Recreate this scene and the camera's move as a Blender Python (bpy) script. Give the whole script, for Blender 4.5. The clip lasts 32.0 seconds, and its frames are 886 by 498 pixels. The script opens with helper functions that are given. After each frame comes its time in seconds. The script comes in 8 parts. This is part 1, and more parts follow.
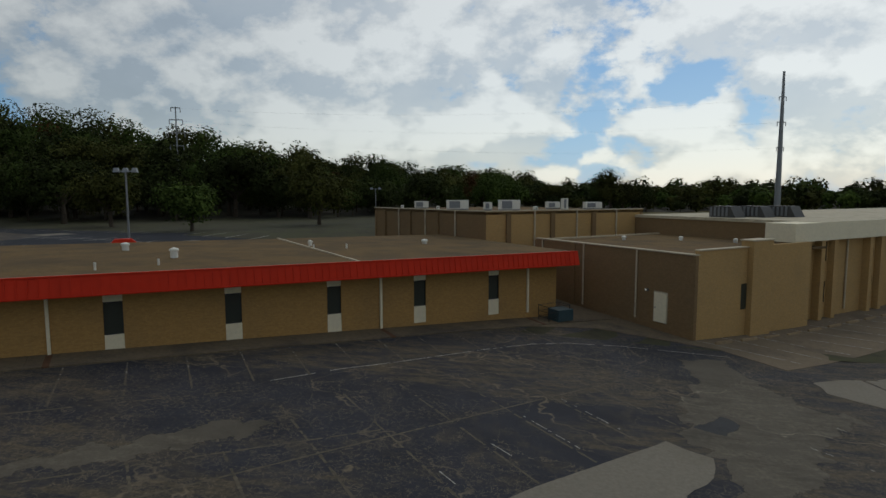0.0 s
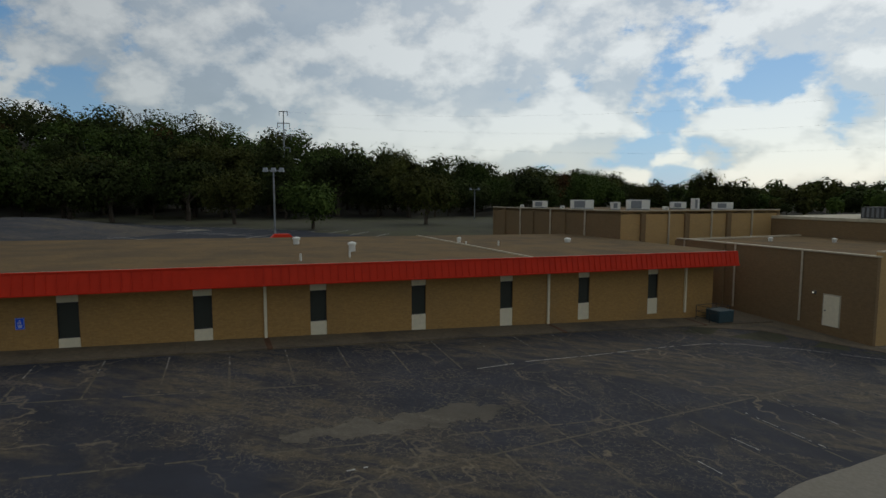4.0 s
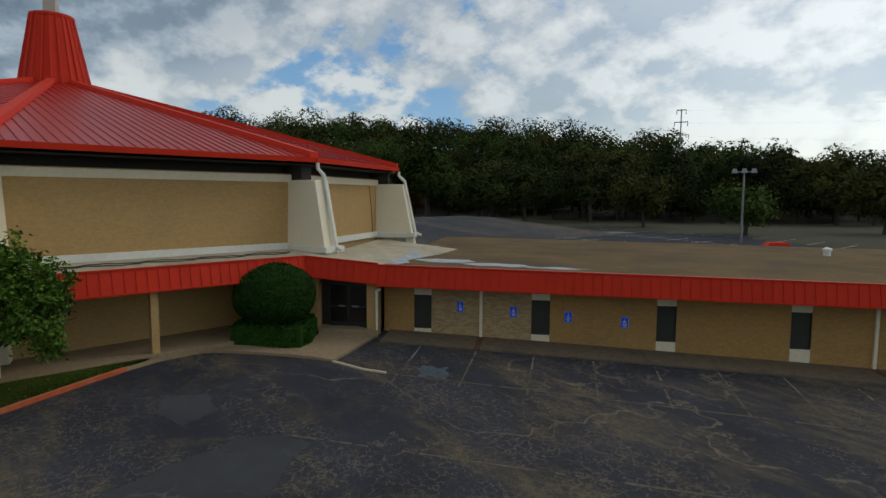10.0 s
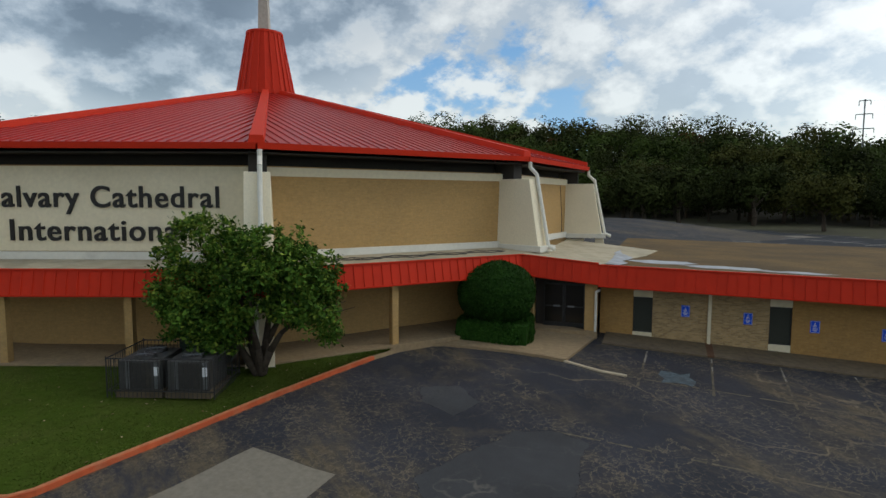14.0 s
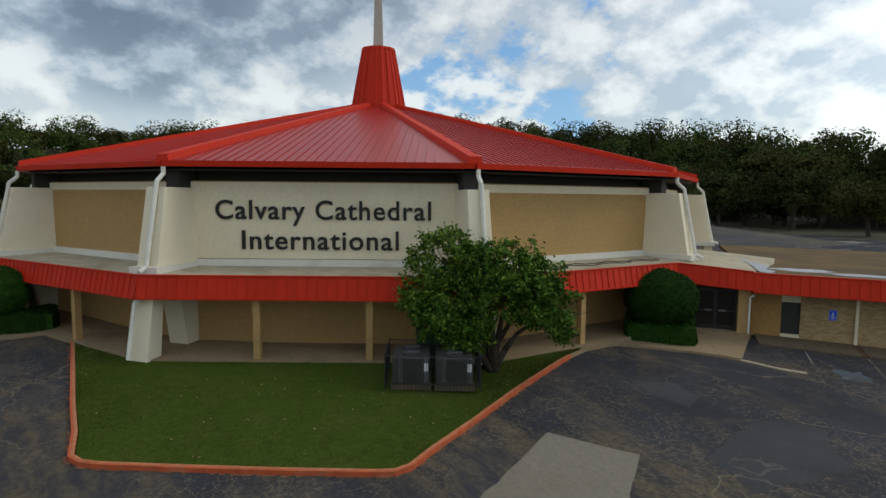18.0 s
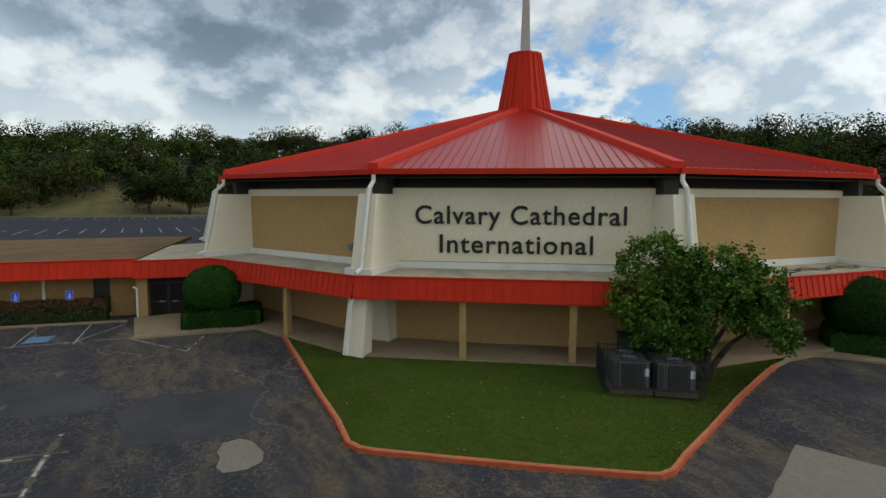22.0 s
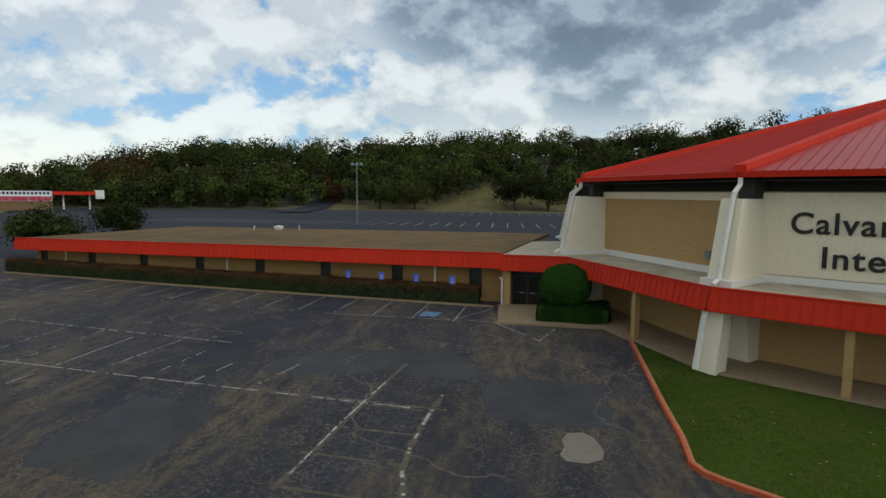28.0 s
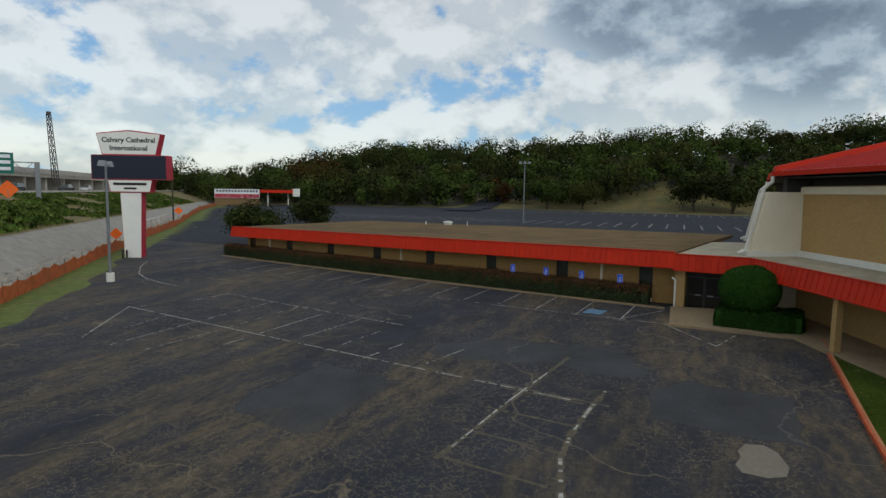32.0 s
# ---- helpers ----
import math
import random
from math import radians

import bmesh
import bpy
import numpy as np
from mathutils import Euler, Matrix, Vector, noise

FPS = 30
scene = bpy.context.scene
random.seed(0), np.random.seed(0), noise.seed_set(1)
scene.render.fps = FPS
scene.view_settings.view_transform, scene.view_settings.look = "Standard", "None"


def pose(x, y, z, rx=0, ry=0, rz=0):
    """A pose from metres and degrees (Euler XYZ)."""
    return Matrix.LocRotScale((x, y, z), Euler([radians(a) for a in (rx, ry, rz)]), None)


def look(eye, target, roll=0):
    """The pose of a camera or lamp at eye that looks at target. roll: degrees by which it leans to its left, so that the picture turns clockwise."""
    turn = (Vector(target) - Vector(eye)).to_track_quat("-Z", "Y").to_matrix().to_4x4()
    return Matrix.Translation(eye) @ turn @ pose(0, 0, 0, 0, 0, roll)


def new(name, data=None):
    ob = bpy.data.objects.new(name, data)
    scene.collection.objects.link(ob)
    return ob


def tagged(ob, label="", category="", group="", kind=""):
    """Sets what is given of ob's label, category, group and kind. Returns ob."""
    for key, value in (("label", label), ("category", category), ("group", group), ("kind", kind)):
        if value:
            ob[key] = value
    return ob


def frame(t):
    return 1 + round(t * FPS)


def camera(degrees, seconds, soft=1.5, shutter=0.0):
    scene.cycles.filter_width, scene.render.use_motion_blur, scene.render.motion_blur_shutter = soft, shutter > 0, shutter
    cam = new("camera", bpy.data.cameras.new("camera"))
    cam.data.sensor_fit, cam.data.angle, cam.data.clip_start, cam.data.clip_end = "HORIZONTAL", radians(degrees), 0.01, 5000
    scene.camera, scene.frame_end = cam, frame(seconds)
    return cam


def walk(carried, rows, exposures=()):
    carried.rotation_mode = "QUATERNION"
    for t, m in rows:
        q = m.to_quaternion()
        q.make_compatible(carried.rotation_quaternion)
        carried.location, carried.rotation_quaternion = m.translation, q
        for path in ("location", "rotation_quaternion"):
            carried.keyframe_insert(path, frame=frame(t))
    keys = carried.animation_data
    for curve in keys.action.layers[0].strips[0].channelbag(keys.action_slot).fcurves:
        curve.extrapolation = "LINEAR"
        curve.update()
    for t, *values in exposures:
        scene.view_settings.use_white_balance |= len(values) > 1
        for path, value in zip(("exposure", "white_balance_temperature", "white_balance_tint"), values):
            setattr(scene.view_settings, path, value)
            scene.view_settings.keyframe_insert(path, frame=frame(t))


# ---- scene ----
cam = camera(75.0, 32.0)
PATH = [
    (0, (2.294, 2.275, 7.162), (2.036, 4.249, 6.969), -0.1),
    (0.5, (1.312, 1.738, 7.07), (0.955, 3.697, 6.877), -0.2),
    (1, (0.915, 1.482, 7.037), (0.492, 3.427, 6.844), -0.3),
    (1.5, (0.838, 1.426, 6.983), (0.384, 3.364, 6.791), -0.2),
    (2, (0.412, 1.284, 6.924), (-0.059, 3.219, 6.733), -0.1),
    (2.5, (-0.363, 1.108, 6.909), (-0.842, 3.041, 6.719), -0.1),
    (3, (-1.401, 0.878, 6.906), (-1.883, 2.81, 6.717), 0.1),
    (3.5, (-2.664, 0.587, 6.908), (-3.145, 2.519, 6.72), 0.1),
    (5.5, (-7.688, -0.801, 6.783), (-8.151, 1.136, 6.6), 0.2),
    (6, (-8.617, -1.128, 6.838), (-9.075, 0.81, 6.654), 0.2),
    (6.5, (-9.577, -1.485, 6.892), (-10.042, 0.451, 6.707), 0.2),
    (7, (-10.516, -1.832, 6.946), (-11.096, 0.073, 6.757), 0.2),
    (7.5, (-11.253, -2.119, 6.905), (-11.97, -0.262, 6.717), 0.2),
    (8, (-12.011, -2.478, 6.973), (-12.896, -0.695, 6.783), 0.1),
    (8.5, (-12.949, -2.917, 7.008), (-13.981, -1.213, 6.818), 0.3),
    (9, (-13.796, -3.313, 7.009), (-14.955, -1.694, 6.822), 0.3),
    (9.5, (-14.644, -3.759, 7.012), (-15.938, -2.245, 6.827), 0.3),
    (10, (-15.565, -4.194, 6.949), (-16.995, -2.808, 6.765), 0.3),
    (10.5, (-16.239, -4.597, 6.926), (-17.779, -3.334, 6.743), 0.1),
    (11, (-16.548, -4.844, 6.908), (-18.167, -3.684, 6.723), 0.0),
    (11.5, (-16.704, -4.913, 6.814), (-18.351, -3.793, 6.63), 0.1),
    (12, (-17.005, -5.222, 6.696), (-18.666, -4.122, 6.515), 0.1),
    (12.5, (-17.401, -5.697, 6.672), (-19.07, -4.611, 6.492), 0.2),
    (13, (-17.839, -6.302, 6.657), (-19.515, -5.226, 6.479), 0.1),
    (13.5, (-18.348, -6.975, 6.681), (-20.028, -5.904, 6.504), 0.3),
    (14, (-18.706, -7.852, 6.736), (-20.389, -6.786, 6.559), 0.2),
    (14.5, (-19.001, -8.791, 6.8), (-20.685, -7.726, 6.623), 0.2),
    (16.5, (-19.917, -12.653, 7.094), (-21.602, -11.591, 6.919), 0.4),
    (17, (-20.281, -13.944, 7.193), (-21.965, -12.879, 7.017), 0.5),
    (17.5, (-20.72, -15.364, 7.321), (-22.4, -14.294, 7.142), 0.5),
    (18, (-21.218, -16.769, 7.374), (-22.897, -15.698, 7.196), 0.5),
    (18.5, (-21.763, -18.248, 7.441), (-23.44, -17.173, 7.264), 0.6),
    (19, (-22.329, -19.748, 7.513), (-24.004, -18.67, 7.335), 0.6),
    (19.5, (-22.808, -20.837, 7.554), (-24.48, -19.755, 7.375), 0.3),
    (20, (-23.002, -21.155, 7.546), (-24.677, -20.076, 7.369), 0.2),
    (20.5, (-23.136, -21.337, 7.531), (-24.809, -20.256, 7.353), 0.2),
    (21, (-23.181, -21.455, 7.484), (-24.88, -20.414, 7.308), 0.2),
    (21.5, (-23.148, -21.505, 7.511), (-24.909, -20.574, 7.335), 0.2),
    (22, (-23.152, -21.592, 7.539), (-24.97, -20.777, 7.363), 0.2),
    (22.5, (-23.215, -21.726, 7.511), (-25.085, -21.038, 7.336), 0.3),
    (23, (-23.179, -21.811, 7.579), (-25.088, -21.243, 7.4), 0.4),
    (23.5, (-23.176, -21.874, 7.646), (-25.11, -21.399, 7.466), 0.4),
    (24, (-23.19, -21.908, 7.657), (-25.145, -21.525, 7.479), 0.4),
    (24.5, (-23.183, -21.994, 7.705), (-25.153, -21.693, 7.525), 0.5),
    (25, (-23.166, -22.009, 7.693), (-25.147, -21.8, 7.514), 0.5),
    (25.5, (-23.129, -22.042, 7.734), (-25.117, -21.922, 7.551), 0.6),
    (27.5, (-22.813, -21.729, 7.792), (-24.79, -21.966, 7.604), 0.5),
    (28, (-22.764, -21.721, 7.833), (-24.726, -22.057, 7.642), 0.5),
    (28.5, (-22.676, -21.701, 7.853), (-24.618, -22.137, 7.66), 0.5),
    (29, (-22.612, -21.684, 7.882), (-24.528, -22.226, 7.687), 0.4),
    (29.5, (-22.659, -21.72, 7.771), (-24.551, -22.34, 7.577), 0.7),
    (30, (-22.625, -21.699, 7.679), (-24.494, -22.384, 7.486), 0.7),
    (30.5, (-22.465, -21.697, 7.716), (-24.308, -22.448, 7.518), 0.7),
    (31, (-22.427, -21.671, 7.634), (-24.249, -22.471, 7.435), 0.7),
    (31.5, (-22.423, -21.624, 7.53), (-24.228, -22.465, 7.333), 0.7),
    (32, (-22.436, -21.616, 7.436), (-24.224, -22.491, 7.241), 0.8),
]
walk(cam, [(t, look(eye, target, roll)) for t, eye, target, roll in PATH],
     exposures=((0.0, -1.2, 6420, 6), (6.0, -1.15, 6420, 6), (9.0, -0.97, 6420, 6), (12.0, -0.52, 6420, 6), (20.0, -0.44, 6420, 6), (28.0, -0.48, 6420, 6), (32.0, -0.62, 6420, 6)))

# ---- world, sun, exposure ----
SUN_AZ, SUN_EL = 62.0, 38.0          # where the veiled sun stands, degrees from +x, and above the horizon
world = bpy.data.worlds.new("world")
scene.world = world
world.use_nodes = True
wt = world.node_tree
wt.nodes.clear()


def wn(kind, **kw):
    n = wt.nodes.new(kind)
    for k, v in kw.items():
        setattr(n, k, v)
    return n


def wmath(op, a, b=None, c=None):
    n = wn("ShaderNodeMath", operation=op)
    for i, v in enumerate((a, b, c)):
        if v is None:
            continue
        if isinstance(v, (int, float)):
            n.inputs[i].default_value = v
        else:
            wt.links.new(v, n.inputs[i])
    return n.outputs[0]


def wramp(src, stops):
    n = wn("ShaderNodeValToRGB")
    e = n.color_ramp.elements
    while len(e) < len(stops):
        e.new(0.5)
    for el, (p, c) in zip(e, stops):
        el.position, el.color = p, (*c, 1)
    wt.links.new(src, n.inputs[0])
    return n.outputs[0]


def wmix(fac, a, b):
    n = wn("ShaderNodeMix", data_type="RGBA")
    for i, v in ((0, fac), (6, a), (7, b)):
        if isinstance(v, (int, float)):
            n.inputs[i].default_value = v
        elif isinstance(v, tuple):
            n.inputs[i].default_value = (*v, 1)
        else:
            wt.links.new(v, n.inputs[i])
    return n.outputs[2]


sky = wn("ShaderNodeTexSky", sky_type="NISHITA", sun_disc=False, sun_elevation=radians(SUN_EL), sun_rotation=radians(90 - SUN_AZ), air_density=1.0, dust_density=0.6, ozone_density=2.0)
coord = wn("ShaderNodeTexCoord")
sep = wn("ShaderNodeSeparateXYZ")
wt.links.new(coord.outputs["Generated"], sep.inputs[0])


def layer(raised):
    """The sky seen as a flat layer of cloud: a bearing and height give a point of the layer, raised a little for the light from above."""
    up = wmath("MAXIMUM", wmath("ADD", sep.outputs[2], 0.62 + raised), 0.5)
    n = wn("ShaderNodeCombineXYZ")
    wt.links.new(wmath("DIVIDE", sep.outputs[0], up), n.inputs[0])
    wt.links.new(wmath("DIVIDE", sep.outputs[1], up), n.inputs[1])
    wt.links.new(wmath("MULTIPLY", sep.outputs[2], 0.9), n.inputs[2])
    return n.outputs[0]


def cloud_noise(flat, scale, detail, rough, offset, distortion=0.0):
    m = wn("ShaderNodeMapping")
    m.inputs["Location"].default_value = offset
    wt.links.new(flat, m.inputs[0])
    n = wn("ShaderNodeTexNoise")
    n.inputs["Scale"].default_value = scale
    n.inputs["Detail"].default_value = detail
    n.inputs["Roughness"].default_value = rough
    n.inputs["Distortion"].default_value = distortion
    wt.links.new(m.outputs[0], n.inputs["Vector"])
    return n.outputs["Fac"]


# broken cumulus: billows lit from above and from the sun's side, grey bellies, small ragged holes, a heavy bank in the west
def billow(flat, scale, offset):
    """Rounded heads: smooth cells, their places stirred by noise."""
    m = wn("ShaderNodeMapping")
    m.inputs["Location"].default_value = offset
    wt.links.new(flat, m.inputs[0])
    stir = wn("ShaderNodeTexNoise")
    stir.inputs["Scale"].default_value, stir.inputs["Detail"].default_value = scale * 1.6, 5.0
    wt.links.new(m.outputs[0], stir.inputs["Vector"])
    add = wn("ShaderNodeVectorMath", operation="MULTIPLY_ADD")
    add.inputs[1].default_value = (0.18, 0.18, 0.18)
    wt.links.new(stir.outputs["Color"], add.inputs[0])
    wt.links.new(m.outputs[0], add.inputs[2])
    v = wn("ShaderNodeTexVoronoi", feature="SMOOTH_F1")
    v.inputs["Scale"].default_value, v.inputs["Smoothness"].default_value = scale, 0.35
    wt.links.new(add.outputs[0], v.inputs["Vector"])
    return wmath("SUBTRACT", 0.93, v.outputs["Distance"])


def density(flat):
    big = cloud_noise(flat, 1.6, 3.0, 0.5, (1.3, 4.1, 0.6))
    heads = billow(flat, 5.5, (2.1, 5.2, 1.4))
    fine_puffs = cloud_noise(flat, 8.0, 10.0, 0.60, (3.0, 0.7, 2.0))
    return wmath("ADD", wmath("ADD", wmath("MULTIPLY", big, 0.44), wmath("MULTIPLY", heads, 0.18)), wmath("MULTIPLY", fine_puffs, 0.38))


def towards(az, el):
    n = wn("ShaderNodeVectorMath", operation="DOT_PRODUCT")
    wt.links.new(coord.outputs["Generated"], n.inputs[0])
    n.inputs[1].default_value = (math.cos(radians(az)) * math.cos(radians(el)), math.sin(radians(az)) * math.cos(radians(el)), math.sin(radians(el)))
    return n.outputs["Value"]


def wrange(src, lo, hi, a=0.0, c=1.0):
    n = wn("ShaderNodeMapRange", interpolation_type="SMOOTHSTEP")
    for i, v in enumerate((lo, hi, a, c)):
        n.inputs[i + 1].default_value = v
    wt.links.new(src, n.inputs[0])
    return n.outputs[0]


flat_here = layer(0.0)
here = density(flat_here)
above = density(layer(0.05))
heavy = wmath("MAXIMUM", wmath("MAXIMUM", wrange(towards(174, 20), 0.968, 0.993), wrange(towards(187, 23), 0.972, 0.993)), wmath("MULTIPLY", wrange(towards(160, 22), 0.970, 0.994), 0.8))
hole = wrange(towards(75, 17), 0.970, 0.999)
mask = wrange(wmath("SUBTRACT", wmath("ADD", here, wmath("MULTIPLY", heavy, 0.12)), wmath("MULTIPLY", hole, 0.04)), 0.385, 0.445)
rim = wmath("MAXIMUM", wmath("MINIMUM", wmath("MULTIPLY", wmath("SUBTRACT", here, above), 4.2), 0.26), -0.17)
body = wmath("MULTIPLY", wmath("SUBTRACT", 0.50, cloud_noise(flat_here, 2.4, 6.0, 0.55, (8.2, 2.6, 5.1))), 0.62)
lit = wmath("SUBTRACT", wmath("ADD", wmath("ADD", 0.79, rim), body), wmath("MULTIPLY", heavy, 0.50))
shade = wramp(lit, [(0.05, (0.17, 0.20, 0.23)), (0.32, (0.33, 0.385, 0.44)), (0.55, (0.60, 0.655, 0.71)), (0.78, (0.92, 0.92, 0.90)), (0.98, (1.12, 1.11, 1.07))])
clear = wmix(wrange(sep.outputs[2], 0.0, 0.45), (0.36, 0.62, 0.92), (0.10, 0.33, 0.74))
light = wmix(mask, clear, shade)
glow = wrange(towards(SUN_AZ, 24), 0.25, 1.0, 1.0, 1.5)
bright = wn("ShaderNodeVectorMath", operation="SCALE")
wt.links.new(light, bright.inputs[0])
wt.links.new(glow, bright.inputs["Scale"])
light = bright.outputs[0]
back1 = wn("ShaderNodeBackground")
back1.inputs[1].default_value = 0.05
wt.links.new(sky.outputs[0], back1.inputs[0])
back2 = wn("ShaderNodeBackground")
back2.inputs[1].default_value = 0.87
wt.links.new(light, back2.inputs[0])
both = wn("ShaderNodeAddShader")
wt.links.new(back1.outputs[0], both.inputs[0])
wt.links.new(back2.outputs[0], both.inputs[1])
wout = wn("ShaderNodeOutputWorld")
wt.links.new(both.outputs[0], wout.inputs[0])

sun = new("sun", bpy.data.lights.new("sun", "SUN"))
sun.data.energy, sun.data.angle, sun.data.color = 0.8, radians(14), (1.0, 0.93, 0.82)
sun.matrix_world = look((0, 0, 80), (-80 * math.cos(radians(SUN_AZ)), -80 * math.sin(radians(SUN_AZ)), 80 - 80 * math.tan(radians(SUN_EL))))


# ---- materials ----
def material(name, base, rough=0.8, metal=0.0, grain=0.12, scale=6.0, stain=0.18, stain_scale=0.25, bump=0.15, bump_scale=None, spec=0.4, tint=None, island=0.0, dirt=(0.10, 0.085, 0.06)):
    """A painted, masonry or mineral surface: base colour with fine grain, broad stains and a small relief, in world metres."""
    m = bpy.data.materials.new(name)
    m.use_nodes = True
    nt = m.node_tree
    b = nt.nodes["Principled BSDF"]
    geo = nt.nodes.new("ShaderNodeNewGeometry")

    def noise_tex(s, detail=5.0, r=0.6):
        n = nt.nodes.new("ShaderNodeTexNoise")
        n.inputs["Scale"].default_value = s
        n.inputs["Detail"].default_value = detail
        n.inputs["Roughness"].default_value = r
        nt.links.new(geo.outputs["Position"], n.inputs["Vector"])
        return n.outputs["Fac"]

    def ramp(src, stops):
        n = nt.nodes.new("ShaderNodeValToRGB")
        e = n.color_ramp.elements
        while len(e) < len(stops):
            e.new(0.5)
        for el, (p, c) in zip(e, stops):
            el.position, el.color = p, (*c, 1)
        nt.links.new(src, n.inputs[0])
        return n.outputs[0]

    def mix(kind, fac, a, c):
        n = nt.nodes.new("ShaderNodeMix")
        n.data_type, n.blend_type = "RGBA", kind
        for i, v in ((0, fac), (6, a), (7, c)):
            if isinstance(v, (int, float)):
                n.inputs[i].default_value = v
            elif isinstance(v, tuple):
                n.inputs[i].default_value = (*v, 1)
            else:
                nt.links.new(v, n.inputs[i])
        return n.outputs[2]

    fine_n, wide_n = noise_tex(scale), noise_tex(stain_scale, 6.0, 0.65)
    lo, hi = 1 - grain, 1 + grain
    col = mix("MULTIPLY", 1.0, tuple(base), ramp(fine_n, [(0.3, (lo, lo, lo)), (0.7, (hi, hi, hi))]))
    if tint:
        col = mix("MIX", ramp(noise_tex(stain_scale * 3.1, 4.0), [(0.42, (0, 0, 0)), (0.62, (0.8, 0.8, 0.8))]), col, tuple(tint))
    if stain:
        col = mix("MIX", ramp(wide_n, [(0.5, (0, 0, 0)), (0.78, (stain, stain, stain))]), col, tuple(dirt))
    if island:
        info = nt.nodes.new("ShaderNodeObjectInfo")
        a, c = 1 - island, 1 + island
        col = mix("MULTIPLY", 1.0, col, ramp(info.outputs["Random"], [(0.0, (a, a, a)), (1.0, (c, c, c))]))
    nt.links.new(col, b.inputs["Base Color"])
    b.inputs["Roughness"].default_value = rough
    b.inputs["Metallic"].default_value = metal
    b.inputs["Specular IOR Level"].default_value = spec
    if bump:
        bp = nt.nodes.new("ShaderNodeBump")
        bp.inputs["Strength"].default_value = bump
        bp.inputs["Distance"].default_value = 0.02
        nt.links.new(noise_tex(bump_scale or scale * 2.5), bp.inputs["Height"])
        nt.links.new(bp.outputs[0], b.inputs["Normal"])
    return m


def masonry(name, base, mortar, width=0.2, height=0.072, stain=0.2, spread=0.12):
    """Brick courses on upright walls: joints follow the height and the run of the wall."""
    m = material(name, base, 0.88, grain=0.1, scale=9.0, stain=stain, stain_scale=0.22)
    nt = m.node_tree
    b = nt.nodes["Principled BSDF"]
    uv = nt.nodes.new("ShaderNodeUVMap")
    br = nt.nodes.new("ShaderNodeTexBrick")
    br.inputs["Scale"].default_value = 1.0
    br.inputs["Brick Width"].default_value = width
    br.inputs["Row Height"].default_value = height
    br.inputs["Mortar Size"].default_value = 0.006
    br.inputs["Bias"].default_value = 0.0
    lo, hi = 1 - spread, 1 + spread
    br.inputs["Color1"].default_value = (lo, lo, lo, 1)
    br.inputs["Color2"].default_value = (hi, hi, hi, 1)
    br.inputs["Mortar"].default_value = (*[a / c for a, c in zip(mortar, base)], 1)
    nt.links.new(uv.outputs[0], br.inputs["Vector"])
    mul = nt.nodes.new("ShaderNodeMix")
    mul.data_type, mul.blend_type = "RGBA", "MULTIPLY"
    mul.inputs[0].default_value = 1.0
    src = b.inputs["Base Color"].links[0].from_socket
    nt.links.new(src, mul.inputs[6])
    nt.links.new(br.outputs["Color"], mul.inputs[7])
    nt.links.new(mul.outputs[2], b.inputs["Base Color"])
    return m


def leafage(name, dark, pale, rough=0.7, spec=0.25, patchy=0.35, scale=0.5):
    """Leaves: each one takes its own tone between two greens, with broader drifts of tone over the crown."""
    m = material(name, (1, 1, 1), rough, grain=patchy, scale=scale, stain=0.0, bump=0.0, spec=spec)
    nt = m.node_tree
    b = nt.nodes["Principled BSDF"]
    geo = nt.nodes.new("ShaderNodeNewGeometry")
    r = nt.nodes.new("ShaderNodeValToRGB")
    e = r.color_ramp.elements
    e[0].color, e[1].color = (*dark, 1), (*pale, 1)
    nt.links.new(geo.outputs["Random Per Island"], r.inputs[0])
    info = nt.nodes.new("ShaderNodeObjectInfo")
    v = nt.nodes.new("ShaderNodeMapRange")
    v.inputs[3].default_value, v.inputs[4].default_value = 0.65, 1.2
    nt.links.new(info.outputs["Random"], v.inputs[0])
    src = b.inputs["Base Color"].links[0].from_socket
    a = nt.nodes.new("ShaderNodeMix")
    a.data_type, a.blend_type = "RGBA", "MULTIPLY"
    a.inputs[0].default_value = 1.0
    nt.links.new(src, a.inputs[6])
    nt.links.new(r.outputs[0], a.inputs[7])
    c = nt.nodes.new("ShaderNodeVectorMath")
    c.operation = "SCALE"
    nt.links.new(a.outputs[2], c.inputs[0])
    nt.links.new(v.outputs[0], c.inputs["Scale"])
    nt.links.new(c.outputs[0], b.inputs["Base Color"])
    return m


BRICK = masonry("tan_brick", (0.42, 0.262, 0.098), (0.38, 0.26, 0.12), spread=0.07)
BRICK_PALE = masonry("pale_tan_brick", (0.36, 0.245, 0.115), (0.40, 0.31, 0.19), spread=0.26, stain=0.3)
# Darker copy of the tan brick: shade of turned-away walls put into colour.
BRICK_SHADE_TONE = masonry("shade_toned_brick", (0.195, 0.122, 0.054), (0.185, 0.125, 0.062), spread=0.09)
BRICK_WING = masonry("deep_tan_brick", (0.37, 0.212, 0.066), (0.33, 0.205, 0.078), spread=0.1, stain=0.35)
CREAM = material("cream_paint", (0.74, 0.66, 0.47), 0.7, stain=0.2, stain_scale=0.35, grain=0.06, dirt=(0.42, 0.34, 0.2))
CREAM_STUCCO = material("cream_stucco", (0.77, 0.69, 0.51), 0.85, stain=0.2, grain=0.07, scale=14, dirt=(0.45, 0.38, 0.26))
RED = material("red_metal", (0.52, 0.027, 0.008), 0.58, grain=0.06, scale=2.0, stain=0.12, stain_scale=0.3, bump=0.03, spec=0.15, dirt=(0.30, 0.03, 0.012), island=0.05)
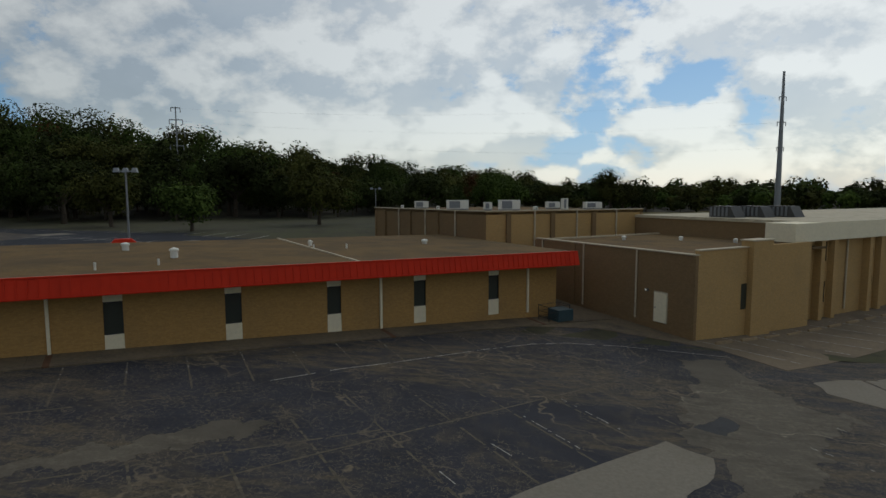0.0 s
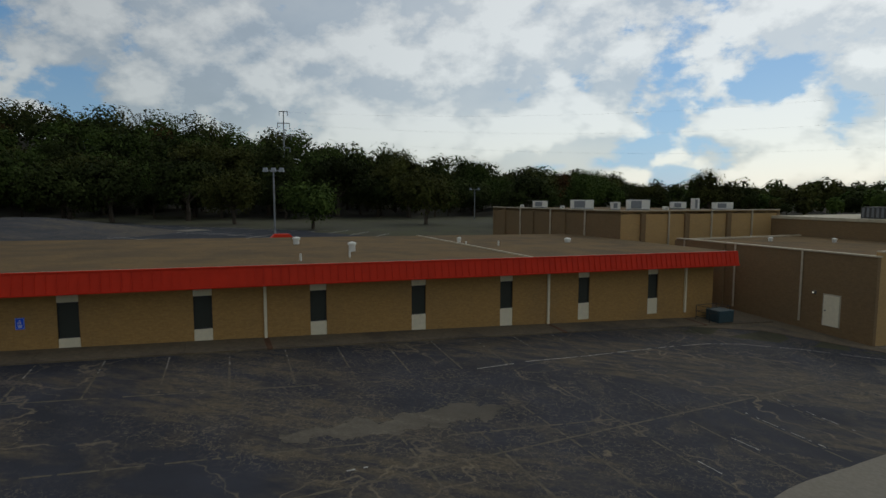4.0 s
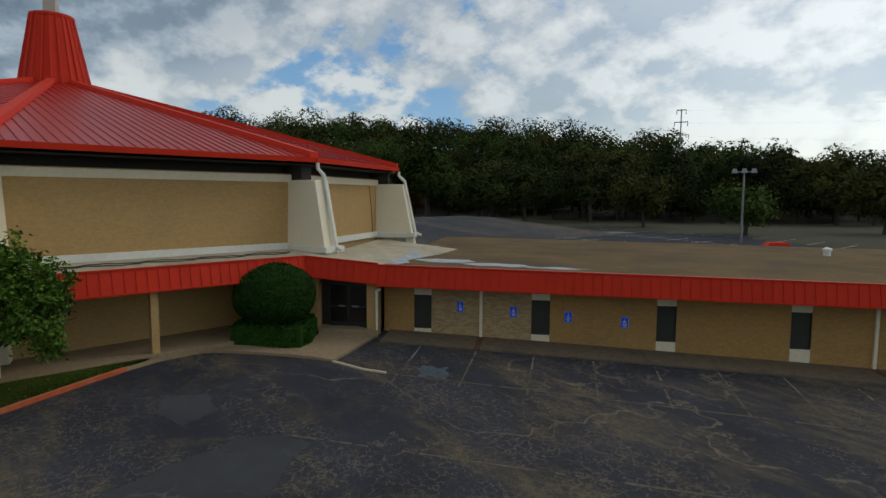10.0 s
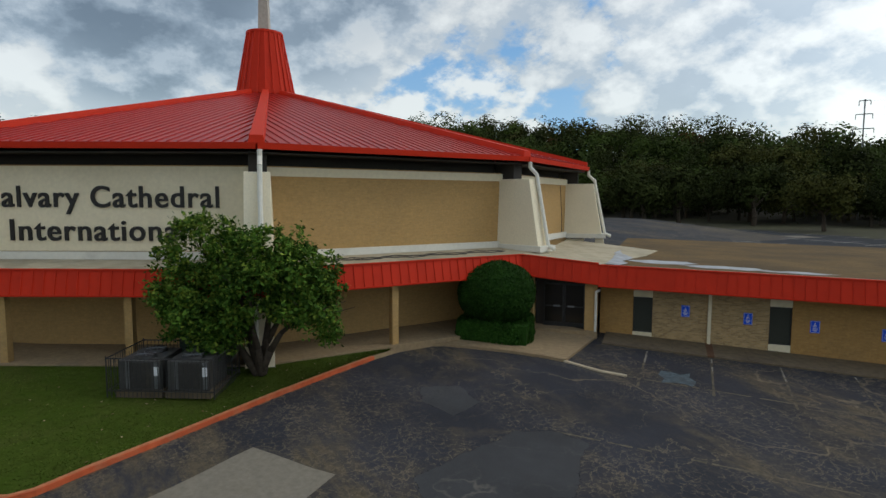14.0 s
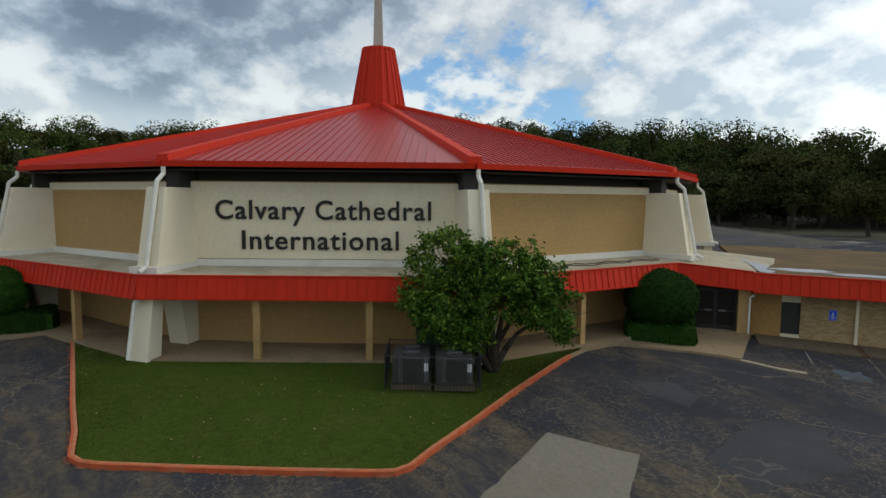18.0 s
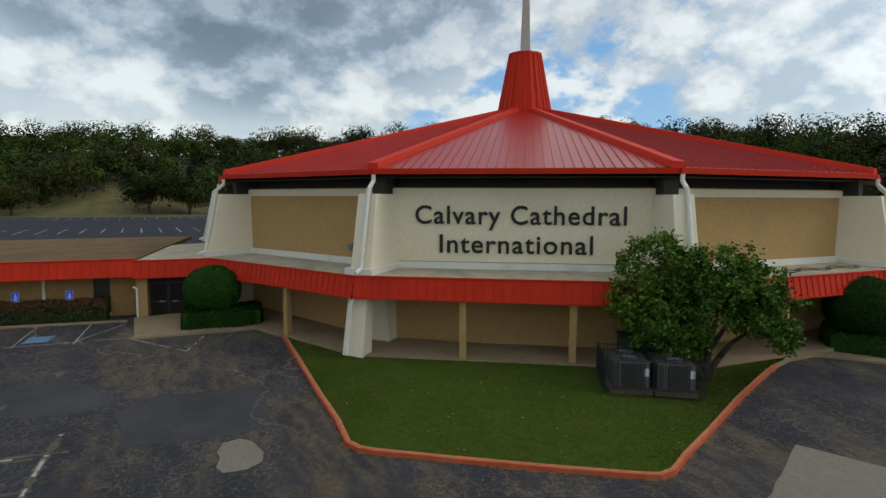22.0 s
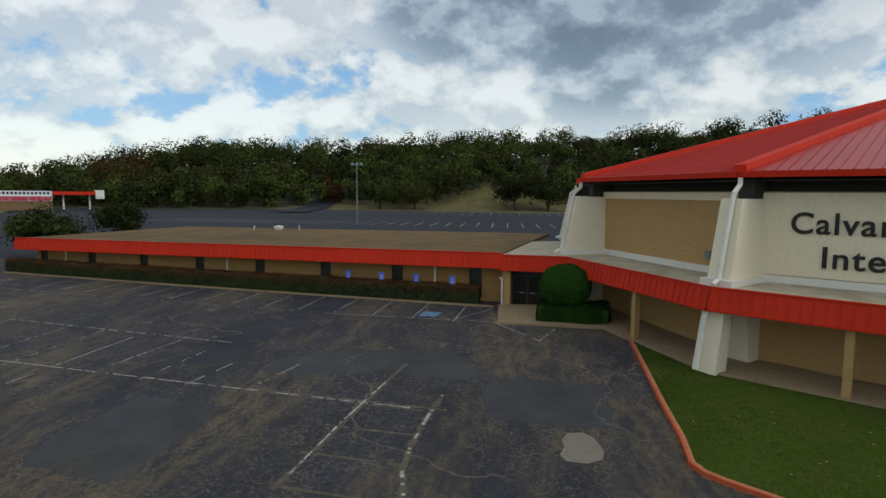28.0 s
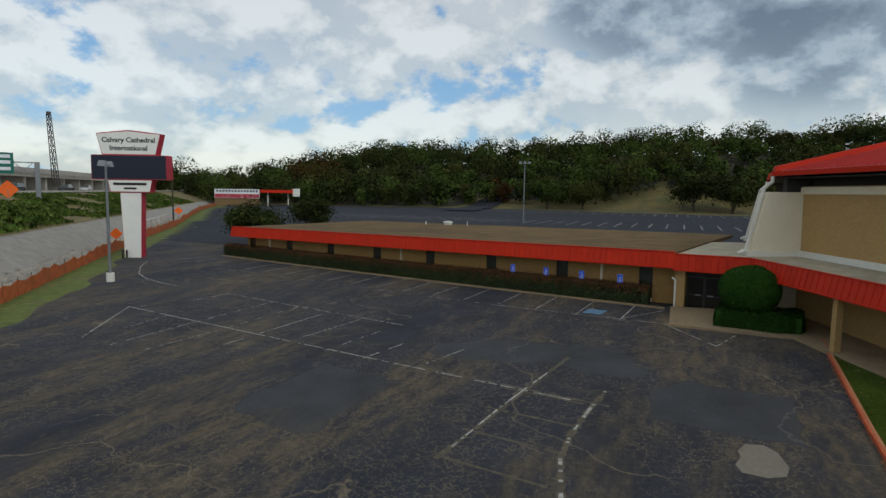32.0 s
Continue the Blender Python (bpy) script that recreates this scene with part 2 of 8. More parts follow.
RED_ROOF = material("red_roof_metal", (0.37, 0.014, 0.009), 0.33, grain=0.08, scale=1.5, stain=0.12, stain_scale=0.25, bump=0.03, spec=0.5, dirt=(0.2, 0.04, 0.04), island=0.06)
RED_FADED = material("faded_red_metal", (0.50, 0.05, 0.022), 0.36, grain=0.08, scale=2.0, stain=0.2, bump=0.03, spec=0.5, dirt=(0.3, 0.06, 0.03), island=0.07)
ROOF_TAN = material("gravel_roof", (0.162, 0.106, 0.049), 0.95, spec=0.1, grain=0.25, scale=9, stain=0.6, stain_scale=0.12, bump=0.5, tint=(0.110, 0.079, 0.044), dirt=(0.060, 0.048, 0.034))
ROOF_PALE = material("coated_roof", (0.47, 0.41, 0.29), 0.85, grain=0.1, scale=3, stain=0.5, stain_scale=0.4, tint=(0.36, 0.31, 0.21))
TRIM = material("weathered_trim", (0.46, 0.385, 0.265), 0.7, grain=0.1, stain=0.5, stain_scale=0.8)
CONCRETE = material("concrete", (0.27, 0.195, 0.11), 0.9, grain=0.15, scale=5, stain=0.75, stain_scale=0.3, bump=0.3)
WHITE = material("white_paint", (0.70, 0.68, 0.60), 0.6, grain=0.05, stain=0.25, stain_scale=0.6)
# Near-black: shade of recesses and eave parts as colour; also the transom panel.
DARK = material("recess_shade_and_dark_panel", (0.03, 0.027, 0.023), 0.8, stain=0.0)
STEEL = material("dull_steel", (0.22, 0.23, 0.24), 0.5, metal=0.6, grain=0.12, stain=0.2)
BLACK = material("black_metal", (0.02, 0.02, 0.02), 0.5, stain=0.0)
# Darker than GLASS: the canopy's shade over the doors is in this colour.
DOOR_GLASS = material("door_glass_shade_toned", (0.014, 0.012, 0.010), 0.15, grain=0.02, stain=0.0, bump=0.0, spec=0.4)
GLASS = material("dark_glass", (0.040, 0.045, 0.036), 0.15, grain=0.02, stain=0.0, bump=0.0, spec=0.6)
GRASS_SOIL = material("lawn_soil", (0.052, 0.074, 0.013), 0.95, grain=0.25, scale=4.0, spec=0.0, stain=0.5, stain_scale=0.45, bump=0.5, tint=(0.044, 0.072, 0.010), dirt=(0.082, 0.080, 0.026))
DRY_GRASS = material("dry_grass", (0.125, 0.098, 0.030), 0.95, grain=0.3, scale=1.2, stain=0.5, stain_scale=0.06, bump=0.5, tint=(0.06, 0.065, 0.02))
LEAF_DARK = leafage("oak_leaf", (0.020, 0.027, 0.007), (0.038, 0.048, 0.013), 0.9, 0.06, 0.55, 0.14)
LEAF_BUSH = leafage("clipped_leaf", (0.012, 0.040, 0.005), (0.032, 0.088, 0.011), 0.8, 0.1, 0.25, 2.0)
LEAF_TREE = leafage("bright_leaf", (0.095, 0.165, 0.018), (0.25, 0.33, 0.04), 0.7, 0.15, 0.3, 1.5)
BARK = material("bark", (0.055, 0.042, 0.029), 0.95, grain=0.35, scale=8, stain=0.3, bump=0.7)


# ---- plan: frames and ground ----
CC = Vector((-66.45, 5.45))          # middle of the church
A0 = -31.3                           # where its front faces
WING = 36.5                          # run of the east wing
CORNER_E, CORNER_W = Vector((-37.57, 12.77)), Vector((-60.13, -24.33))   # where the canopy meets the wings
HIPS = (-165, -135, -105, -75, -45, -15, 15, 45, 75, 105, 135, 165, 195)
TURNS = (-161.0, -131.5, -102.0, -75.0, -46.3, -16.9, 14.8, 46.6, 72.6, 105.0, 137.5, 168.5, 199.0)   # the hips as built


def built(deg):
    """The true bearing from the front of a nominal one: the twelve sides are not quite alike."""
    d = (deg + 165) % 360 - 165
    for a, b, p, q in zip(HIPS, HIPS[1:], TURNS, TURNS[1:]):
        if d <= b:
            return p + (q - p) * (d - a) / (b - a)
    return d


def pol(r, deg):
    a = radians(A0 + built(deg))
    return Vector((CC.x + r * math.cos(a), CC.y + r * math.sin(a)))


def ground_z(x, y):
    """The lot's gentle fall away from the church."""
    u = max(-1.15, min(1.3, (x + 30) / 40))
    v = max(-1.9, min(1.15, y / 40))
    return -0.523 - 1.971 * u + 0.383 * v + 0.032 * u * u - 0.744 * u * v + 0.306 * v * v


WOODS = [Vector(p) for p in ((420, 205), (120, 172), (6, 145), (-38, 112), (-62, 98), (-98, 90), (-150, 62), (-228, -8), (-212, -100), (-192, -150), (-186, -205), (-230, -330))]
BANK = Vector((-42.6, -62.8)), Vector((-0.731, -0.682)), Vector((0.682, -0.731))   # verge fence: a point, its run, and the way to the highway


def beyond_woods(x, y):
    """Metres past the edge of the woods, 0 on the open side."""
    p, best, side = Vector((x, y)), 1e9, -1
    for a, b in zip(WOODS, WOODS[1:]):
        d = b - a
        t = max(0.0, min(1.0, (p - a).dot(d) / d.length_squared))
        q = (p - a - d * t).length
        if q < best:
            best, side = q, -d.cross(p - a)
    return best if side > 0 else 0.0


EAST_AT, EAST_OUT = CORNER_E, Vector((math.cos(radians(WING - 90)), math.sin(radians(WING - 90))))
WEST_AT, WEST_OUT = CORNER_W, Vector((math.cos(radians(2 * A0 - WING + 90)), math.sin(radians(2 * A0 - WING + 90))))


def land_z(x, y):
    """The lie of the land: the lot, the flat behind the church, the wooded hill, and the highway bank."""
    z = ground_z(x, y)
    q = Vector((x, y))
    back = max(0.0, min(1.0, max(-(q - EAST_AT).dot(EAST_OUT) - 22, -(q - WEST_AT).dot(WEST_OUT) - 22) / 25))
    z = z * (1 - back) + 2.0 * back
    d = beyond_woods(x, y)
    if d:
        rise = max(3.0, min(27.0, 8.5 - (x + 60) * (0.075 if x > -60 else 0.12))) if y > -60 else max(5.0, 27.0 - 6.5 * min(1.0, (-60 - y) / 55) + min(0.0, y + 190) * 0.15)
        t = min(1.0, d / 115.0)
        knoll = 0.7 * math.exp(-((y + 40) / 17) ** 2) if x < -180 else 0.0
        z += rise * ((1 - knoll) * t * t * (3 - 2 * t) + knoll * (1 - math.exp(-d / 50.0)))
    h = (Vector((x, y)) - BANK[0]).dot(BANK[2])
    along = (Vector((x, y)) - BANK[0]).dot(BANK[1])
    if h > 0:
        z = z * max(0.0, 1 - h / 8) + 0.3 * min(1, h / 8)
        z += 2.2 * max(0.0, min(1.0, (h - 3.6) / 4.4)) + 3.7 * max(0.0, min(1.0, (h - 8.5) / 13))
    return z


class Frame:
    """A building line: s along it, o out from it."""

    def __init__(self, origin, az, out):
        self.p = Vector(origin)
        self.u = Vector((math.cos(radians(az)), math.sin(radians(az))))
        self.n = Vector((math.cos(radians(out)), math.sin(radians(out))))

    def at(self, s, o, z):
        q = self.p + self.u * s + self.n * o
        return Vector((q.x, q.y, z))

    def floor(self, s, o, dz=0.0):
        q = self.p + self.u * s + self.n * o
        return Vector((q.x, q.y, ground_z(q.x, q.y) + dz))


EAST = Frame(CORNER_E, WING, WING - 90)
WEST = Frame(CORNER_W, 2 * A0 - WING, 2 * A0 - WING + 90)


R_UP = 1 / math.cos(radians(15))


def face_frame(k, r):
    """The line of the church's k-th side at distance r from its middle; s runs from the side's middle."""
    a, b = pol(r * R_UP, 30 * k - 15), pol(r * R_UP, 30 * k + 15)
    az = math.degrees(math.atan2(b.y - a.y, b.x - a.x))
    f = Frame((a + b) / 2, az, az - 90)
    f.half = (b - a).length / 2
    return f


# ---- mesh helpers ----
def poly_uv(bm):
    """Uv in metres: along the run and up, for upright faces; plan for flat ones."""
    layer = bm.loops.layers.uv.verify()
    for f in bm.faces:
        n = f.normal
        if abs(n.z) > 0.7:
            for lp in f.loops:
                lp[layer].uv = lp.vert.co.xy
        else:
            t = Vector((-n.y, n.x, 0)).normalized()
            for lp in f.loops:
                lp[layer].uv = (lp.vert.co.dot(t), lp.vert.co.z)


def loft(bm, low, high):
    """A closed solid between two loops of the same count."""
    a = [bm.verts.new(p) for p in low]
    b = [bm.verts.new(p) for p in high]
    n = len(a)
    out = [bm.faces.new(a[::-1]), bm.faces.new(b)]
    for i in range(n):
        out.append(bm.faces.new((a[i], a[(i + 1) % n], b[(i + 1) % n], b[i])))
    return out


def block(bm, fr, s0, s1, o0, o1, z0, z1, slope=0.0):
    """A box on a building line; slope: rise of both heights per metre of s."""
    def zz(z, s):
        return z(s) if callable(z) else z + slope * s
    low = [fr.at(s, o, zz(z0, s)) for s, o in ((s0, o0), (s1, o0), (s1, o1), (s0, o1))]
    high = [fr.at(s, o, zz(z1, s)) for s, o in ((s0, o0), (s1, o0), (s1, o1), (s0, o1))]
    return loft(bm, low, high)


def tube(bm, a, b, r0, r1=None, sides=10):
    r1 = r0 if r1 is None else r1
    a, b = Vector(a), Vector(b)
    d = (b - a).normalized()
    x = d.orthogonal().normalized()
    y = d.cross(x)
    ring = [(math.cos(2 * math.pi * i / sides), math.sin(2 * math.pi * i / sides)) for i in range(sides)]
    loft(bm, [a + (x * c + y * s) * r0 for c, s in ring], [b + (x * c + y * s) * r1 for c, s in ring])


def finish(bm, bevel=0.0):
    bmesh.ops.recalc_face_normals(bm, faces=bm.faces[:])
    if bevel:
        bmesh.ops.bevel(bm, geom=[e for e in bm.edges if e.calc_face_angle(0) > 0.6], offset=bevel, segments=1, affect="EDGES")
    bm.normal_update()
    poly_uv(bm)


def link_mesh(name, bm, mat, bevel=0.0, smooth=False):
    finish(bm, bevel)
    me = bpy.data.meshes.new(name)
    bm.to_mesh(me)
    bm.free()
    for m in (mat if isinstance(mat, (list, tuple)) else [mat]):
        me.materials.append(m)
    if smooth:
        for p in me.polygons:
            p.use_smooth = True
    return new(name, me)


def part(name, bm, mat, parent, label="", bevel=0.0, smooth=False):
    ob = link_mesh(name, bm, mat, bevel, smooth)
    ob.parent = parent
    ob.matrix_parent_inverse = parent.matrix_basis.inverted() if parent.parent is None else Matrix()
    if label:
        tagged(ob, label)
    return ob


def thing(name, loc, label, category, group="", kind=""):
    ob = new(name)
    ob.matrix_world = Matrix.Translation(loc)
    ob.matrix_basis = Matrix.Translation(loc)
    return tagged(ob, label, category, group, kind)


def solid(name, bm, mat, label, category="", group="", kind="", bevel=0.0, smooth=False):
    return tagged(link_mesh(name, bm, mat, bevel, smooth), label, category, group, kind)


# ---- ground ----
def sheet(bm, xs, ys, height):
    rows = [[bm.verts.new((x, y, height(x, y))) for x in xs] for y in ys]
    for j in range(len(ys) - 1):
        for i in range(len(xs) - 1):
            bm.faces.new((rows[j][i], rows[j][i + 1], rows[j + 1][i + 1], rows[j + 1][i]))


bm = bmesh.new()
sheet(bm, [-2400, -1500, -1000, -700, -500, -420, -370] + list(range(-340, 131, 6)) + [150, 190, 250, 350, 500, 800, 1300, 2400],
      [-2400, -1500, -1000, -700, -520, -440, -380, -330, -290, -260, -235, -215] + list(range(-200, 201, 6)) + [215, 235, 260, 300, 360, 450, 600, 900, 1400, 2400], lambda x, y: land_z(x, y) - (0.2 if -84 < x < 80 and -100 < y < 70 else 0.0) - (0.6 if (Vector((x, y)) - BANK[0]).dot(BANK[2]) > -3 else 0.0))
ground = solid("ground", bm, DRY_GRASS, "dry grass and bare soil", "ground", kind="structure", smooth=True)


def asphalt(name, base, dirt, soil_cut, crack):
    """Old asphalt: wide soil-stained patches, alligator cracks and long cracks filled with tan grit."""
    m = bpy.data.materials.new(name)
    m.use_nodes = True
    nt = m.node_tree
    b = nt.nodes["Principled BSDF"]
    geo = nt.nodes.new("ShaderNodeNewGeometry")

    def noise_tex(s, detail=5.0, r=0.6, src=None):
        n = nt.nodes.new("ShaderNodeTexNoise")
        n.inputs["Scale"].default_value, n.inputs["Detail"].default_value, n.inputs["Roughness"].default_value = s, detail, r
        nt.links.new(src or geo.outputs["Position"], n.inputs["Vector"])
        return n

    def ramp(src, lo, hi, a=0.0, c=1.0):
        n = nt.nodes.new("ShaderNodeMapRange")
        for i, v in enumerate((lo, hi, a, c)):
            n.inputs[i + 1].default_value = v
        nt.links.new(src, n.inputs[0])
        return n.outputs[0]

    def calc(op, a, c):
        n = nt.nodes.new("ShaderNodeMath")
        n.operation = op
        for i, v in enumerate((a, c)):
            if isinstance(v, (int, float)):
                n.inputs[i].default_value = v
            else:
                nt.links.new(v, n.inputs[i])
        return n.outputs[0]

    def mix(fac, a, c):
        n = nt.nodes.new("ShaderNodeMix")
        n.data_type = "RGBA"
        for i, v in ((0, fac), (6, a), (7, c)):
            if isinstance(v, tuple):
                n.inputs[i].default_value = (*v, 1)
            elif isinstance(v, (int, float)):
                n.inputs[i].default_value = v
            else:
                nt.links.new(v, n.inputs[i])
        return n.outputs[2]

    def cracks(scale, width, warp):
        w = noise_tex(scale * 1.3, 3.0)
        vec = nt.nodes.new("ShaderNodeVectorMath")
        vec.operation = "MULTIPLY_ADD"
        vec.inputs[1].default_value = (warp, warp, 0)
        nt.links.new(w.outputs["Color"], vec.inputs[0])
        nt.links.new(geo.outputs["Position"], vec.inputs[2])
        v = nt.nodes.new("ShaderNodeTexVoronoi")
        v.voronoi_dimensions, v.feature = "2D", "DISTANCE_TO_EDGE"
        v.inputs["Scale"].default_value = scale
        nt.links.new(vec.outputs[0], v.inputs["Vector"])
        return ramp(v.outputs["Distance"], 0.0, width, 1.0, 0.0)

    def veins(scale, width, rough=0.62):
        n = noise_tex(scale, 9.0, rough).outputs["Fac"]
        a = nt.nodes.new("ShaderNodeMath")
        a.operation = "ABSOLUTE"
        nt.links.new(calc("SUBTRACT", n, 0.5), a.inputs[0])
        return ramp(a.outputs[0], 0.0, width, 1.0, 0.0)

    drift = nt.nodes.new("ShaderNodeMapping")     # rain drags the soil along the lot's fall
    drift.inputs["Rotation"].default_value = (0, 0, radians(-38))
    drift.inputs["Scale"].default_value = (0.42, 1.35, 1.0)
    nt.links.new(geo.outputs["Position"], drift.inputs[0])
    flow = drift.outputs[0]
    tone = mix(ramp(noise_tex(0.35, 8.0, 0.6).outputs["Fac"], 0.34, 0.68), tuple(c * 0.74 for c in base), tuple(c * 1.3 for c in base))
    grit = mix(ramp(noise_tex(5.0, 7.0, 0.75).outputs["Fac"], 0.32, 0.68), tuple(c * 0.5 for c in dirt), tuple(c * 1.25 for c in dirt))
    zone = ramp(noise_tex(0.13, 6.0, 0.6, flow).outputs["Fac"], soil_cut + 0.02, soil_cut + 0.10)
    ragged = ramp(noise_tex(1.3, 9.0, 0.72, flow).outputs["Fac"], 0.40, 0.60, 0.05, 0.95)
    wash = calc("MULTIPLY", zone, ragged)
    halo = calc("MULTIPLY", veins(0.10, 0.03, 0.55), ramp(noise_tex(0.8, 7.0, 0.7).outputs["Fac"], 0.42, 0.64, 0.0, 0.55))
    worn = calc("MULTIPLY", ramp(noise_tex(0.10, 4.0, 0.55, flow).outputs["Fac"], soil_cut - 0.02, soil_cut + 0.03), crack)
    small = calc("MULTIPLY", calc("MULTIPLY", cracks(3.3, 0.075, 0.7), ramp(noise_tex(1.1, 6.0, 0.7).outputs["Fac"], 0.38, 0.54, 0.10, 1.0)), worn)
    mid = calc("MULTIPLY", veins(0.42, 0.007, 0.6), ramp(noise_tex(0.3, 5.0).outputs["Fac"], 0.42, 0.58, 0.0, 0.9))
    long = calc("MULTIPLY", veins(0.07, 0.0032, 0.5), ramp(noise_tex(0.4, 4.0).outputs["Fac"], 0.36, 0.56))
    lines = calc("MINIMUM", calc("MAXIMUM", calc("MULTIPLY", small, 0.75), calc("MAXIMUM", calc("MULTIPLY", mid, 0.9 * min(1.0, crack + 0.3)), calc("MULTIPLY", long, 0.9))), 1.0)
    fac = calc("MINIMUM", calc("MAXIMUM", wash, calc("MULTIPLY", halo, crack)), 1.0)
    sand = tuple(c * 2.0 for c in dirt)
    nt.links.new(mix(calc("MULTIPLY", lines, 0.82), mix(fac, tone, grit), sand), b.inputs["Base Color"])
    b.inputs["Roughness"].default_value = 0.88
    b.inputs["Specular IOR Level"].default_value = 0.3
    bp = nt.nodes.new("ShaderNodeBump")
    bp.inputs["Strength"].default_value, bp.inputs["Distance"].default_value = 0.5, 0.02
    nt.links.new(calc("SUBTRACT", noise_tex(30.0, 3.0).outputs["Fac"], calc("MULTIPLY", fac, 0.6)), bp.inputs["Height"])
    nt.links.new(bp.outputs[0], b.inputs["Normal"])
    return m


ASPHALT = asphalt("old_asphalt", (0.023, 0.0245, 0.032), (0.102, 0.080, 0.050), 0.455, 1.0)
ASPHALT_BACK = asphalt("back_lot_asphalt", (0.013, 0.015, 0.022), (0.040, 0.037, 0.032), 0.60, 0.3)
SEALED = asphalt("sealed_asphalt", (0.041, 0.042, 0.045), (0.066, 0.060, 0.050), 0.55, 0.08)
PALE_SLAB = material("pale_concrete", (0.185, 0.163, 0.126), 0.92, grain=0.14, scale=7, stain=0.6, stain_scale=0.35, dirt=(0.13, 0.11, 0.075), bump=0.35)
PALE_DIRT = asphalt("pale_grit", (0.080, 0.069, 0.052), (0.135, 0.115, 0.084), 0.42, 0.12)
LINE = material("worn_line_paint", (0.34, 0.325, 0.285), 0.8, grain=0.4, scale=6, stain=0.95, stain_scale=1.6, dirt=(0.07, 0.065, 0.055))
LINE_FAINT = material("faded_line_paint", (0.22, 0.205, 0.17), 0.85, grain=0.4, scale=5, stain=0.95, stain_scale=0.9, dirt=(0.06, 0.055, 0.045))
LINE_TAN = material("soil_filled_joint", (0.095, 0.079, 0.053), 0.9, grain=0.4, scale=4, stain=0.8, stain_scale=0.8, dirt=(0.05, 0.045, 0.04))



def feather(m, scale, spread):
    """A layer that thins out raggedly towards its rim, as the mesh's own edge value tells."""
    nt = m.node_tree
    at = nt.nodes.new("ShaderNodeAttribute")
    at.attribute_name = "edge"
    geo = nt.nodes.new("ShaderNodeNewGeometry")
    nz = nt.nodes.new("ShaderNodeTexNoise")
    nz.inputs["Scale"].default_value, nz.inputs["Detail"].default_value, nz.inputs["Roughness"].default_value = scale, 8.0, 0.7
    nt.links.new(geo.outputs["Position"], nz.inputs["Vector"])
    add = nt.nodes.new("ShaderNodeMath")
    add.operation = "MULTIPLY_ADD"
    add.inputs[1].default_value = spread
    nt.links.new(nz.outputs["Fac"], add.inputs[0])
    nt.links.new(at.outputs["Fac"], add.inputs[2])
    cut = nt.nodes.new("ShaderNodeMapRange")
    cut.inputs[1].default_value, cut.inputs[2].default_value = 0.5 * spread + 0.30, 0.5 * spread + 0.34
    nt.links.new(add.outputs[0], cut.inputs[0])
    nt.links.new(cut.outputs[0], nt.nodes["Principled BSDF"].inputs["Alpha"])


feather(PALE_DIRT, 1.6, 1.5)
feather(SEALED, 1.4, 1.1)
bm = bmesh.new()
sheet(bm, [x * 2.5 for x in range(-33, 27)], [y * 2.5 for y in range(-40, 27)], lambda x, y: ground_z(x, y) + 0.03)
past = set()
for v in bm.verts:
    limit = -2.6 - 0.4 * math.sin(v.co.x * 0.23) - 0.4 * math.sin(v.co.x * 0.9)
    over = (v.co.xy - BANK[0]).dot(BANK[2]) - limit
    if over > 0:
        past.add(v)
        v.co.x, v.co.y = v.co.x - BANK[2].x * over, v.co.y - BANK[2].y * over
        v.co.z = ground_z(v.co.x, v.co.y) + 0.03
bmesh.ops.delete(bm, geom=[f for f in bm.faces if all(v in past for v in f.verts)], context="FACES")
lot = solid("parking_lot", bm, ASPHALT, "cracked dark asphalt parking lot stained with soil", "parking lot", kind="structure", smooth=True)


def laid(pts, dz, wobble=0.0, seed=1, step=0.6):
    """The outline pts laid on the lot, its edge ragged by wobble, as one thin sheet."""
    rng = random.Random(seed)
    out = []
    for (ax, ay), (bx, by) in zip(pts, pts[1:] + pts[:1]):
        n = max(1, int(math.hypot(bx - ax, by - ay) / step)) if wobble else 1
        for i in range(n):
            t = i / n
            out.append((ax + (bx - ax) * t + rng.uniform(-wobble, wobble), ay + (by - ay) * t + rng.uniform(-wobble, wobble)))
    bm = bmesh.new()
    top = [Vector((x, y, ground_z(x, y) + dz)) for x, y in out]
    f = bm.faces.new([bm.verts.new(p) for p in top])
    if f.normal.z < 0:
        f.normal_flip()
    bmesh.ops.triangulate(bm, faces=[f])
    return bm


def stripe(bm, a, b, width, dz=0.042, gaps=0.0, seed=0):
    """A painted line on the lot, in short lengths that follow the ground; gaps: the share that has flaked away, in runs of uneven length."""
    rng = random.Random(seed)
    a, b = Vector(a), Vector(b)
    d = b - a
    n = max(1, int(d.length / 0.13))
    side = Vector((-d.y, d.x)).normalized() * width * 0.42
    bare, w0 = 0, side * 0.8
    for i in range(n):
        w1 = side * rng.uniform(0.45, 1.0)
        if bare == 0 and rng.random() < gaps * 0.42:
            bare = rng.choice((1, 1, 1, 2, 2, 4))
        if bare:
            bare -= 1
        else:
            p, q = a + d * (i / n), a + d * ((i + 1) / n)
            bm.faces.new([bm.verts.new((v.x, v.y, ground_z(v.x, v.y) + dz)) for v in (p - w0, q - w1, q + w1, p + w0)])
        w0 = w1


# ---- church ----
EAVE_R, EAVE_Z, APEX_R, APEX_Z = 25.25, 8.9, 2.3, 14.7
WALL_A = 23.2                        # wall faces, from the middle
CANOPY_A = 26.07
WALK_Z = 0.40
church = thing("church", (CC.x, CC.y, 0.4), "twelve-sided tan brick church with red metal roof and spire", "church")

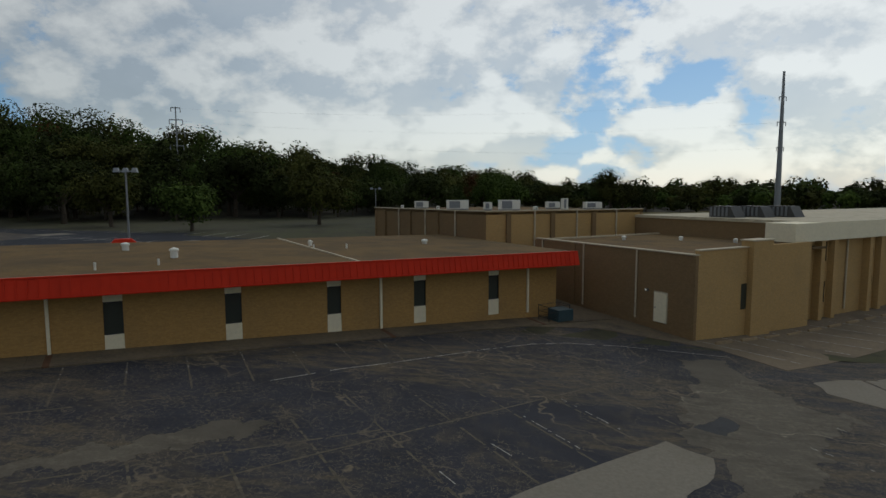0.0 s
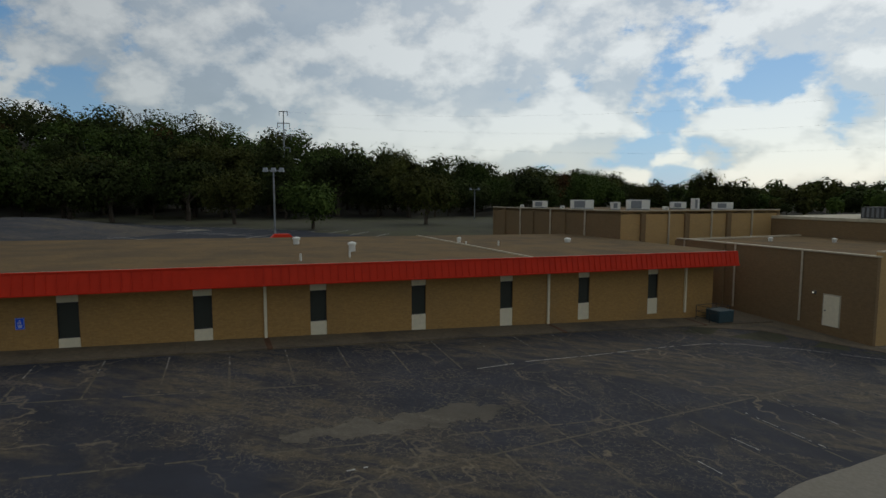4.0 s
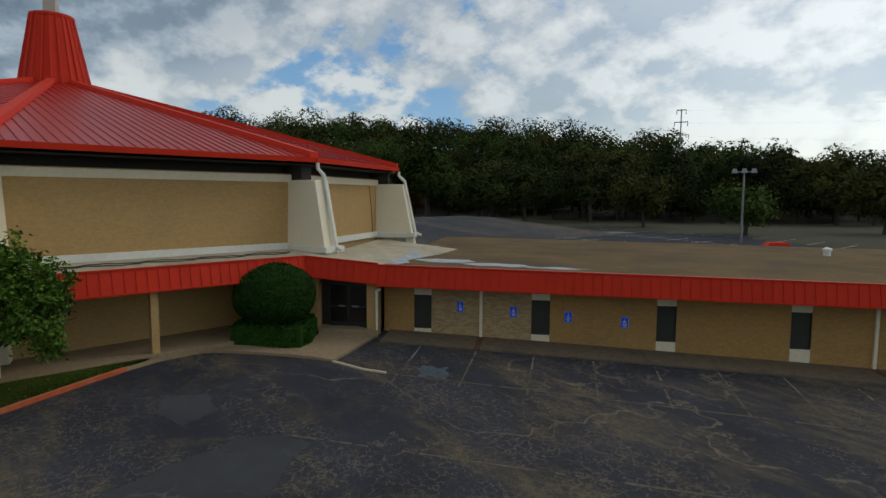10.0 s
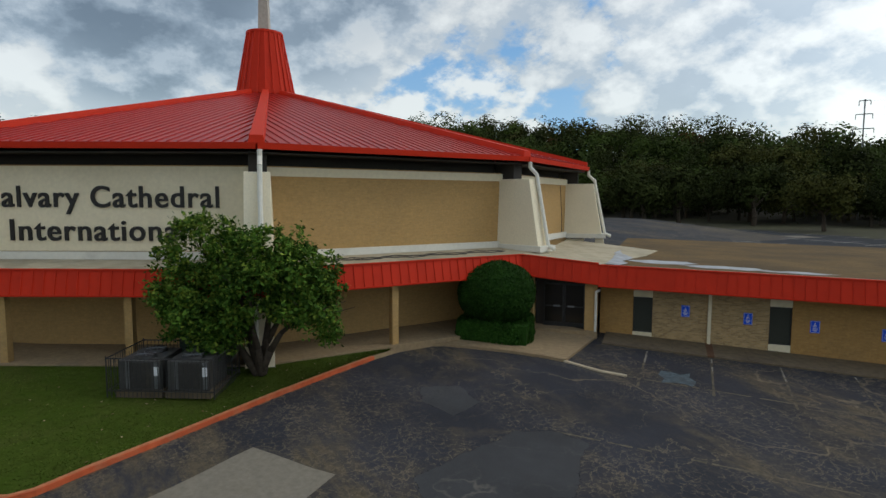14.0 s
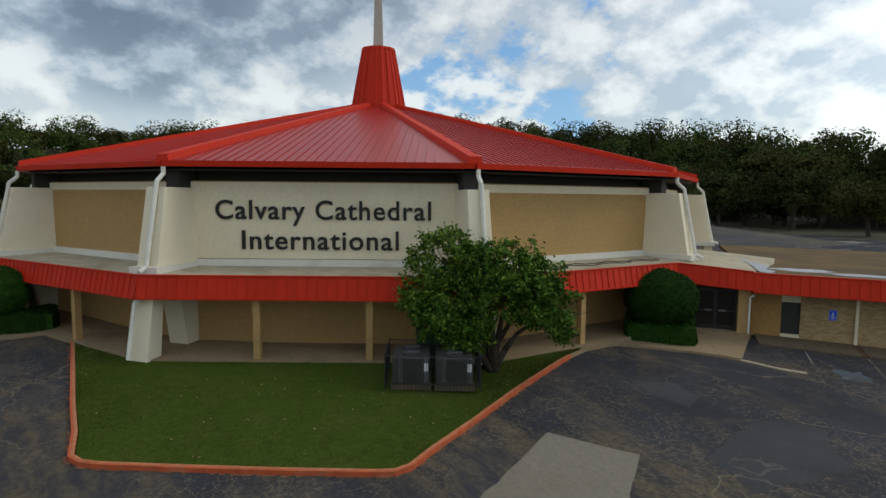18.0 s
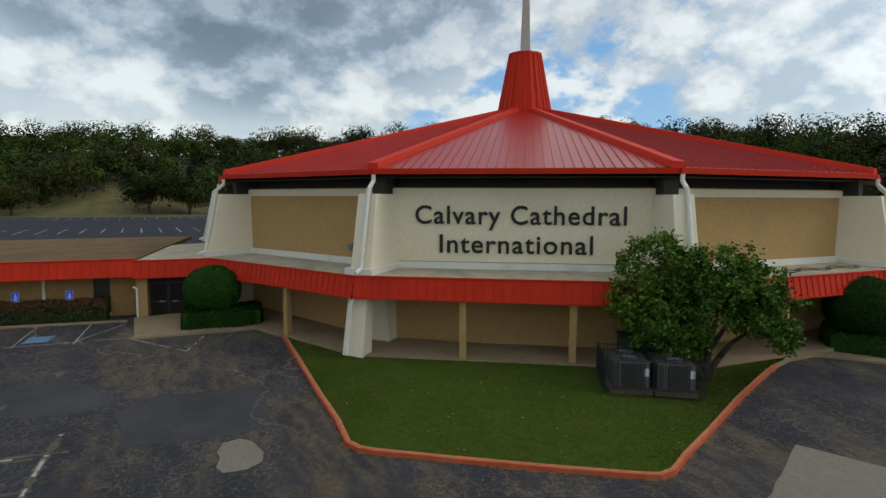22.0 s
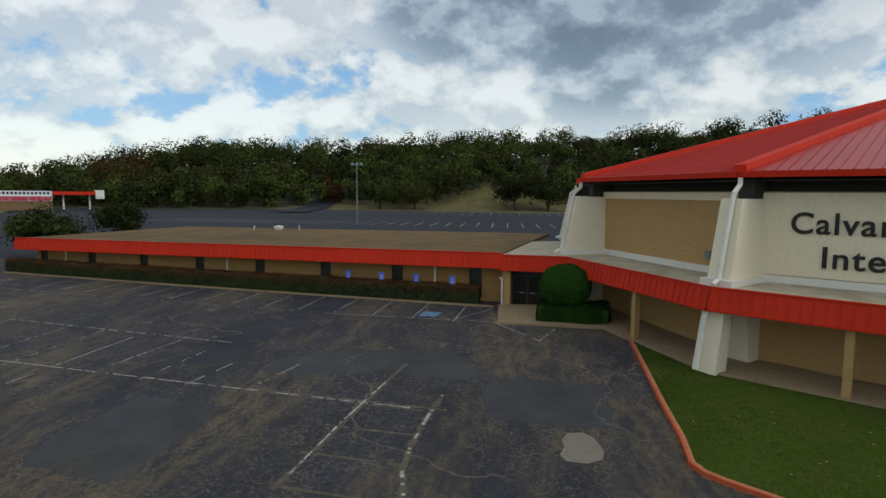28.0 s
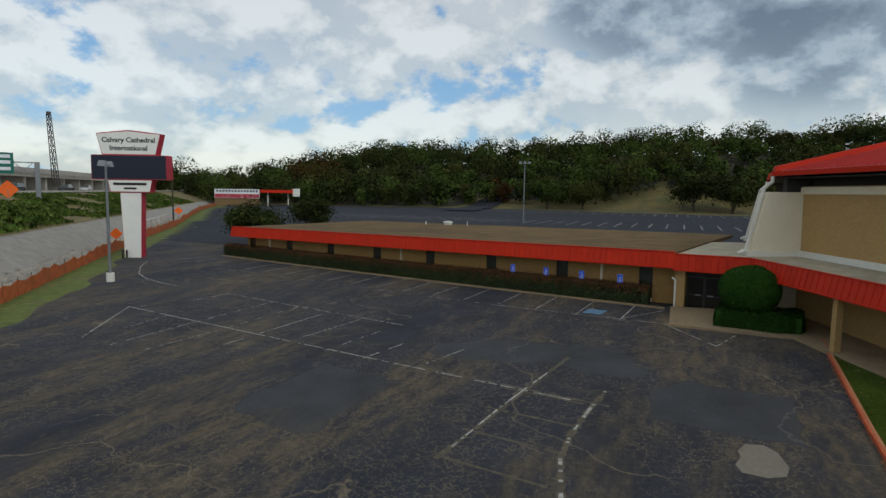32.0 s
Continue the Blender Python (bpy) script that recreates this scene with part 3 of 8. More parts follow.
for k in range(12):
    f = face_frame(k, WALL_A)
    half = f.half
    bm = bmesh.new()
    block(bm, f, -half + 0.4, half - 0.4, -0.35, 0.0, -1.5, 8.05)
    part("wall", bm, BRICK, church, "tan brick wall panel")
    bm = bmesh.new()
    block(bm, f, -half + 0.35, half - 0.35, -0.3, 0.06, 7.62, 8.0)
    part("wall_cap", bm, CREAM, church, "cream band above brick")
    # band below the eave, coloured near-black to stand for the shade there
    bm = bmesh.new()
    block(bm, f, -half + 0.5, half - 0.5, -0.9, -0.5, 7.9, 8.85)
    part("clerestory", bm, DARK, church, "recess below the eave, its shade painted near-black")
    bm = bmesh.new()
    block(bm, f, -half + 0.4, half - 0.4, 0.0, 0.16, 4.05, 4.42)
    part("base_flashing", bm, WHITE, church, "white flashing curb")

# roof: one slope a side, its standing-seam panels, and the capped hips
def roof_point(k, s, q):
    """q 0 at the eave, 1 at the top; s from -1 to 1 across the slope."""
    r = EAVE_R + (APEX_R - EAVE_R) * q
    a, b = pol(r, 30 * k - 15), pol(r, 30 * k + 15)
    p = a.lerp(b, (s + 1) / 2)
    return Vector((p.x, p.y, EAVE_Z + (APEX_Z - EAVE_Z) * q))


for k in range(12):
    bm = bmesh.new()
    low = [roof_point(k, s, q) - Vector((0, 0, 0.25)) for s, q in ((-1, 0), (1, 0), (1, 1), (-1, 1))]
    high = [roof_point(k, s, q) for s, q in ((-1, 0), (1, 0), (1, 1), (-1, 1))]
    loft(bm, low, high)
    slope = part("roof_slope", bm, RED_ROOF, church, "red standing-seam metal roof slope")
    e0, e1 = roof_point(k, -1, 0), roof_point(k, 1, 0)
    out = face_frame(k, 1).n.to_3d()
    nrm = (e1 - e0).cross(roof_point(k, 0, 1) - roof_point(k, 0, 0)).normalized()
    width = (e1 - e0).length
    count = 31
    if -3 <= (k + 6) % 12 - 6 <= 3:
        for i in range(count):
            a, b = -1 + 2 * i / count, -1 + 2 * (i + 1) / count
            tops = []
            for v in (a, b):
                # parallel seams: a seam keeps its distance from the slope's middle line
                half0, x = width / 2, abs(v) * width / 2
                q = (1 - x / half0) * EAVE_R / (EAVE_R - APEX_R)
                tops.append(min(1.0, max(0.0, q)))
            mid = (e0 + e1) / 2
            run = (e1 - e0).normalized()
            rise = roof_point(k, 0, 1) - roof_point(k, 0, 0)
            base = [mid + run * (v * width / 2) for v in (a, b)]
            heads = [base[j] + rise * tops[j] for j in (0, 1)]
            bm = bmesh.new()
            eps = nrm * 0.012
            quad = [base[0], base[1], heads[1], heads[0]]
            if tops[0] < 0.002:
                quad = [base[0], base[1], heads[1]]
            elif tops[1] < 0.002:
                quad = [base[0], base[1], heads[0]]
            loft(bm, [p - eps for p in quad], [p + eps for p in quad])
            if tops[1] > 0.01:
                rib = [base[1] - run * 0.014, base[1] + run * 0.014, heads[1] + run * 0.014, heads[1] - run * 0.014]
                loft(bm, [p + eps for p in rib], [p + nrm * 0.065 for p in rib])
            part("roof_panel", bm, RED_ROOF, slope)
    # gutter with its lip
    bm = bmesh.new()
    g0, g1 = e0 + out * 0.02, e1 + out * 0.02
    loft(bm, [g0 - Vector((0, 0, 0.26)), g1 - Vector((0, 0, 0.26)), g1 - Vector((0, 0, 0.26)) + out * 0.16, g0 - Vector((0, 0, 0.26)) + out * 0.16],
         [g0 - Vector((0, 0, 0.02)), g1 - Vector((0, 0, 0.02)), g1 - Vector((0, 0, 0.02)) + out * 0.2, g0 - Vector((0, 0, 0.02)) + out * 0.2])
    part("gutter", bm, RED, church, "red eave gutter")
    # hip cap
    lo, hi = roof_point(k, 1, 0), roof_point(k, 1, 1)
    along = (hi - lo).normalized()
    side = Vector((-along.y, along.x, 0)).normalized()
    bm = bmesh.new()
    sect = ((-0.34, -0.06), (-0.26, 0.3), (0.26, 0.3), (0.34, -0.06))
    loft(bm, [lo - along * 0.05 + side * a + Vector((0, 0, h)) for a, h in sect], [hi + side * a * 0.8 + Vector((0, 0, h)) for a, h in sect])
    part("hip_cap", bm, RED, church, "red ridge cap over hip")

# soffit under the eaves, its shade put into a near-black colour
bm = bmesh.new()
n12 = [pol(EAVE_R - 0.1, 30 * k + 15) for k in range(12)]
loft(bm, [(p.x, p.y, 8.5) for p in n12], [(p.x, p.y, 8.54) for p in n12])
part("soffit", bm, DARK, church, "eave soffit, its shade painted near-black")

# steeple: ribbed red base, pale spire
CONE_TOP = 19.7
bm = bmesh.new()
lo = [pol(2.35, 30 * i + 15) for i in range(12)]
hi = [pol(1.36, 30 * i + 15) for i in range(12)]
loft(bm, [(p.x, p.y, APEX_Z - 0.4) for p in lo], [(p.x, p.y, CONE_TOP) for p in hi])
steeple = part("steeple_base", bm, RED, church, "tapered red metal steeple base")
for i in range(24):
    a, b = pol(2.36, 15 * i), pol(1.36, 15 * i)
    bm = bmesh.new()
    tube(bm, (a.x, a.y, APEX_Z - 0.3), (b.x, b.y, CONE_TOP + 0.02), 0.055, 0.045, 6)
    part("rib", bm, RED, steeple)
bm = bmesh.new()
for r0, r1, z0, z1 in ((1.44, 1.44, CONE_TOP - 0.14, CONE_TOP + 0.06),):
    loft(bm, [(*pol(r0, 30 * i + 15), z0) for i in range(12)], [(*pol(r1, 30 * i + 15), z1) for i in range(12)])
part("steeple_cap", bm, RED, steeple, "red rim")
bm = bmesh.new()
loft(bm, [(*pol(0.58, 90 * i + 45), CONE_TOP) for i in range(4)], [(*pol(0.05, 90 * i + 45), CONE_TOP + 14) for i in range(4)])
part("spire", bm, material("spire_metal", (0.42, 0.38, 0.32), 0.5, metal=0.2), church, "slender pale tapered spire")

# buttresses with their downpipes
def radial_frame(k):
    a = A0 + built(30 * k + 15)
    return Frame(CC, a + 90, a)


for k in range(12):
    f = radial_frame(k)
    w = 0.5
    bm = bmesh.new()
    low = [f.at(s, o, 4.0) for s, o in ((-w - 0.12, 23.3), (w + 0.12, 23.3), (w + 0.05, 26.45), (-w - 0.05, 26.45))]
    high = [f.at(s, o, 7.72) for s, o in ((-w, 23.3), (w, 23.3), (w, 25.75), (-w, 25.75))]
    loft(bm, low, high)
    bt = part("buttress", bm, CREAM_STUCCO, church, "battered cream stucco buttress", bevel=0.02)
    bm = bmesh.new()
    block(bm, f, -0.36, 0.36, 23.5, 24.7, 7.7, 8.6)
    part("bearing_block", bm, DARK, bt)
    bm = bmesh.new()
    block(bm, f, -0.72, 0.72, 23.1, 26.65, 4.0, 4.3)
    part("buttress_curb", bm, WHITE, bt, "white flashing round the foot")
    # outer leg, and the inner leg against the wall
    bm = bmesh.new()
    loft(bm, [f.at(s, o, -1.5) for s, o in ((-w - 0.06, 26.6), (w + 0.06, 26.6), (w + 0.06, 27.5), (-w - 0.06, 27.5))],
         [f.at(s, o, 3.95) for s, o in ((-w, 25.95), (w, 25.95), (w, 26.5), (-w, 26.5))])
    part("outer_leg", bm, CREAM_STUCCO, bt, "cream leg standing outside the walk")
    bm = bmesh.new()
    loft(bm, [f.at(s, o, -1.5) for s, o in ((-w, 23.3), (w, 23.3), (w, 24.3), (-w, 24.3))],
         [f.at(s, o, 3.9) for s, o in ((-w, 23.3), (w, 23.3), (w, 25.2), (-w, 25.2))])
    part("inner_leg", bm, CREAM_STUCCO, bt)
    bm = bmesh.new()
    tube(bm, f.at(0.12, 25.4, 8.62), f.at(0.12, 25.4, 8.3), 0.1)
    tube(bm, f.at(0.12, 25.4, 8.32), f.at(0.12, 25.82, 7.95), 0.1)
    tube(bm, f.at(0.12, 25.82, 7.97), f.at(0.12, 25.88, 7.6), 0.1)
    tube(bm, f.at(0.12, 25.88, 7.62), f.at(0.12, 26.6, 4.25), 0.1)
    tube(bm, f.at(0.12, 26.58, 4.3), f.at(0.12, 27, 4.12), 0.1)
    part("downpipe", bm, WHITE, bt, "white downpipe")

# canopy round the front: roof, red fascia, posts, walk
bendl = face_frame(-1, CANOPY_A).at(-5.35, 0, 0).xy
bendr = face_frame(1, CANOPY_A).at(5.35, 0, 0).xy
cornb, cornc = pol(CANOPY_A * R_UP, -15), pol(CANOPY_A * R_UP, 15)
EDGE = [CORNER_W, bendl, cornb, cornc, bendr, CORNER_E]
EDGE_Z = [3.88, 3.94, 3.97, 3.97, 3.94, 3.65]
inner = [pol(23.4 * R_UP, a) for a in (-75, -45, -15, 15, 45, 75)]
bm = bmesh.new()
tops = [Vector((*p, z + 0.02)) for p, z in zip(EDGE, EDGE_Z)]
ins = [Vector((*p, 4.1)) for p in inner[1:5]]
sheets = [(tops[0], tops[1], ins[0]), (tops[1], tops[2], ins[1], ins[0]), (tops[2], tops[3], ins[2], ins[1]), (tops[3], tops[4], ins[3], ins[2]), (tops[4], tops[5], ins[3])]
for sh in sheets:
    loft(bm, [p - Vector((0, 0, 0.25)) for p in sh], list(sh))
canopy = part("canopy_roof", bm, ROOF_PALE, church, "pale coated flat canopy roof")


def fascia_run(parent, a, b, za, zb, drop, flare, step, mat):
    """Red mansard panels between two points of the edge, each with its rib; the foot stands out by flare."""
    a, b = Vector((a[0], a[1], 0)), Vector((b[0], b[1], 0))
    run = (b - a).normalized()
    out = Vector((run.y, -run.x, 0))
    n = max(1, round((b - a).length / step))
    for i in range(n):
        p, q = a.lerp(b, i / n), a.lerp(b, (i + 1) / n)
        zp, zq = za + (zb - za) * i / n, za + (zb - za) * (i + 1) / n
        bm = bmesh.new()
        face = [p + out * flare + Vector((0, 0, zp - drop)), q + out * flare + Vector((0, 0, zq - drop)), q + Vector((0, 0, zq)), p + Vector((0, 0, zp))]
        loft(bm, [v - out * 0.04 for v in face], face)
        rib = [face[0], face[0] + run * 0.03, face[3] + run * 0.03, face[3]]
        loft(bm, rib, [v + out * 0.035 for v in rib])
        part("fascia_panel", bm, mat, parent)
    bm = bmesh.new()
    for z, h, o in ((0.0, 0.06, 0.05), (-drop - 0.03, 0.07, flare + 0.03)):
        e = [a + Vector((0, 0, za + z)), b + Vector((0, 0, zb + z))]
        loft(bm, [e[0] - out * 0.1, e[1] - out * 0.1, e[1] + out * o, e[0] + out * o],
             [e[0] - out * 0.1 + Vector((0, 0, h)), e[1] - out * 0.1 + Vector((0, 0, h)), e[1] + out * o + Vector((0, 0, h)), e[0] + out * o + Vector((0, 0, h))])
    part("fascia_trim", bm, mat, parent, "red edge trim")


for i in range(5):
    fascia_run(church, EDGE[i], EDGE[i + 1], EDGE_Z[i], EDGE_Z[i + 1], 0.94, 0.2, 0.42, RED)
bm = bmesh.new()
low = [Vector((*p, 2.95)) for p in EDGE]
for sh in ((low[0], low[1], Vector((*inner[1], 2.95))), (low[1], low[2], Vector((*inner[2], 2.95)), Vector((*inner[1], 2.95))), (low[2], low[3], Vector((*inner[3], 2.95)), Vector((*inner[2], 2.95))),
           (low[3], low[4], Vector((*inner[4], 2.95)), Vector((*inner[3], 2.95))), (low[4], low[5], Vector((*inner[4], 2.95)))):
    loft(bm, list(sh), [p + Vector((0, 0, 0.06)) for p in sh])
part("canopy_soffit", bm, material("soffit_board", (0.33, 0.28, 0.2), 0.9), church, "tan canopy soffit")

bm = bmesh.new()
walk_edge = [CORNER_W, face_frame(-1, 26.2).at(-5.4, 0, 0).xy, pol(26.2 * R_UP, -15), pol(26.2 * R_UP, 15), face_frame(1, 26.2).at(5.4, 0, 0).xy, CORNER_E]
loop = walk_edge + [pol(23.1, 45), pol(23.1, 15), pol(23.1, -15), pol(23.1, -45)]
loft(bm, [(p.x, p.y, -1.5) for p in loop], [(p.x, p.y, max(WALK_Z, ground_z(p.x, p.y) + 0.12)) for p in loop])
covered_walk = solid("covered_walk", bm, CONCRETE, "worn tan concrete walk under the canopy", "pavement", kind="structure")

for k, ss in ((0, (-2.4, 2.4)), (-1, (1.6, -3.4)), (1, (-1.6, 3.4))):
    f = face_frame(k, CANOPY_A - 0.2)
    for s in ss:
        bm = bmesh.new()
        block(bm, f, s - 0.15, s + 0.15, -0.15, 0.15, WALK_Z - 0.02, 2.98)
        part("post", bm, BRICK, church, "square tan brick canopy post")

# raised lettering on the cream front
f0 = face_frame(0, WALL_A)
bm = bmesh.new()
block(bm, f0, 0.35 - f0.half, f0.half - 0.35, 0.0, 0.1, 4.45, 7.66)
panel = part("sign_panel", bm, CREAM, church, "cream painted front panel")


def lettering(text, mat, parent, place, height, width, thick, name="letter", per_letter=True, space=1.0, bold=0.0):
    """Letters of the built-in font, scaled to a cap height and a full width; place(x, h, d) gives the world point."""
    cu = bpy.data.curves.new("lettering", "FONT")
    cu.body, cu.size, cu.space_character, cu.offset = text, 1.0, space, bold
    tmp = new("lettering", cu)
    bpy.context.view_layer.update()
    me = bpy.data.meshes.new_from_object(tmp.evaluated_get(bpy.context.evaluated_depsgraph_get()))
    bpy.data.objects.remove(tmp)
    src = bmesh.new()
    src.from_mesh(me)
    bpy.data.meshes.remove(me)
    xs = [v.co.x for v in src.verts]
    x0, x1 = min(xs), max(xs)
    cap = 0.729
    seen, groups = set(), []
    for v in src.verts:
        if v in seen:
            continue
        stack, isle = [v], []
        seen.add(v)
        while stack:
            c = stack.pop()
            isle.append(c)
            for e in c.link_edges:
                o = e.other_vert(c)
                if o not in seen:
                    seen.add(o)
                    stack.append(o)
        groups.append(isle)
    merged = []
    for g in sorted(groups, key=lambda g: min(v.co.x for v in g)):
        a, b = min(v.co.x for v in g), max(v.co.x for v in g)
        if merged and a < merged[-1][1] - 0.25 * (b - a):
            merged[-1][2].extend(g)
            merged[-1][1] = max(merged[-1][1], b)
        else:
            merged.append([a, b, list(g)])
    if not per_letter:
        merged = [[x0, x1, [v for m in merged for v in m[2]]]]
    for a, b, verts in merged:
        vs = set(verts)
        bm = bmesh.new()
        front = {v: bm.verts.new(place((v.co.x - x0) / (x1 - x0) * width, v.co.y / cap * height, thick)) for v in vs}
        back = {v: bm.verts.new(place((v.co.x - x0) / (x1 - x0) * width, v.co.y / cap * height, 0.0)) for v in vs}
        for fc in src.faces:
            if fc.verts[0] in vs:
                bm.faces.new([front[v] for v in fc.verts])
        for e in src.edges:
            if e.verts[0] in vs and len(e.link_faces) == 1:
                p, q = e.verts
                bm.faces.new((front[p], front[q], back[q], back[p]))
        part(name, bm, mat, parent)
    src.free()


LETTER = material("black_letter", (0.012, 0.011, 0.010), 0.5, stain=0.0)
lettering("Calvary Cathedral", LETTER, panel, lambda x, h, d: f0.at(-5.05 + x, 0.1 + d, 6.30 + h), 0.92, 10.0, 0.08, space=1.1, bold=0.012)
lettering("International", LETTER, panel, lambda x, h, d: f0.at(-3.85 + x, 0.1 + d, 4.90 + h), 0.92, 7.3, 0.08, space=1.1, bold=0.012)


# ---- the two wings ----
def wing(fr, length, depth, fall, foot, crest, name, label, pale):
    """A long flat-roofed brick wing. fall: drop of its eave per metre; foot: height of the wall's foot at s."""
    w = thing(name, fr.at(length / 2, -depth / 2, 0), label, "building")
    flip = fr.u.cross(fr.n) > 0
    top = lambda s: crest - fall * s
    soff = lambda s: crest - 1.0 - fall * s
    wall_o = -1.16
    first, pitch, wide = 1.54, 5.8, 0.88
    n = int((length - 3) // pitch) + 1
    spans, cur = [], 0.0
    for i in range(n):
        spans.append((cur, first + pitch * i))
        cur = first + pitch * i + wide
    spans.append((cur, length - 1.0))
    for i, (a, b) in enumerate(spans):
        bm = bmesh.new()
        block(bm, fr, a, b, wall_o - 0.3, wall_o, -4.0, soff)
        part("wall", bm, BRICK_PALE if pale and i == 1 else BRICK_WING, w, "tan brick wall")
    for i in range(n):
        a = first + pitch * i
        t, low = crest - (1.53 if pale else 1.06) - fall * (a + 0.4), foot(a)
        b = t - (1.7 if pale else 2.1)
        sill = min(b - 0.06, low + 0.12)
        bm = bmesh.new()
        block(bm, fr, a, a + wide, wall_o - 0.3, wall_o - 0.16, -4.0, soff)
        win = part("window", bm, CREAM, w, "tall narrow window with cream panels")
        bm = bmesh.new()
        block(bm, fr, a + 0.04, a + wide - 0.04, wall_o - 0.16, wall_o - 0.12, b + 0.04, t - 0.04)
        part("pane", bm, GLASS, win, "dark glass pane")
        bm = bmesh.new()
        for s0, s1, z0, z1 in ((a, a + 0.05, b, t), (a + wide - 0.05, a + wide, b, t), (a + 0.05, a + wide - 0.05, t - 0.05, t), (a + 0.05, a + wide - 0.05, b, b + 0.05)):
            block(bm, fr, s0, s1, wall_o - 0.16, wall_o - 0.07, z0, z1)
        part("window_frame", bm, BLACK, win)
        for z0, z1, nm in ((t, soff(a), "head_panel"), (sill, b, "sill_panel")):
            bm = bmesh.new()
            block(bm, fr, a, a + wide, wall_o - 0.16, wall_o - 0.03, z0, z1)
            part(nm, bm, CREAM, win, "cream painted panel")
        bm = bmesh.new()
        block(bm, fr, a, a + wide, wall_o - 0.16, wall_o, -4.0, sill)
        part("brick_foot", bm, BRICK_WING, win)
    # roof
    bm = bmesh.new()
    block(bm, fr, 0.0, length, -depth, -0.06, lambda s: top(s) - 0.3, lambda s: top(s) - 0.02)
    part("roof", bm, ROOF_TAN, w, "weathered tan gravel roof")
    # soffit given black, so the shade under the fascia is in its colour
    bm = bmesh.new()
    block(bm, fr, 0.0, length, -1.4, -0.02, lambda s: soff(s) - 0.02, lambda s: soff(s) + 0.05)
    part("soffit", bm, BLACK, w, "soffit coloured black for its shade")
    bm = bmesh.new()
    block(bm, fr, 0.02, length, -0.22, -0.02, lambda s: top(s) - 0.05, lambda s: top(s) + 0.05)
    part("gravel_stop", bm, TRIM, w, "pale metal roof edge")
    a, b = fr.at(0, 0, 0).xy, fr.at(length, 0, 0).xy
    c = fr.at(length, -depth, 0).xy
    if flip:
        fascia_run(w, b, a, top(length), top(0), 0.95, 0.2, 0.42, RED)
        fascia_run(w, c, b, top(length) - 0.12, top(length) - 0.12, 0.83, 0.2, 0.42, RED)
    else:
        fascia_run(w, a, b, top(0), top(length), 0.95, 0.2, 0.42, RED)
        fascia_run(w, b, c, top(length) - 0.12, top(length) - 0.12, 0.83, 0.2, 0.42, RED)
    # end and back walls
    bm = bmesh.new()
    block(bm, fr, length - 1.3, length - 1.0, -depth + 1.0, wall_o - 0.3, -4.0, soff)
    part("end_wall", bm, BRICK_WING, w, "tan brick end wall")
    bm = bmesh.new()
    block(bm, fr, 0.5, length - 1.0, -depth + 0.8, -depth + 1.1, -4.0, soff)
    part("back_wall", bm, BRICK_WING, w)
    return w, top, soff, wall_o


def east_foot(s):
    return -0.02 - 0.043 * s if s < 29 else -1.267 - 0.012 * (s - 29)


east_wing, east_top, east_soff, WALL_O = wing(EAST, 55.0, 21.0, 0.0131, east_foot, 3.58, "east_wing", "long low tan brick wing with red metal fascia", True)
west_wing, west_top, west_soff, _ = wing(WEST, 44.5, 21.0, 0.0105, lambda s: 0.25, 4.0, "west_wing", "long low tan brick wing behind a clipped hedge", False)


# ---- lot: patches, slabs and painted lines ----
def patch(name, pts, mat, label, dz, wobble, seed):
    bm = laid(pts, dz, wobble, seed)
    if mat in (PALE_DIRT, SEALED):
        bmesh.ops.dissolve_faces(bm, faces=bm.faces[:])
        bmesh.ops.inset_region(bm, faces=bm.faces[:], thickness=0.75 if mat is PALE_DIRT else 0.5, use_even_offset=False, use_boundary=True)
        layer = bm.verts.layers.float.new("edge")
        for v in bm.verts:
            v[layer] = 0.0 if v.is_boundary else 1.0
            v.co.z = ground_z(v.co.x, v.co.y) + dz
        bmesh.ops.triangulate(bm, faces=bm.faces[:])
    return solid(name, bm, mat, label, "pavement", kind="structure")


patch("asphalt_patch", [(-36.5, 2.4), (-36.0, 3.9), (-34.2, 3.7), (-33.7, 2.1), (-35.2, 1.6)], SEALED, "smooth grey asphalt repair", 0.038, 0.08, 3)
patch("asphalt_patch", [(-32.1, 3.2), (-31.5, 4.3), (-30.2, 4.8), (-28.3, 2.2), (-29.2, -1.6), (-31.4, -0.9)], SEALED, "smooth grey asphalt repair", 0.038, 0.1, 4)
patch("asphalt_patch", [(-45.5, -24.1), (-47.2, -22.7), (-46.6, -18.9), (-44.0, -18.8), (-42.4, -19.0), (-42.2, -20.9), (-42.6, -23.7)], SEALED, "smooth grey asphalt repair", 0.038, 0.1, 5)
patch("asphalt_patch", [(-37.8, -37.6), (-40.4, -37.6), (-42.8, -37.3), (-42.5, -35.0), (-42.1, -32.9), (-39.2, -33.2), (-36.4, -33.2), (-36.7, -36.7)], SEALED, "smooth grey asphalt repair", 0.038, 0.18, 6)
patch("asphalt_patch", [(-47.4, -34.2), (-49.9, -31.2), (-50.3, -25.7), (-47.2, -23.9), (-46.0, -25.0), (-46.6, -28.0), (-46.0, -31.0), (-45.6, -33.6)], SEALED, "smooth grey asphalt repair", 0.034, 0.2, 7)
patch("asphalt_patch", [(9.3, 26.6), (11.0, 28.2), (11.9, 27.3), (10.6, 25.6)], SEALED, "dark asphalt repair", 0.044, 0.15, 15)
patch("concrete_patch", [(-34.8, -4.0), (-32.3, -2.5), (-30.2, -5.6), (-32.7, -8.4)], PALE_SLAB, "pale concrete slab set in asphalt", 0.045, 0.05, 8)
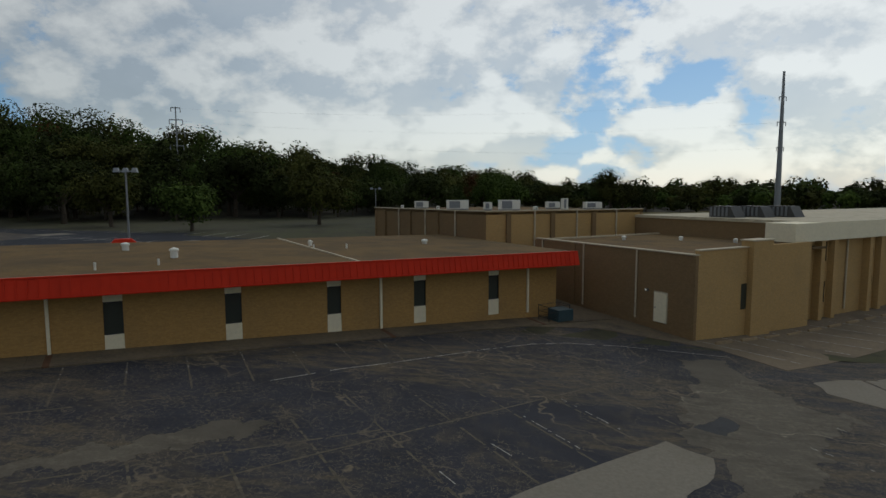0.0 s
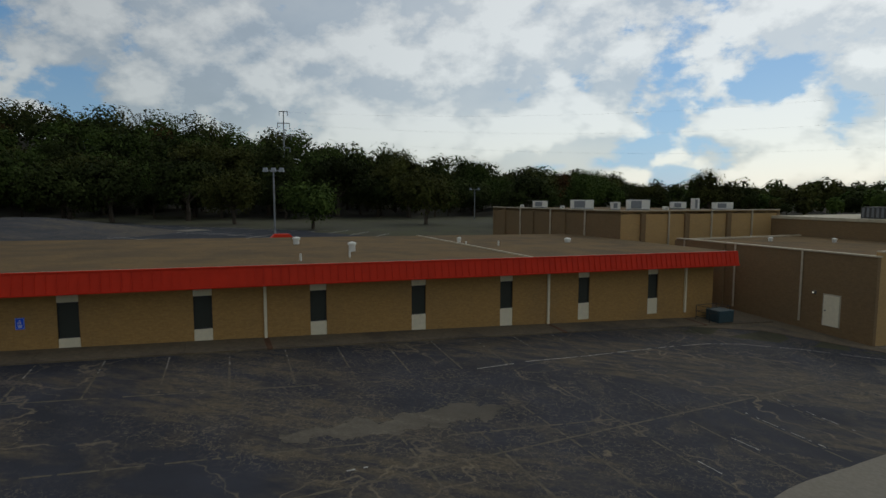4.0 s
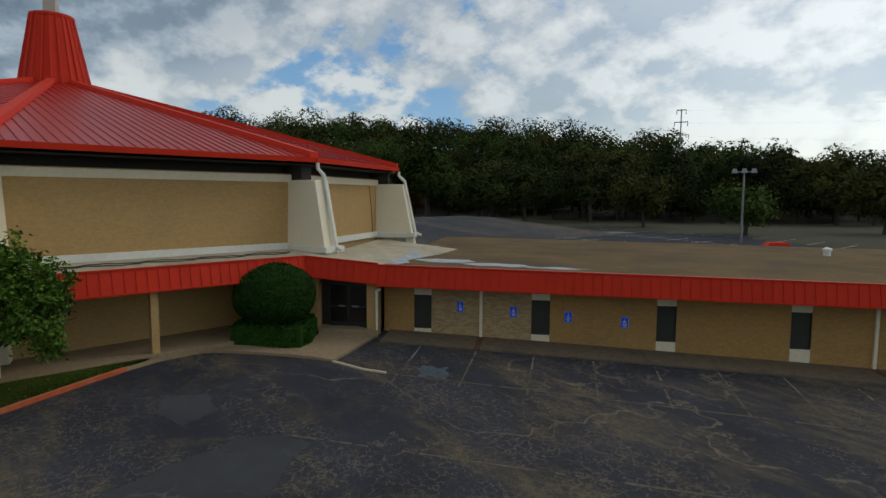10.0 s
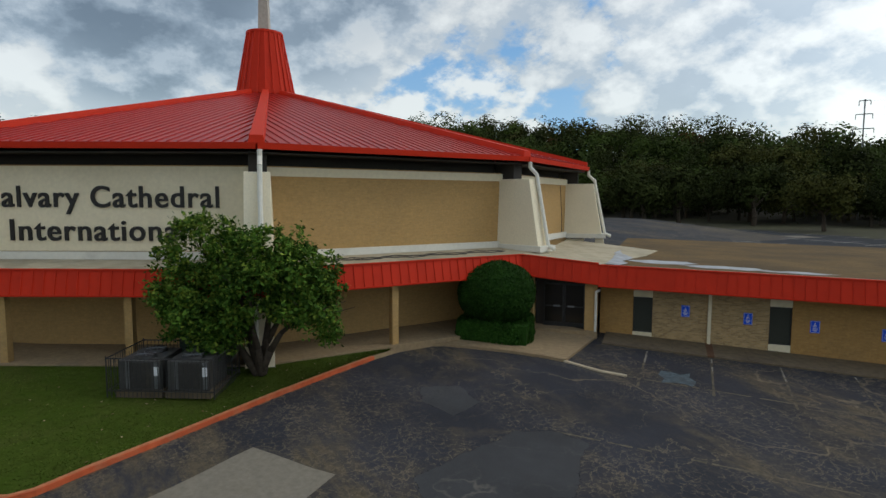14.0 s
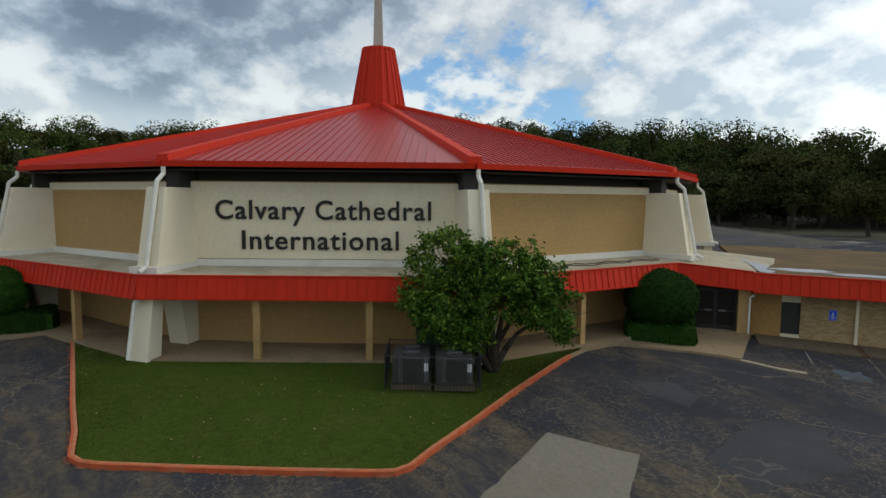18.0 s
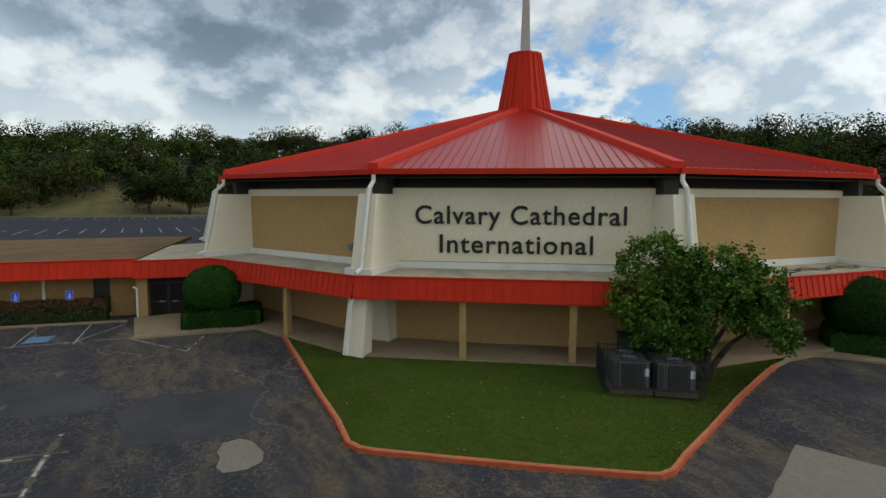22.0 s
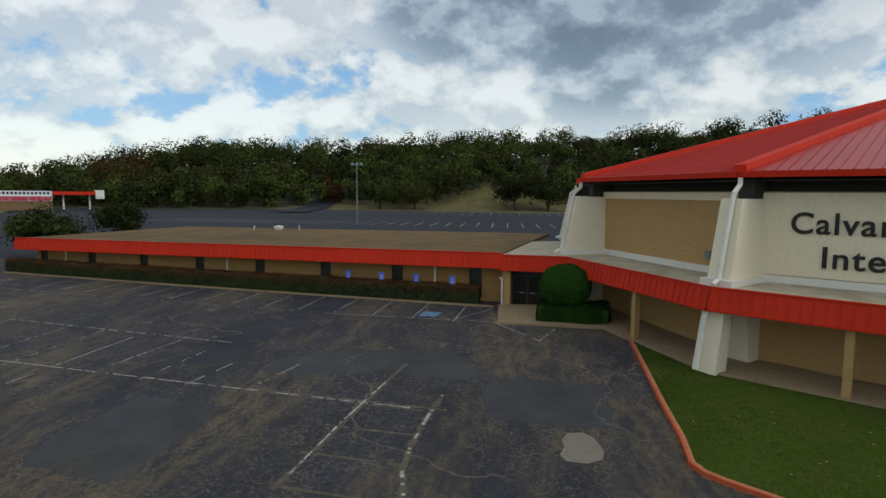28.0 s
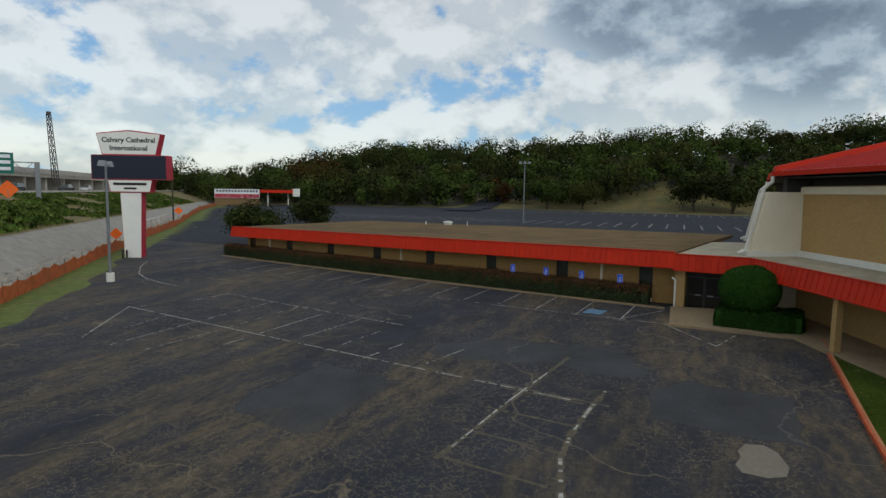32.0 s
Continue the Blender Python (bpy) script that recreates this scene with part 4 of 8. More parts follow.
patch("concrete_patch", [(-41.3, -20.9), (-41.8, -20.8), (-41.9, -20.2), (-41.75, -19.75), (-40.8, -19.65), (-40.1, -19.7), (-39.95, -20.2), (-40.0, -20.75), (-40.3, -20.9), (-40.9, -20.95)], PALE_SLAB, "small pale concrete patch", 0.045, 0.12, 9)
patch("grit_patch", [(-14.2, 17.3), (-11.2, 20.3), (-8.0, 22.9), (-6.8, 22.6), (-6.8, 21.3), (-9.8, 18.9), (-13.4, 16.6)], PALE_DIRT, "washed pale grit on asphalt", 0.038, 0.4, 10)
patch("concrete_apron", [(-2.0, 13.5), (2.1, 19.2), (8.0, 24.7), (9.4, 23.6), (9.0, 22.0), (7.6, 20.5), (8.0, 16.0), (4.0, 12.0)], PALE_SLAB, "pale concrete apron", 0.045, 0.06, 11)
patch("worn_track", [(11.6, 37.2), (14.8, 37.8), (15.2, 33.8), (15.6, 31.7), (17.6, 29.2), (15.0, 26.6), (13.0, 22.0), (9.6, 20.0), (9.4, 23.8), (8.9, 25.6), (9.5, 29.0), (11.4, 32.6)], PALE_DIRT, "washed pale grit track across the lot", 0.040, 0.45, 12)
patch("concrete_apron", [(18.1, 34.7), (20.1, 35.9), (24.6, 37.2), (24.0, 32.4), (19.8, 31.4), (18.0, 33.0)], PALE_SLAB, "pale concrete apron", 0.045, 0.1, 13)

bm = bmesh.new()
for i in range(19):
    s = 2.3 + 2.6 * i
    a, b = EAST.at(s, 1.0, 0).xy, EAST.at(s - 0.15, 5.2, 0).xy
    stripe(bm, a, a.lerp(b, 0.4), 0.1, gaps=0.5 if i < 7 else 1.3, seed=i)
solid("stall_line", bm, LINE_FAINT, "worn white stall lines", "road marking", kind="structure")
bm = bmesh.new()
for i in range(19):
    s = 2.3 + 2.6 * i
    stripe(bm, EAST.at(s, 1.0, 0).xy, EAST.at(s - 0.2, 5.6, 0).xy, 0.14, dz=0.037, gaps=0.25, seed=40 + i)
stripe(bm, EAST.at(0.5, 4.6, 0).xy, EAST.at(30, 6.6, 0).xy, 0.16, dz=0.037, gaps=0.3, seed=70)
stripe(bm, EAST.at(0.0, 10.6, 0).xy, EAST.at(34, 12.5, 0).xy, 0.16, dz=0.037, gaps=0.4, seed=71)
stripe(bm, (-14.0, 11.5), (8.0, 32.3), 0.16, dz=0.037, gaps=0.1, seed=72)
for i in range(9):
    p = Vector((8.0, 32.3)).lerp(Vector((-14.0, 11.5)), i * 0.094)
    q = p + Vector((3.3, -4.2))
    stripe(bm, p, q, 0.17, dz=0.037, gaps=0.15, seed=80 + i)
    stripe(bm, p, p + Vector((-2.9, 3.6)), 0.15, dz=0.037, gaps=0.5, seed=90 + i)
solid("stall_line_faded", bm, LINE_TAN, "faded stall lines filled with soil", "road marking", kind="structure")
bm = bmesh.new()
arc = [(-8.9, 26.8), (-6.4, 29.3), (-4.0, 31.2), (0.5, 35.2), (3.2, 37.3), (5.3, 38.3), (8.8, 38.8), (12.1, 38.7), (15.2, 38.6)]
for i, (a, b) in enumerate(zip(arc, arc[1:])):
    stripe(bm, a, b, 0.10, gaps=0.35 if i < 6 else 0.1, seed=100 + i)
for i, (a, b) in enumerate((((2.1, 26.4), (4.8, 23.0)), ((4.3, 28.3), (6.7, 25.1)), ((1.4, 22.8), (2.8, 21.3)), ((13.5, 25.8), (15.2, 23.9)), ((15.9, 28.1), (17.2, 26.4)), ((-0.9, 21.1), (0.5, 19.5)))):
    stripe(bm, a, b, 0.07, gaps=0.9, seed=120 + i)
stripe(bm, (-10.8, 15.7), (-9.9, 16.5), 0.12, gaps=0.6, seed=130)
solid("lot_line", bm, LINE, "worn white lot lines", "road marking", kind="structure")

# west lot lines
bm = bmesh.new()
for i in range(18):
    s = 2.05 + 2.62 * i
    stripe(bm, WEST.at(s, 0.75, 0).xy, WEST.at(s - 0.35, 4.7, 0).xy, 0.11, gaps=0.06, seed=140 + i)
ends = [Vector(p) for p in ((-60.5, -63.9), (-56.6, -34.1), (-56.0, -24.4), (-55.4, -19.0))]
for i, (a, b) in enumerate(zip(ends, ends[1:])):
    stripe(bm, a, b, 0.09, gaps=(0.85, 0.25, 0.7)[i], seed=160 + i)
stripe(bm, WEST.at(0.2, 0.9, 0).xy, WEST.at(1.7, 4.1, 0).xy, 0.1, gaps=0.2, seed=169)
long_a, long_b = Vector((-46.1, -55.3)), Vector((-43.1, -26.4))
stripe(bm, long_a, long_a.lerp(long_b, 0.66), 0.12, gaps=0.12, seed=162)
stripe(bm, long_a.lerp(long_b, 0.66), long_b, 0.12, gaps=0.4, seed=172)
stripe(bm, long_a, (-40.3, -50.9), 0.12, gaps=0.25, seed=163)
stripe(bm, (-52.0, -52.9), (-49.8, -37.4), 0.11, gaps=0.45, seed=164)
stripe(bm, (-49.3, -53.3), (-52.0, -52.9), 0.11, gaps=0.2, seed=165)
stripe(bm, (-45.6, -28.0), (-41.5, -28.5), 0.13, gaps=0.45, seed=166)
stripe(bm, (-41.5, -28.5), (-37.6, -28.8), 0.14, gaps=0.9, seed=176)
stripe(bm, (-44.1, -38.4), (-48.2, -37.9), 0.1, gaps=0.8, seed=177)
bend = [(-44.5, -25.4), (-42.4, -25.6), (-40.3, -25.7), (-38.6, -25.6), (-36.4, -25.0)]
for i, (a, b) in enumerate(zip(bend, bend[1:])):
    stripe(bm, a, b, 0.17, gaps=0.95, seed=190 + i)
for i, (a, b, g) in enumerate((((-39.9, -48.4), (-45.5, -48.4), 0.15), ((-42.6, -50.7), (-45.7, -51.1), 0.5), ((-40.4, -46.2), (-45.4, -45.7), 0.45), ((-42.7, -43.5), (-44.9, -43.3), 0.3), ((-46.3, -54.6), (-48.9, -55.2), 0.5),
                                ((-45.5, -48.4), (-51.3, -48.2), 0.8), ((-44.9, -43.4), (-50.4, -43.1), 0.3), ((-44.7, -41.0), (-49.8, -40.3), 0.7), ((-43.9, -36.1), (-46.7, -35.6), 0.15), ((-44.0, -33.3), (-47.1, -32.5), 0.9), ((-45.4, -45.8), (-50.8, -45.7), 0.85))):
    stripe(bm, a, b, 0.1, gaps=g, seed=175 + i)
stripe(bm, (-55.8, -24.3), (-52.5, -21.7), 0.12, gaps=0.6, seed=188)
stripe(bm, (-52.5, -21.7), (-55.1, -20.8), 0.12, gaps=0.6, seed=189)
curve = [(-60.5, -72.7), (-57.6, -69.8), (-54.9, -66.4), (-53.6, -63.8), (-52.8, -61.0), (-52.4, -58.6)]
for i, (a, b) in enumerate(zip(curve, curve[1:])):
    stripe(bm, a, b, 0.14, gaps=0.1, seed=185 + i)
solid("west_lot_line", bm, LINE, "white painted stall lines", "road marking", kind="structure")
bm = bmesh.new()
for i, (a, b) in enumerate(zip(bend, bend[1:])):
    stripe(bm, a, b, 0.36, dz=0.037, gaps=0.05, seed=290 + i)
stripe(bm, (-48.0, -27.7), (-37.0, -28.9), 0.3, dz=0.037, gaps=0.2, seed=295)
stripe(bm, (-44.0, -33.4), (-43.1, -25.0), 0.22, dz=0.037, gaps=0.3, seed=296)
for i in range(4):
    stripe(bm, (-42.9 + 2.0 * i, -25.5), (-43.2 + 2.0 * i, -29.0), 0.2, dz=0.037, gaps=0.3, seed=297 + i)
solid("west_lot_joint", bm, LINE_TAN, "cracked joints filled with tan soil", "road marking", kind="structure")

# blue wheelchair marks on the asphalt
BLUE_PAINT = material("blue_road_paint", (0.10, 0.20, 0.30), 0.8, grain=0.4, scale=5, stain=0.9, stain_scale=2.0, dirt=(0.06, 0.06, 0.06))
BLUE_FAINT = material("faded_blue_paint", (0.06, 0.085, 0.10), 0.85, grain=0.4, scale=5, stain=0.95, stain_scale=1.5, dirt=(0.045, 0.043, 0.045))
for fr, s, o, seed in ((WEST, 3.6, 3.4, 1), (EAST, 3.5, 4.1, 3)):
    faint = seed > 1
    pts = [tuple(fr.at(s + a, o + b, 0).xy) for a, b in ((-0.55, -0.6), (0.55, -0.6), (0.55, 0.6), (-0.55, 0.6))]
    tagged(link_mesh("parking_symbol", laid(pts, 0.044, 0.05 if not faint else 0.16, seed, 0.3), BLUE_FAINT if faint else BLUE_PAINT), "worn blue accessible parking mark" , "road marking", "parking marks", "structure")

# ---- walks and kerbs ----
def strip_walk(fr, s0, s1, o0, o1, rise, joint, parent_name, label, mat=None):
    """A concrete walk along a building line, in slabs with joints."""
    base = thing(parent_name, fr.floor((s0 + s1) / 2, o1), label, "pavement", kind="structure")
    n = max(1, round((s1 - s0) / joint))
    for i in range(n):
        a, b = s0 + (s1 - s0) * i / n + 0.008, s0 + (s1 - s0) * (i + 1) / n - 0.008
        bm = bmesh.new()
        low = [fr.floor(s, o, -0.5) for s, o in ((a, o0), (b, o0), (b, o1), (a, o1))]
        high = [fr.floor(s, o, rise) for s, o in ((a, o0), (b, o0), (b, o1), (a, o1))]
        loft(bm, low, high)
        part("slab", bm, mat or CONCRETE, base)
    return base


WALK_DARK = material("soiled_concrete", (0.135, 0.102, 0.062), 0.92, grain=0.2, scale=4, stain=0.95, stain_scale=0.35, bump=0.3, dirt=(0.035, 0.031, 0.028))
strip_walk(EAST, 0.3, 58.0, -1.2, 0.8, 0.11, 3.0, "pavement_east", "stained concrete walk along the east wing", WALK_DARK)
strip_walk(WEST, 0.3, 45.5, 0.42, 0.62, 0.13, 3.0, "kerb_west", "concrete kerb before the hedge")

RED_KERB = material("red_kerb_paint", (0.44, 0.085, 0.026), 0.8, grain=0.2, scale=3, stain=0.6, stain_scale=1.4, dirt=(0.40, 0.20, 0.11))
KERB_TOP = material("bare_kerb", (0.42, 0.155, 0.066), 0.9, grain=0.25, scale=5, stain=0.7, stain_scale=0.9, dirt=(0.40, 0.22, 0.12))
KERB = [(-55.3, -17.2), (-53.4, -17.2), (-50, -17.2), (-47.3, -17.2), (-44.5, -17.2), (-42, -17.15), (-40.26, -17.25), (-39.71, -17), (-39.31, -16.55), (-37.96, -14.55), (-36.46, -12.25), (-35.16, -10.15), (-34.86, -9.55), (-34.91, -8.95),
        (-35.48, -7.88), (-36.48, -5.67), (-38, -2.5), (-39.25, 0.4), (-40, 2.3), (-40.35, 3.6), (-40.5, 4.5), (-40.42, 5.15), (-40.1, 5.8), (-39, 6.85)]


def kerb_run(pts, name, mat, top, wide=0.27, high=0.17):
    """A kerb along a line, in lengths: painted face, and bare worn top."""
    k = thing(name, (*pts[0], ground_z(*pts[0])), "worn concrete kerb with faded red paint" if mat is RED_KERB else "pale concrete kerb", "kerb", kind="structure")
    vs = [Vector(p) for p in pts]
    sides = []
    for i, p in enumerate(vs):
        d = (vs[min(i + 1, len(vs) - 1)] - vs[max(i - 1, 0)]).normalized()
        sides.append(Vector((-d.y, d.x)))
    for i in range(len(vs) - 1):
        bm = bmesh.new()
        def at(j, off, h):
            q = vs[j] + sides[j] * off
            return Vector((q.x, q.y, ground_z(vs[j].x, vs[j].y) + h))
        loft(bm, [at(i, 0, -0.3), at(i + 1, 0, -0.3), at(i + 1, wide, -0.3), at(i, wide, -0.3)], [at(i, 0.02, high), at(i + 1, 0.02, high), at(i + 1, wide, high), at(i, wide, high)])
        seg = part("kerbstone", bm, mat, k)
        bm = bmesh.new()
        loft(bm, [at(i, 0.09, high), at(i + 1, 0.09, high), at(i + 1, wide, high), at(i, wide, high)], [at(i, 0.10, high + 0.012), at(i + 1, 0.10, high + 0.012), at(i + 1, wide, high + 0.012), at(i, wide, high + 0.012)])
        part("kerb_top", bm, top, seg)
    return k


kerb_run(KERB[:-5], "kerb_lawn", RED_KERB, KERB_TOP, 0.19)
kerb_run(KERB[-6:], "kerb_corner", CONCRETE, CONCRETE, 0.18, 0.15)
bm = bmesh.new()
for i, (a, b) in enumerate(zip(KERB[:-5], KERB[1:-5])):
    d = (Vector(b) - Vector(a)).normalized()
    off = Vector((d.y, -d.x)) * 0.05
    stripe(bm, Vector(a) + off, Vector(b) + off, 0.11, dz=0.045, gaps=0.9, seed=500 + i)
solid("gutter_silt", bm, material("gutter_silt", (0.19, 0.085, 0.04), 0.95, grain=0.5, scale=5, stain=0.9, stain_scale=1.2, dirt=(0.05, 0.045, 0.04)), "rusty silt and paint flakes along the kerb", "silt", kind="structure")
kerb_run([(-39.0, 6.85), (-37.6, 8.0), (-36.7, 8.6), (-35.9, 9.0)], "kerb_entrance_east", CONCRETE, CONCRETE, 0.18, 0.15)
kerb_run([(-35.9, 9.0), (-34.3, 9.4), (-33.4, 9.9)], "kerb_painted_tip", TRIM, TRIM, 0.15, 0.09)
kerb_run([(-55.3, -17.2), (-55.25, -18.0), (-55.2, -19.7), (-55.4, -21.8), (-55.55, -24.2)][::-1], "kerb_entrance_west", CONCRETE, CONCRETE, 0.18, 0.15)

# entrance slabs
for nm, pts in (("pavement_entrance_east", [(-39.1, 6.95), (-37.6, 8.15), (-35.9, 9.15), (-37.6, 12.7), (-41.4, 12.4), (-41.6, 6.0), (-41.0, 4.9), (-40.5, 5.95)]),
                ("pavement_entrance_west", [(-55.55, -21.8), (-55.7, -24.1), (-60.1, -24.4), (-60.6, -20.8), (-57.6, -16.6), (-55.5, -17.3), (-55.4, -19.7)])):
    bm = bmesh.new()
    loft(bm, [(x, y, -1.0) for x, y in pts], [(x, y, ground_z(x, y) + 0.14) for x, y in pts])
    solid(nm, bm, CONCRETE, "tan concrete slab before the entrance doors", "pavement", kind="structure")

# ---- lawn with its blades ----
walk_in = [Vector((*face_frame(1, 26.15).at(s, 0, 0).xy, 0.34)) for s in (-0.4, -2.5, -5.0)] + [Vector((*pol(26.15 * R_UP, 15), 0.34))] + [Vector((*face_frame(0, 26.15).at(s, 0, 0).xy, 0.34)) for s in (3.5, 0.0, -3.5)] + \
          [Vector((*pol(26.15 * R_UP, -15), 0.34))] + [Vector((*face_frame(-1, 26.15).at(s, 0, 0).xy, 0.4)) for s in (4.5, 2.5, 0.6)]


def along(pts, t):
    """The point at share t of the length of a line."""
    lens = [(b - a).length for a, b in zip(pts, pts[1:])]
    d = t * sum(lens)
    for (a, b), ln in zip(zip(pts, pts[1:]), lens):
        if d <= ln:
            return a.lerp(b, d / ln)
        d -= ln
    return pts[-1].copy()


def kerb_inside(pts, off):
    vs, out = [Vector(p) for p in pts], []
    for i, p in enumerate(vs):
        d = (vs[min(i + 1, len(vs) - 1)] - vs[max(i - 1, 0)]).normalized()
        q = p + Vector((-d.y, d.x)) * off
        out.append(Vector((q.x, q.y, ground_z(p.x, p.y) + 0.14)))
    return out


LAWN_OUT, LAWN_IN = kerb_inside(KERB[:-3], 0.22), walk_in[::-1]


def lawn_at(u, v):
    return along(LAWN_OUT, u).lerp(along(LAWN_IN, u), v)


bm = bmesh.new()
rows = [[bm.verts.new(lawn_at(i / 70, j / 10)) for i in range(71)] for j in range(11)]
for j in range(10):
    for i in range(70):
        bm.faces.new((rows[j][i], rows[j][i + 1], rows[j + 1][i + 1], rows[j + 1][i]))
lawn = solid("lawn", bm, GRASS_SOIL, "mown green lawn inside the kerb", "lawn", kind="structure", smooth=True)


def inside(p, pts):
    hit = False
    for (ax, ay), (bx, by) in zip(pts, pts[1:] + pts[:1]):
        if (ay > p[1]) != (by > p[1]) and p[0] < (bx - ax) * (p[1] - ay) / (by - ay) + ax:
            hit = not hit
    return hit


def lawn_height(x, y):
    d = (Vector((x, y)) - CC).length
    t = max(0.0, min(1.0, (35.6 - d) / 8.5))
    return (ground_z(x, y) + 0.15) * (1 - t) + 0.34 * t


rng = np.random.default_rng(11)
n = 70000
lut_o = np.array([along(LAWN_OUT, i / 400) for i in range(401)])
lut_i = np.array([along(LAWN_IN, i / 400) for i in range(401)])
u, v = rng.integers(0, 400, n), (1 - np.sqrt(1 - rng.uniform(0, 0.9, n))) * 1.45
w = rng.uniform(0, 1, (n, 1))
pts = (lut_o[u] * (1 - w) + lut_o[u + 1] * w) * (1 - v[:, None]) + (lut_i[u] * (1 - w) + lut_i[u + 1] * w) * v[:, None]
az, lean, hgt = rng.uniform(0, 6.28, n), rng.uniform(-0.05, 0.05, (n, 2)), rng.uniform(0.012, 0.032, n)
verts = np.zeros((n * 3, 3))
for j, (dx, h) in enumerate(((-1, 0), (1, 0), (0, 1))):
    verts[j::3, 0] = pts[:, 0] + dx * 0.03 * np.cos(az) + h * lean[:, 0]
    verts[j::3, 1] = pts[:, 1] + dx * 0.03 * np.sin(az) + h * lean[:, 1]
    verts[j::3, 2] = pts[:, 2] - 0.01 + h * (hgt + 0.01)
me = bpy.data.meshes.new("grass")
me.from_pydata(verts.tolist(), [], [(3 * i, 3 * i + 1, 3 * i + 2) for i in range(n)])
GRASS = leafage("grass_blade", (0.050, 0.078, 0.012), (0.088, 0.116, 0.024), 0.9, 0.0, 0.3, 0.4)
me.materials.append(GRASS)
tagged(new("grass", me), "short green lawn grass", "grass", kind="stuff")

# fallen leaves on the lawn
n = 130
u, v = rng.integers(0, 400, n), rng.uniform(0.03, 0.8, n)
pts = lut_o[u] * (1 - v[:, None]) + lut_i[u] * v[:, None]
az = rng.uniform(0, 6.28, n)
verts = np.zeros((n * 4, 3))
for j, (dx, dy) in enumerate(((-1, 0), (0, -0.6), (1, 0), (0, 0.6))):
    verts[j::4, 0] = pts[:, 0] + 0.05 * (dx * np.cos(az) - dy * np.sin(az))
    verts[j::4, 1] = pts[:, 1] + 0.05 * (dx * np.sin(az) + dy * np.cos(az))
    verts[j::4, 2] = pts[:, 2] + 0.035 + 0.012 * dx
me = bpy.data.meshes.new("fallen_leaves")
me.from_pydata(verts.tolist(), [], [(4 * i, 4 * i + 1, 4 * i + 2, 4 * i + 3) for i in range(n)])
me.materials.append(leafage("dry_leaf", (0.16, 0.10, 0.04), (0.40, 0.32, 0.18), 0.8, 0.1, 0.2, 2.0))
tagged(new("fallen_leaves", me), "scattered dry fallen leaves on the lawn", "leaves", kind="stuff")


# ---- entrances ----
def entrance(side):
    """Dark glazed doors between brick piers, under the canopy's outer edge."""
    a, b = (bendr, CORNER_E) if side > 0 else (bendl, CORNER_W)
    run = (b - a).normalized()
    out = Vector((run.y, -run.x)) if side > 0 else Vector((-run.y, run.x))
    fr = Frame(a, math.degrees(math.atan2(run.y, run.x)), math.degrees(math.atan2(out.y, out.x)))
    L = (b - a).length
    e = thing("entrance", fr.at(L / 2, -0.6, 0.4), "dark glazed double entrance doors between tan brick piers", "entrance", "church entrances")
    for s0, s1 in ((0.1, 0.55), (L - 0.62, L - 0.05)):
        bm = bmesh.new()
        block(bm, fr, s0, s1, -0.7, -0.2, -0.3, 3.0)
        part("pier", bm, BRICK, e, "tan brick pier")
    bm = bmesh.new()
    block(bm, fr, 0.55, L - 0.62, -0.9, -0.84, -0.3, 3.0)
    part("backing", bm, DARK, e)
    bm = bmesh.new()
    block(bm, fr, 0.55, L - 0.62, -0.74, -0.56, 2.62, 3.0)
    part("transom", bm, DARK, e, "dark transom panel")
    d1 = L - 0.66
    for i in range(2):
        x1 = d1 - 1.02 * i
        x0 = x1 - 1.0
        bm = bmesh.new()
        for s0, s1, z0, z1 in ((x0, x0 + 0.07, 0.42, 2.58), (x1 - 0.07, x1, 0.42, 2.58), (x0 + 0.07, x1 - 0.07, 0.42, 0.62), (x0 + 0.07, x1 - 0.07, 2.48, 2.58), (x0 + 0.07, x1 - 0.07, 1.38, 1.44)):
            block(bm, fr, s0, s1, -0.70, -0.64, z0, z1)
        door = part("door", bm, BLACK, e, "dark bronze door leaf")
        bm = bmesh.new()
        block(bm, fr, x0 + 0.07, x1 - 0.07, -0.69, -0.67, 0.62, 2.48)
        part("pane", bm, DOOR_GLASS, door)
        bm = bmesh.new()
        s = x0 + 0.18 if i == 0 else x1 - 0.5
        block(bm, fr, s, s + 0.32, -0.64, -0.60, 1.39, 1.47)
        part("push_bar", bm, STEEL, door, "pale metal push plate")
    x = d1 - 2.06
    while x > 1.0:
        x0 = max(0.6, x - 1.0)
        bm = bmesh.new()
        block(bm, fr, x0, x, -0.69, -0.66, 0.42, 2.58)
        side_pane = part("side_light", bm, DOOR_GLASS, e, "dark fixed side light")
        bm = bmesh.new()
        block(bm, fr, x0 - 0.03, x0 + 0.03, -0.72, -0.62, 0.42, 2.58)
        part("mullion", bm, BLACK, side_pane)
        x = x0
    # white gutter spout at the corner
    bm = bmesh.new()
    tube(bm, fr.at(L + 0.1, -0.1, 2.42), fr.at(L - 0.1, -0.12, 2.3), 0.06)
    tube(bm, fr.at(L - 0.1, -0.12, 2.32), fr.at(L - 0.1, -0.14, 0.3), 0.06)
    part("downpipe", bm, WHITE, e, "white downpipe")
    # closing wall back to the church
    bm = bmesh.new()
    block(bm, fr, L - 0.62, L - 0.3, -5.5, -0.7, -0.5, 3.0)
    part("return_wall", bm, BRICK, e, "tan brick return wall")
    bm = bmesh.new()
    block(bm, fr, 0.1, 0.4, -3.2, -0.9, -0.3, 3.0)
    part("return_wall", bm, BRICK, e, "tan brick return wall")
    return fr


entrance(1)
entrance(-1)

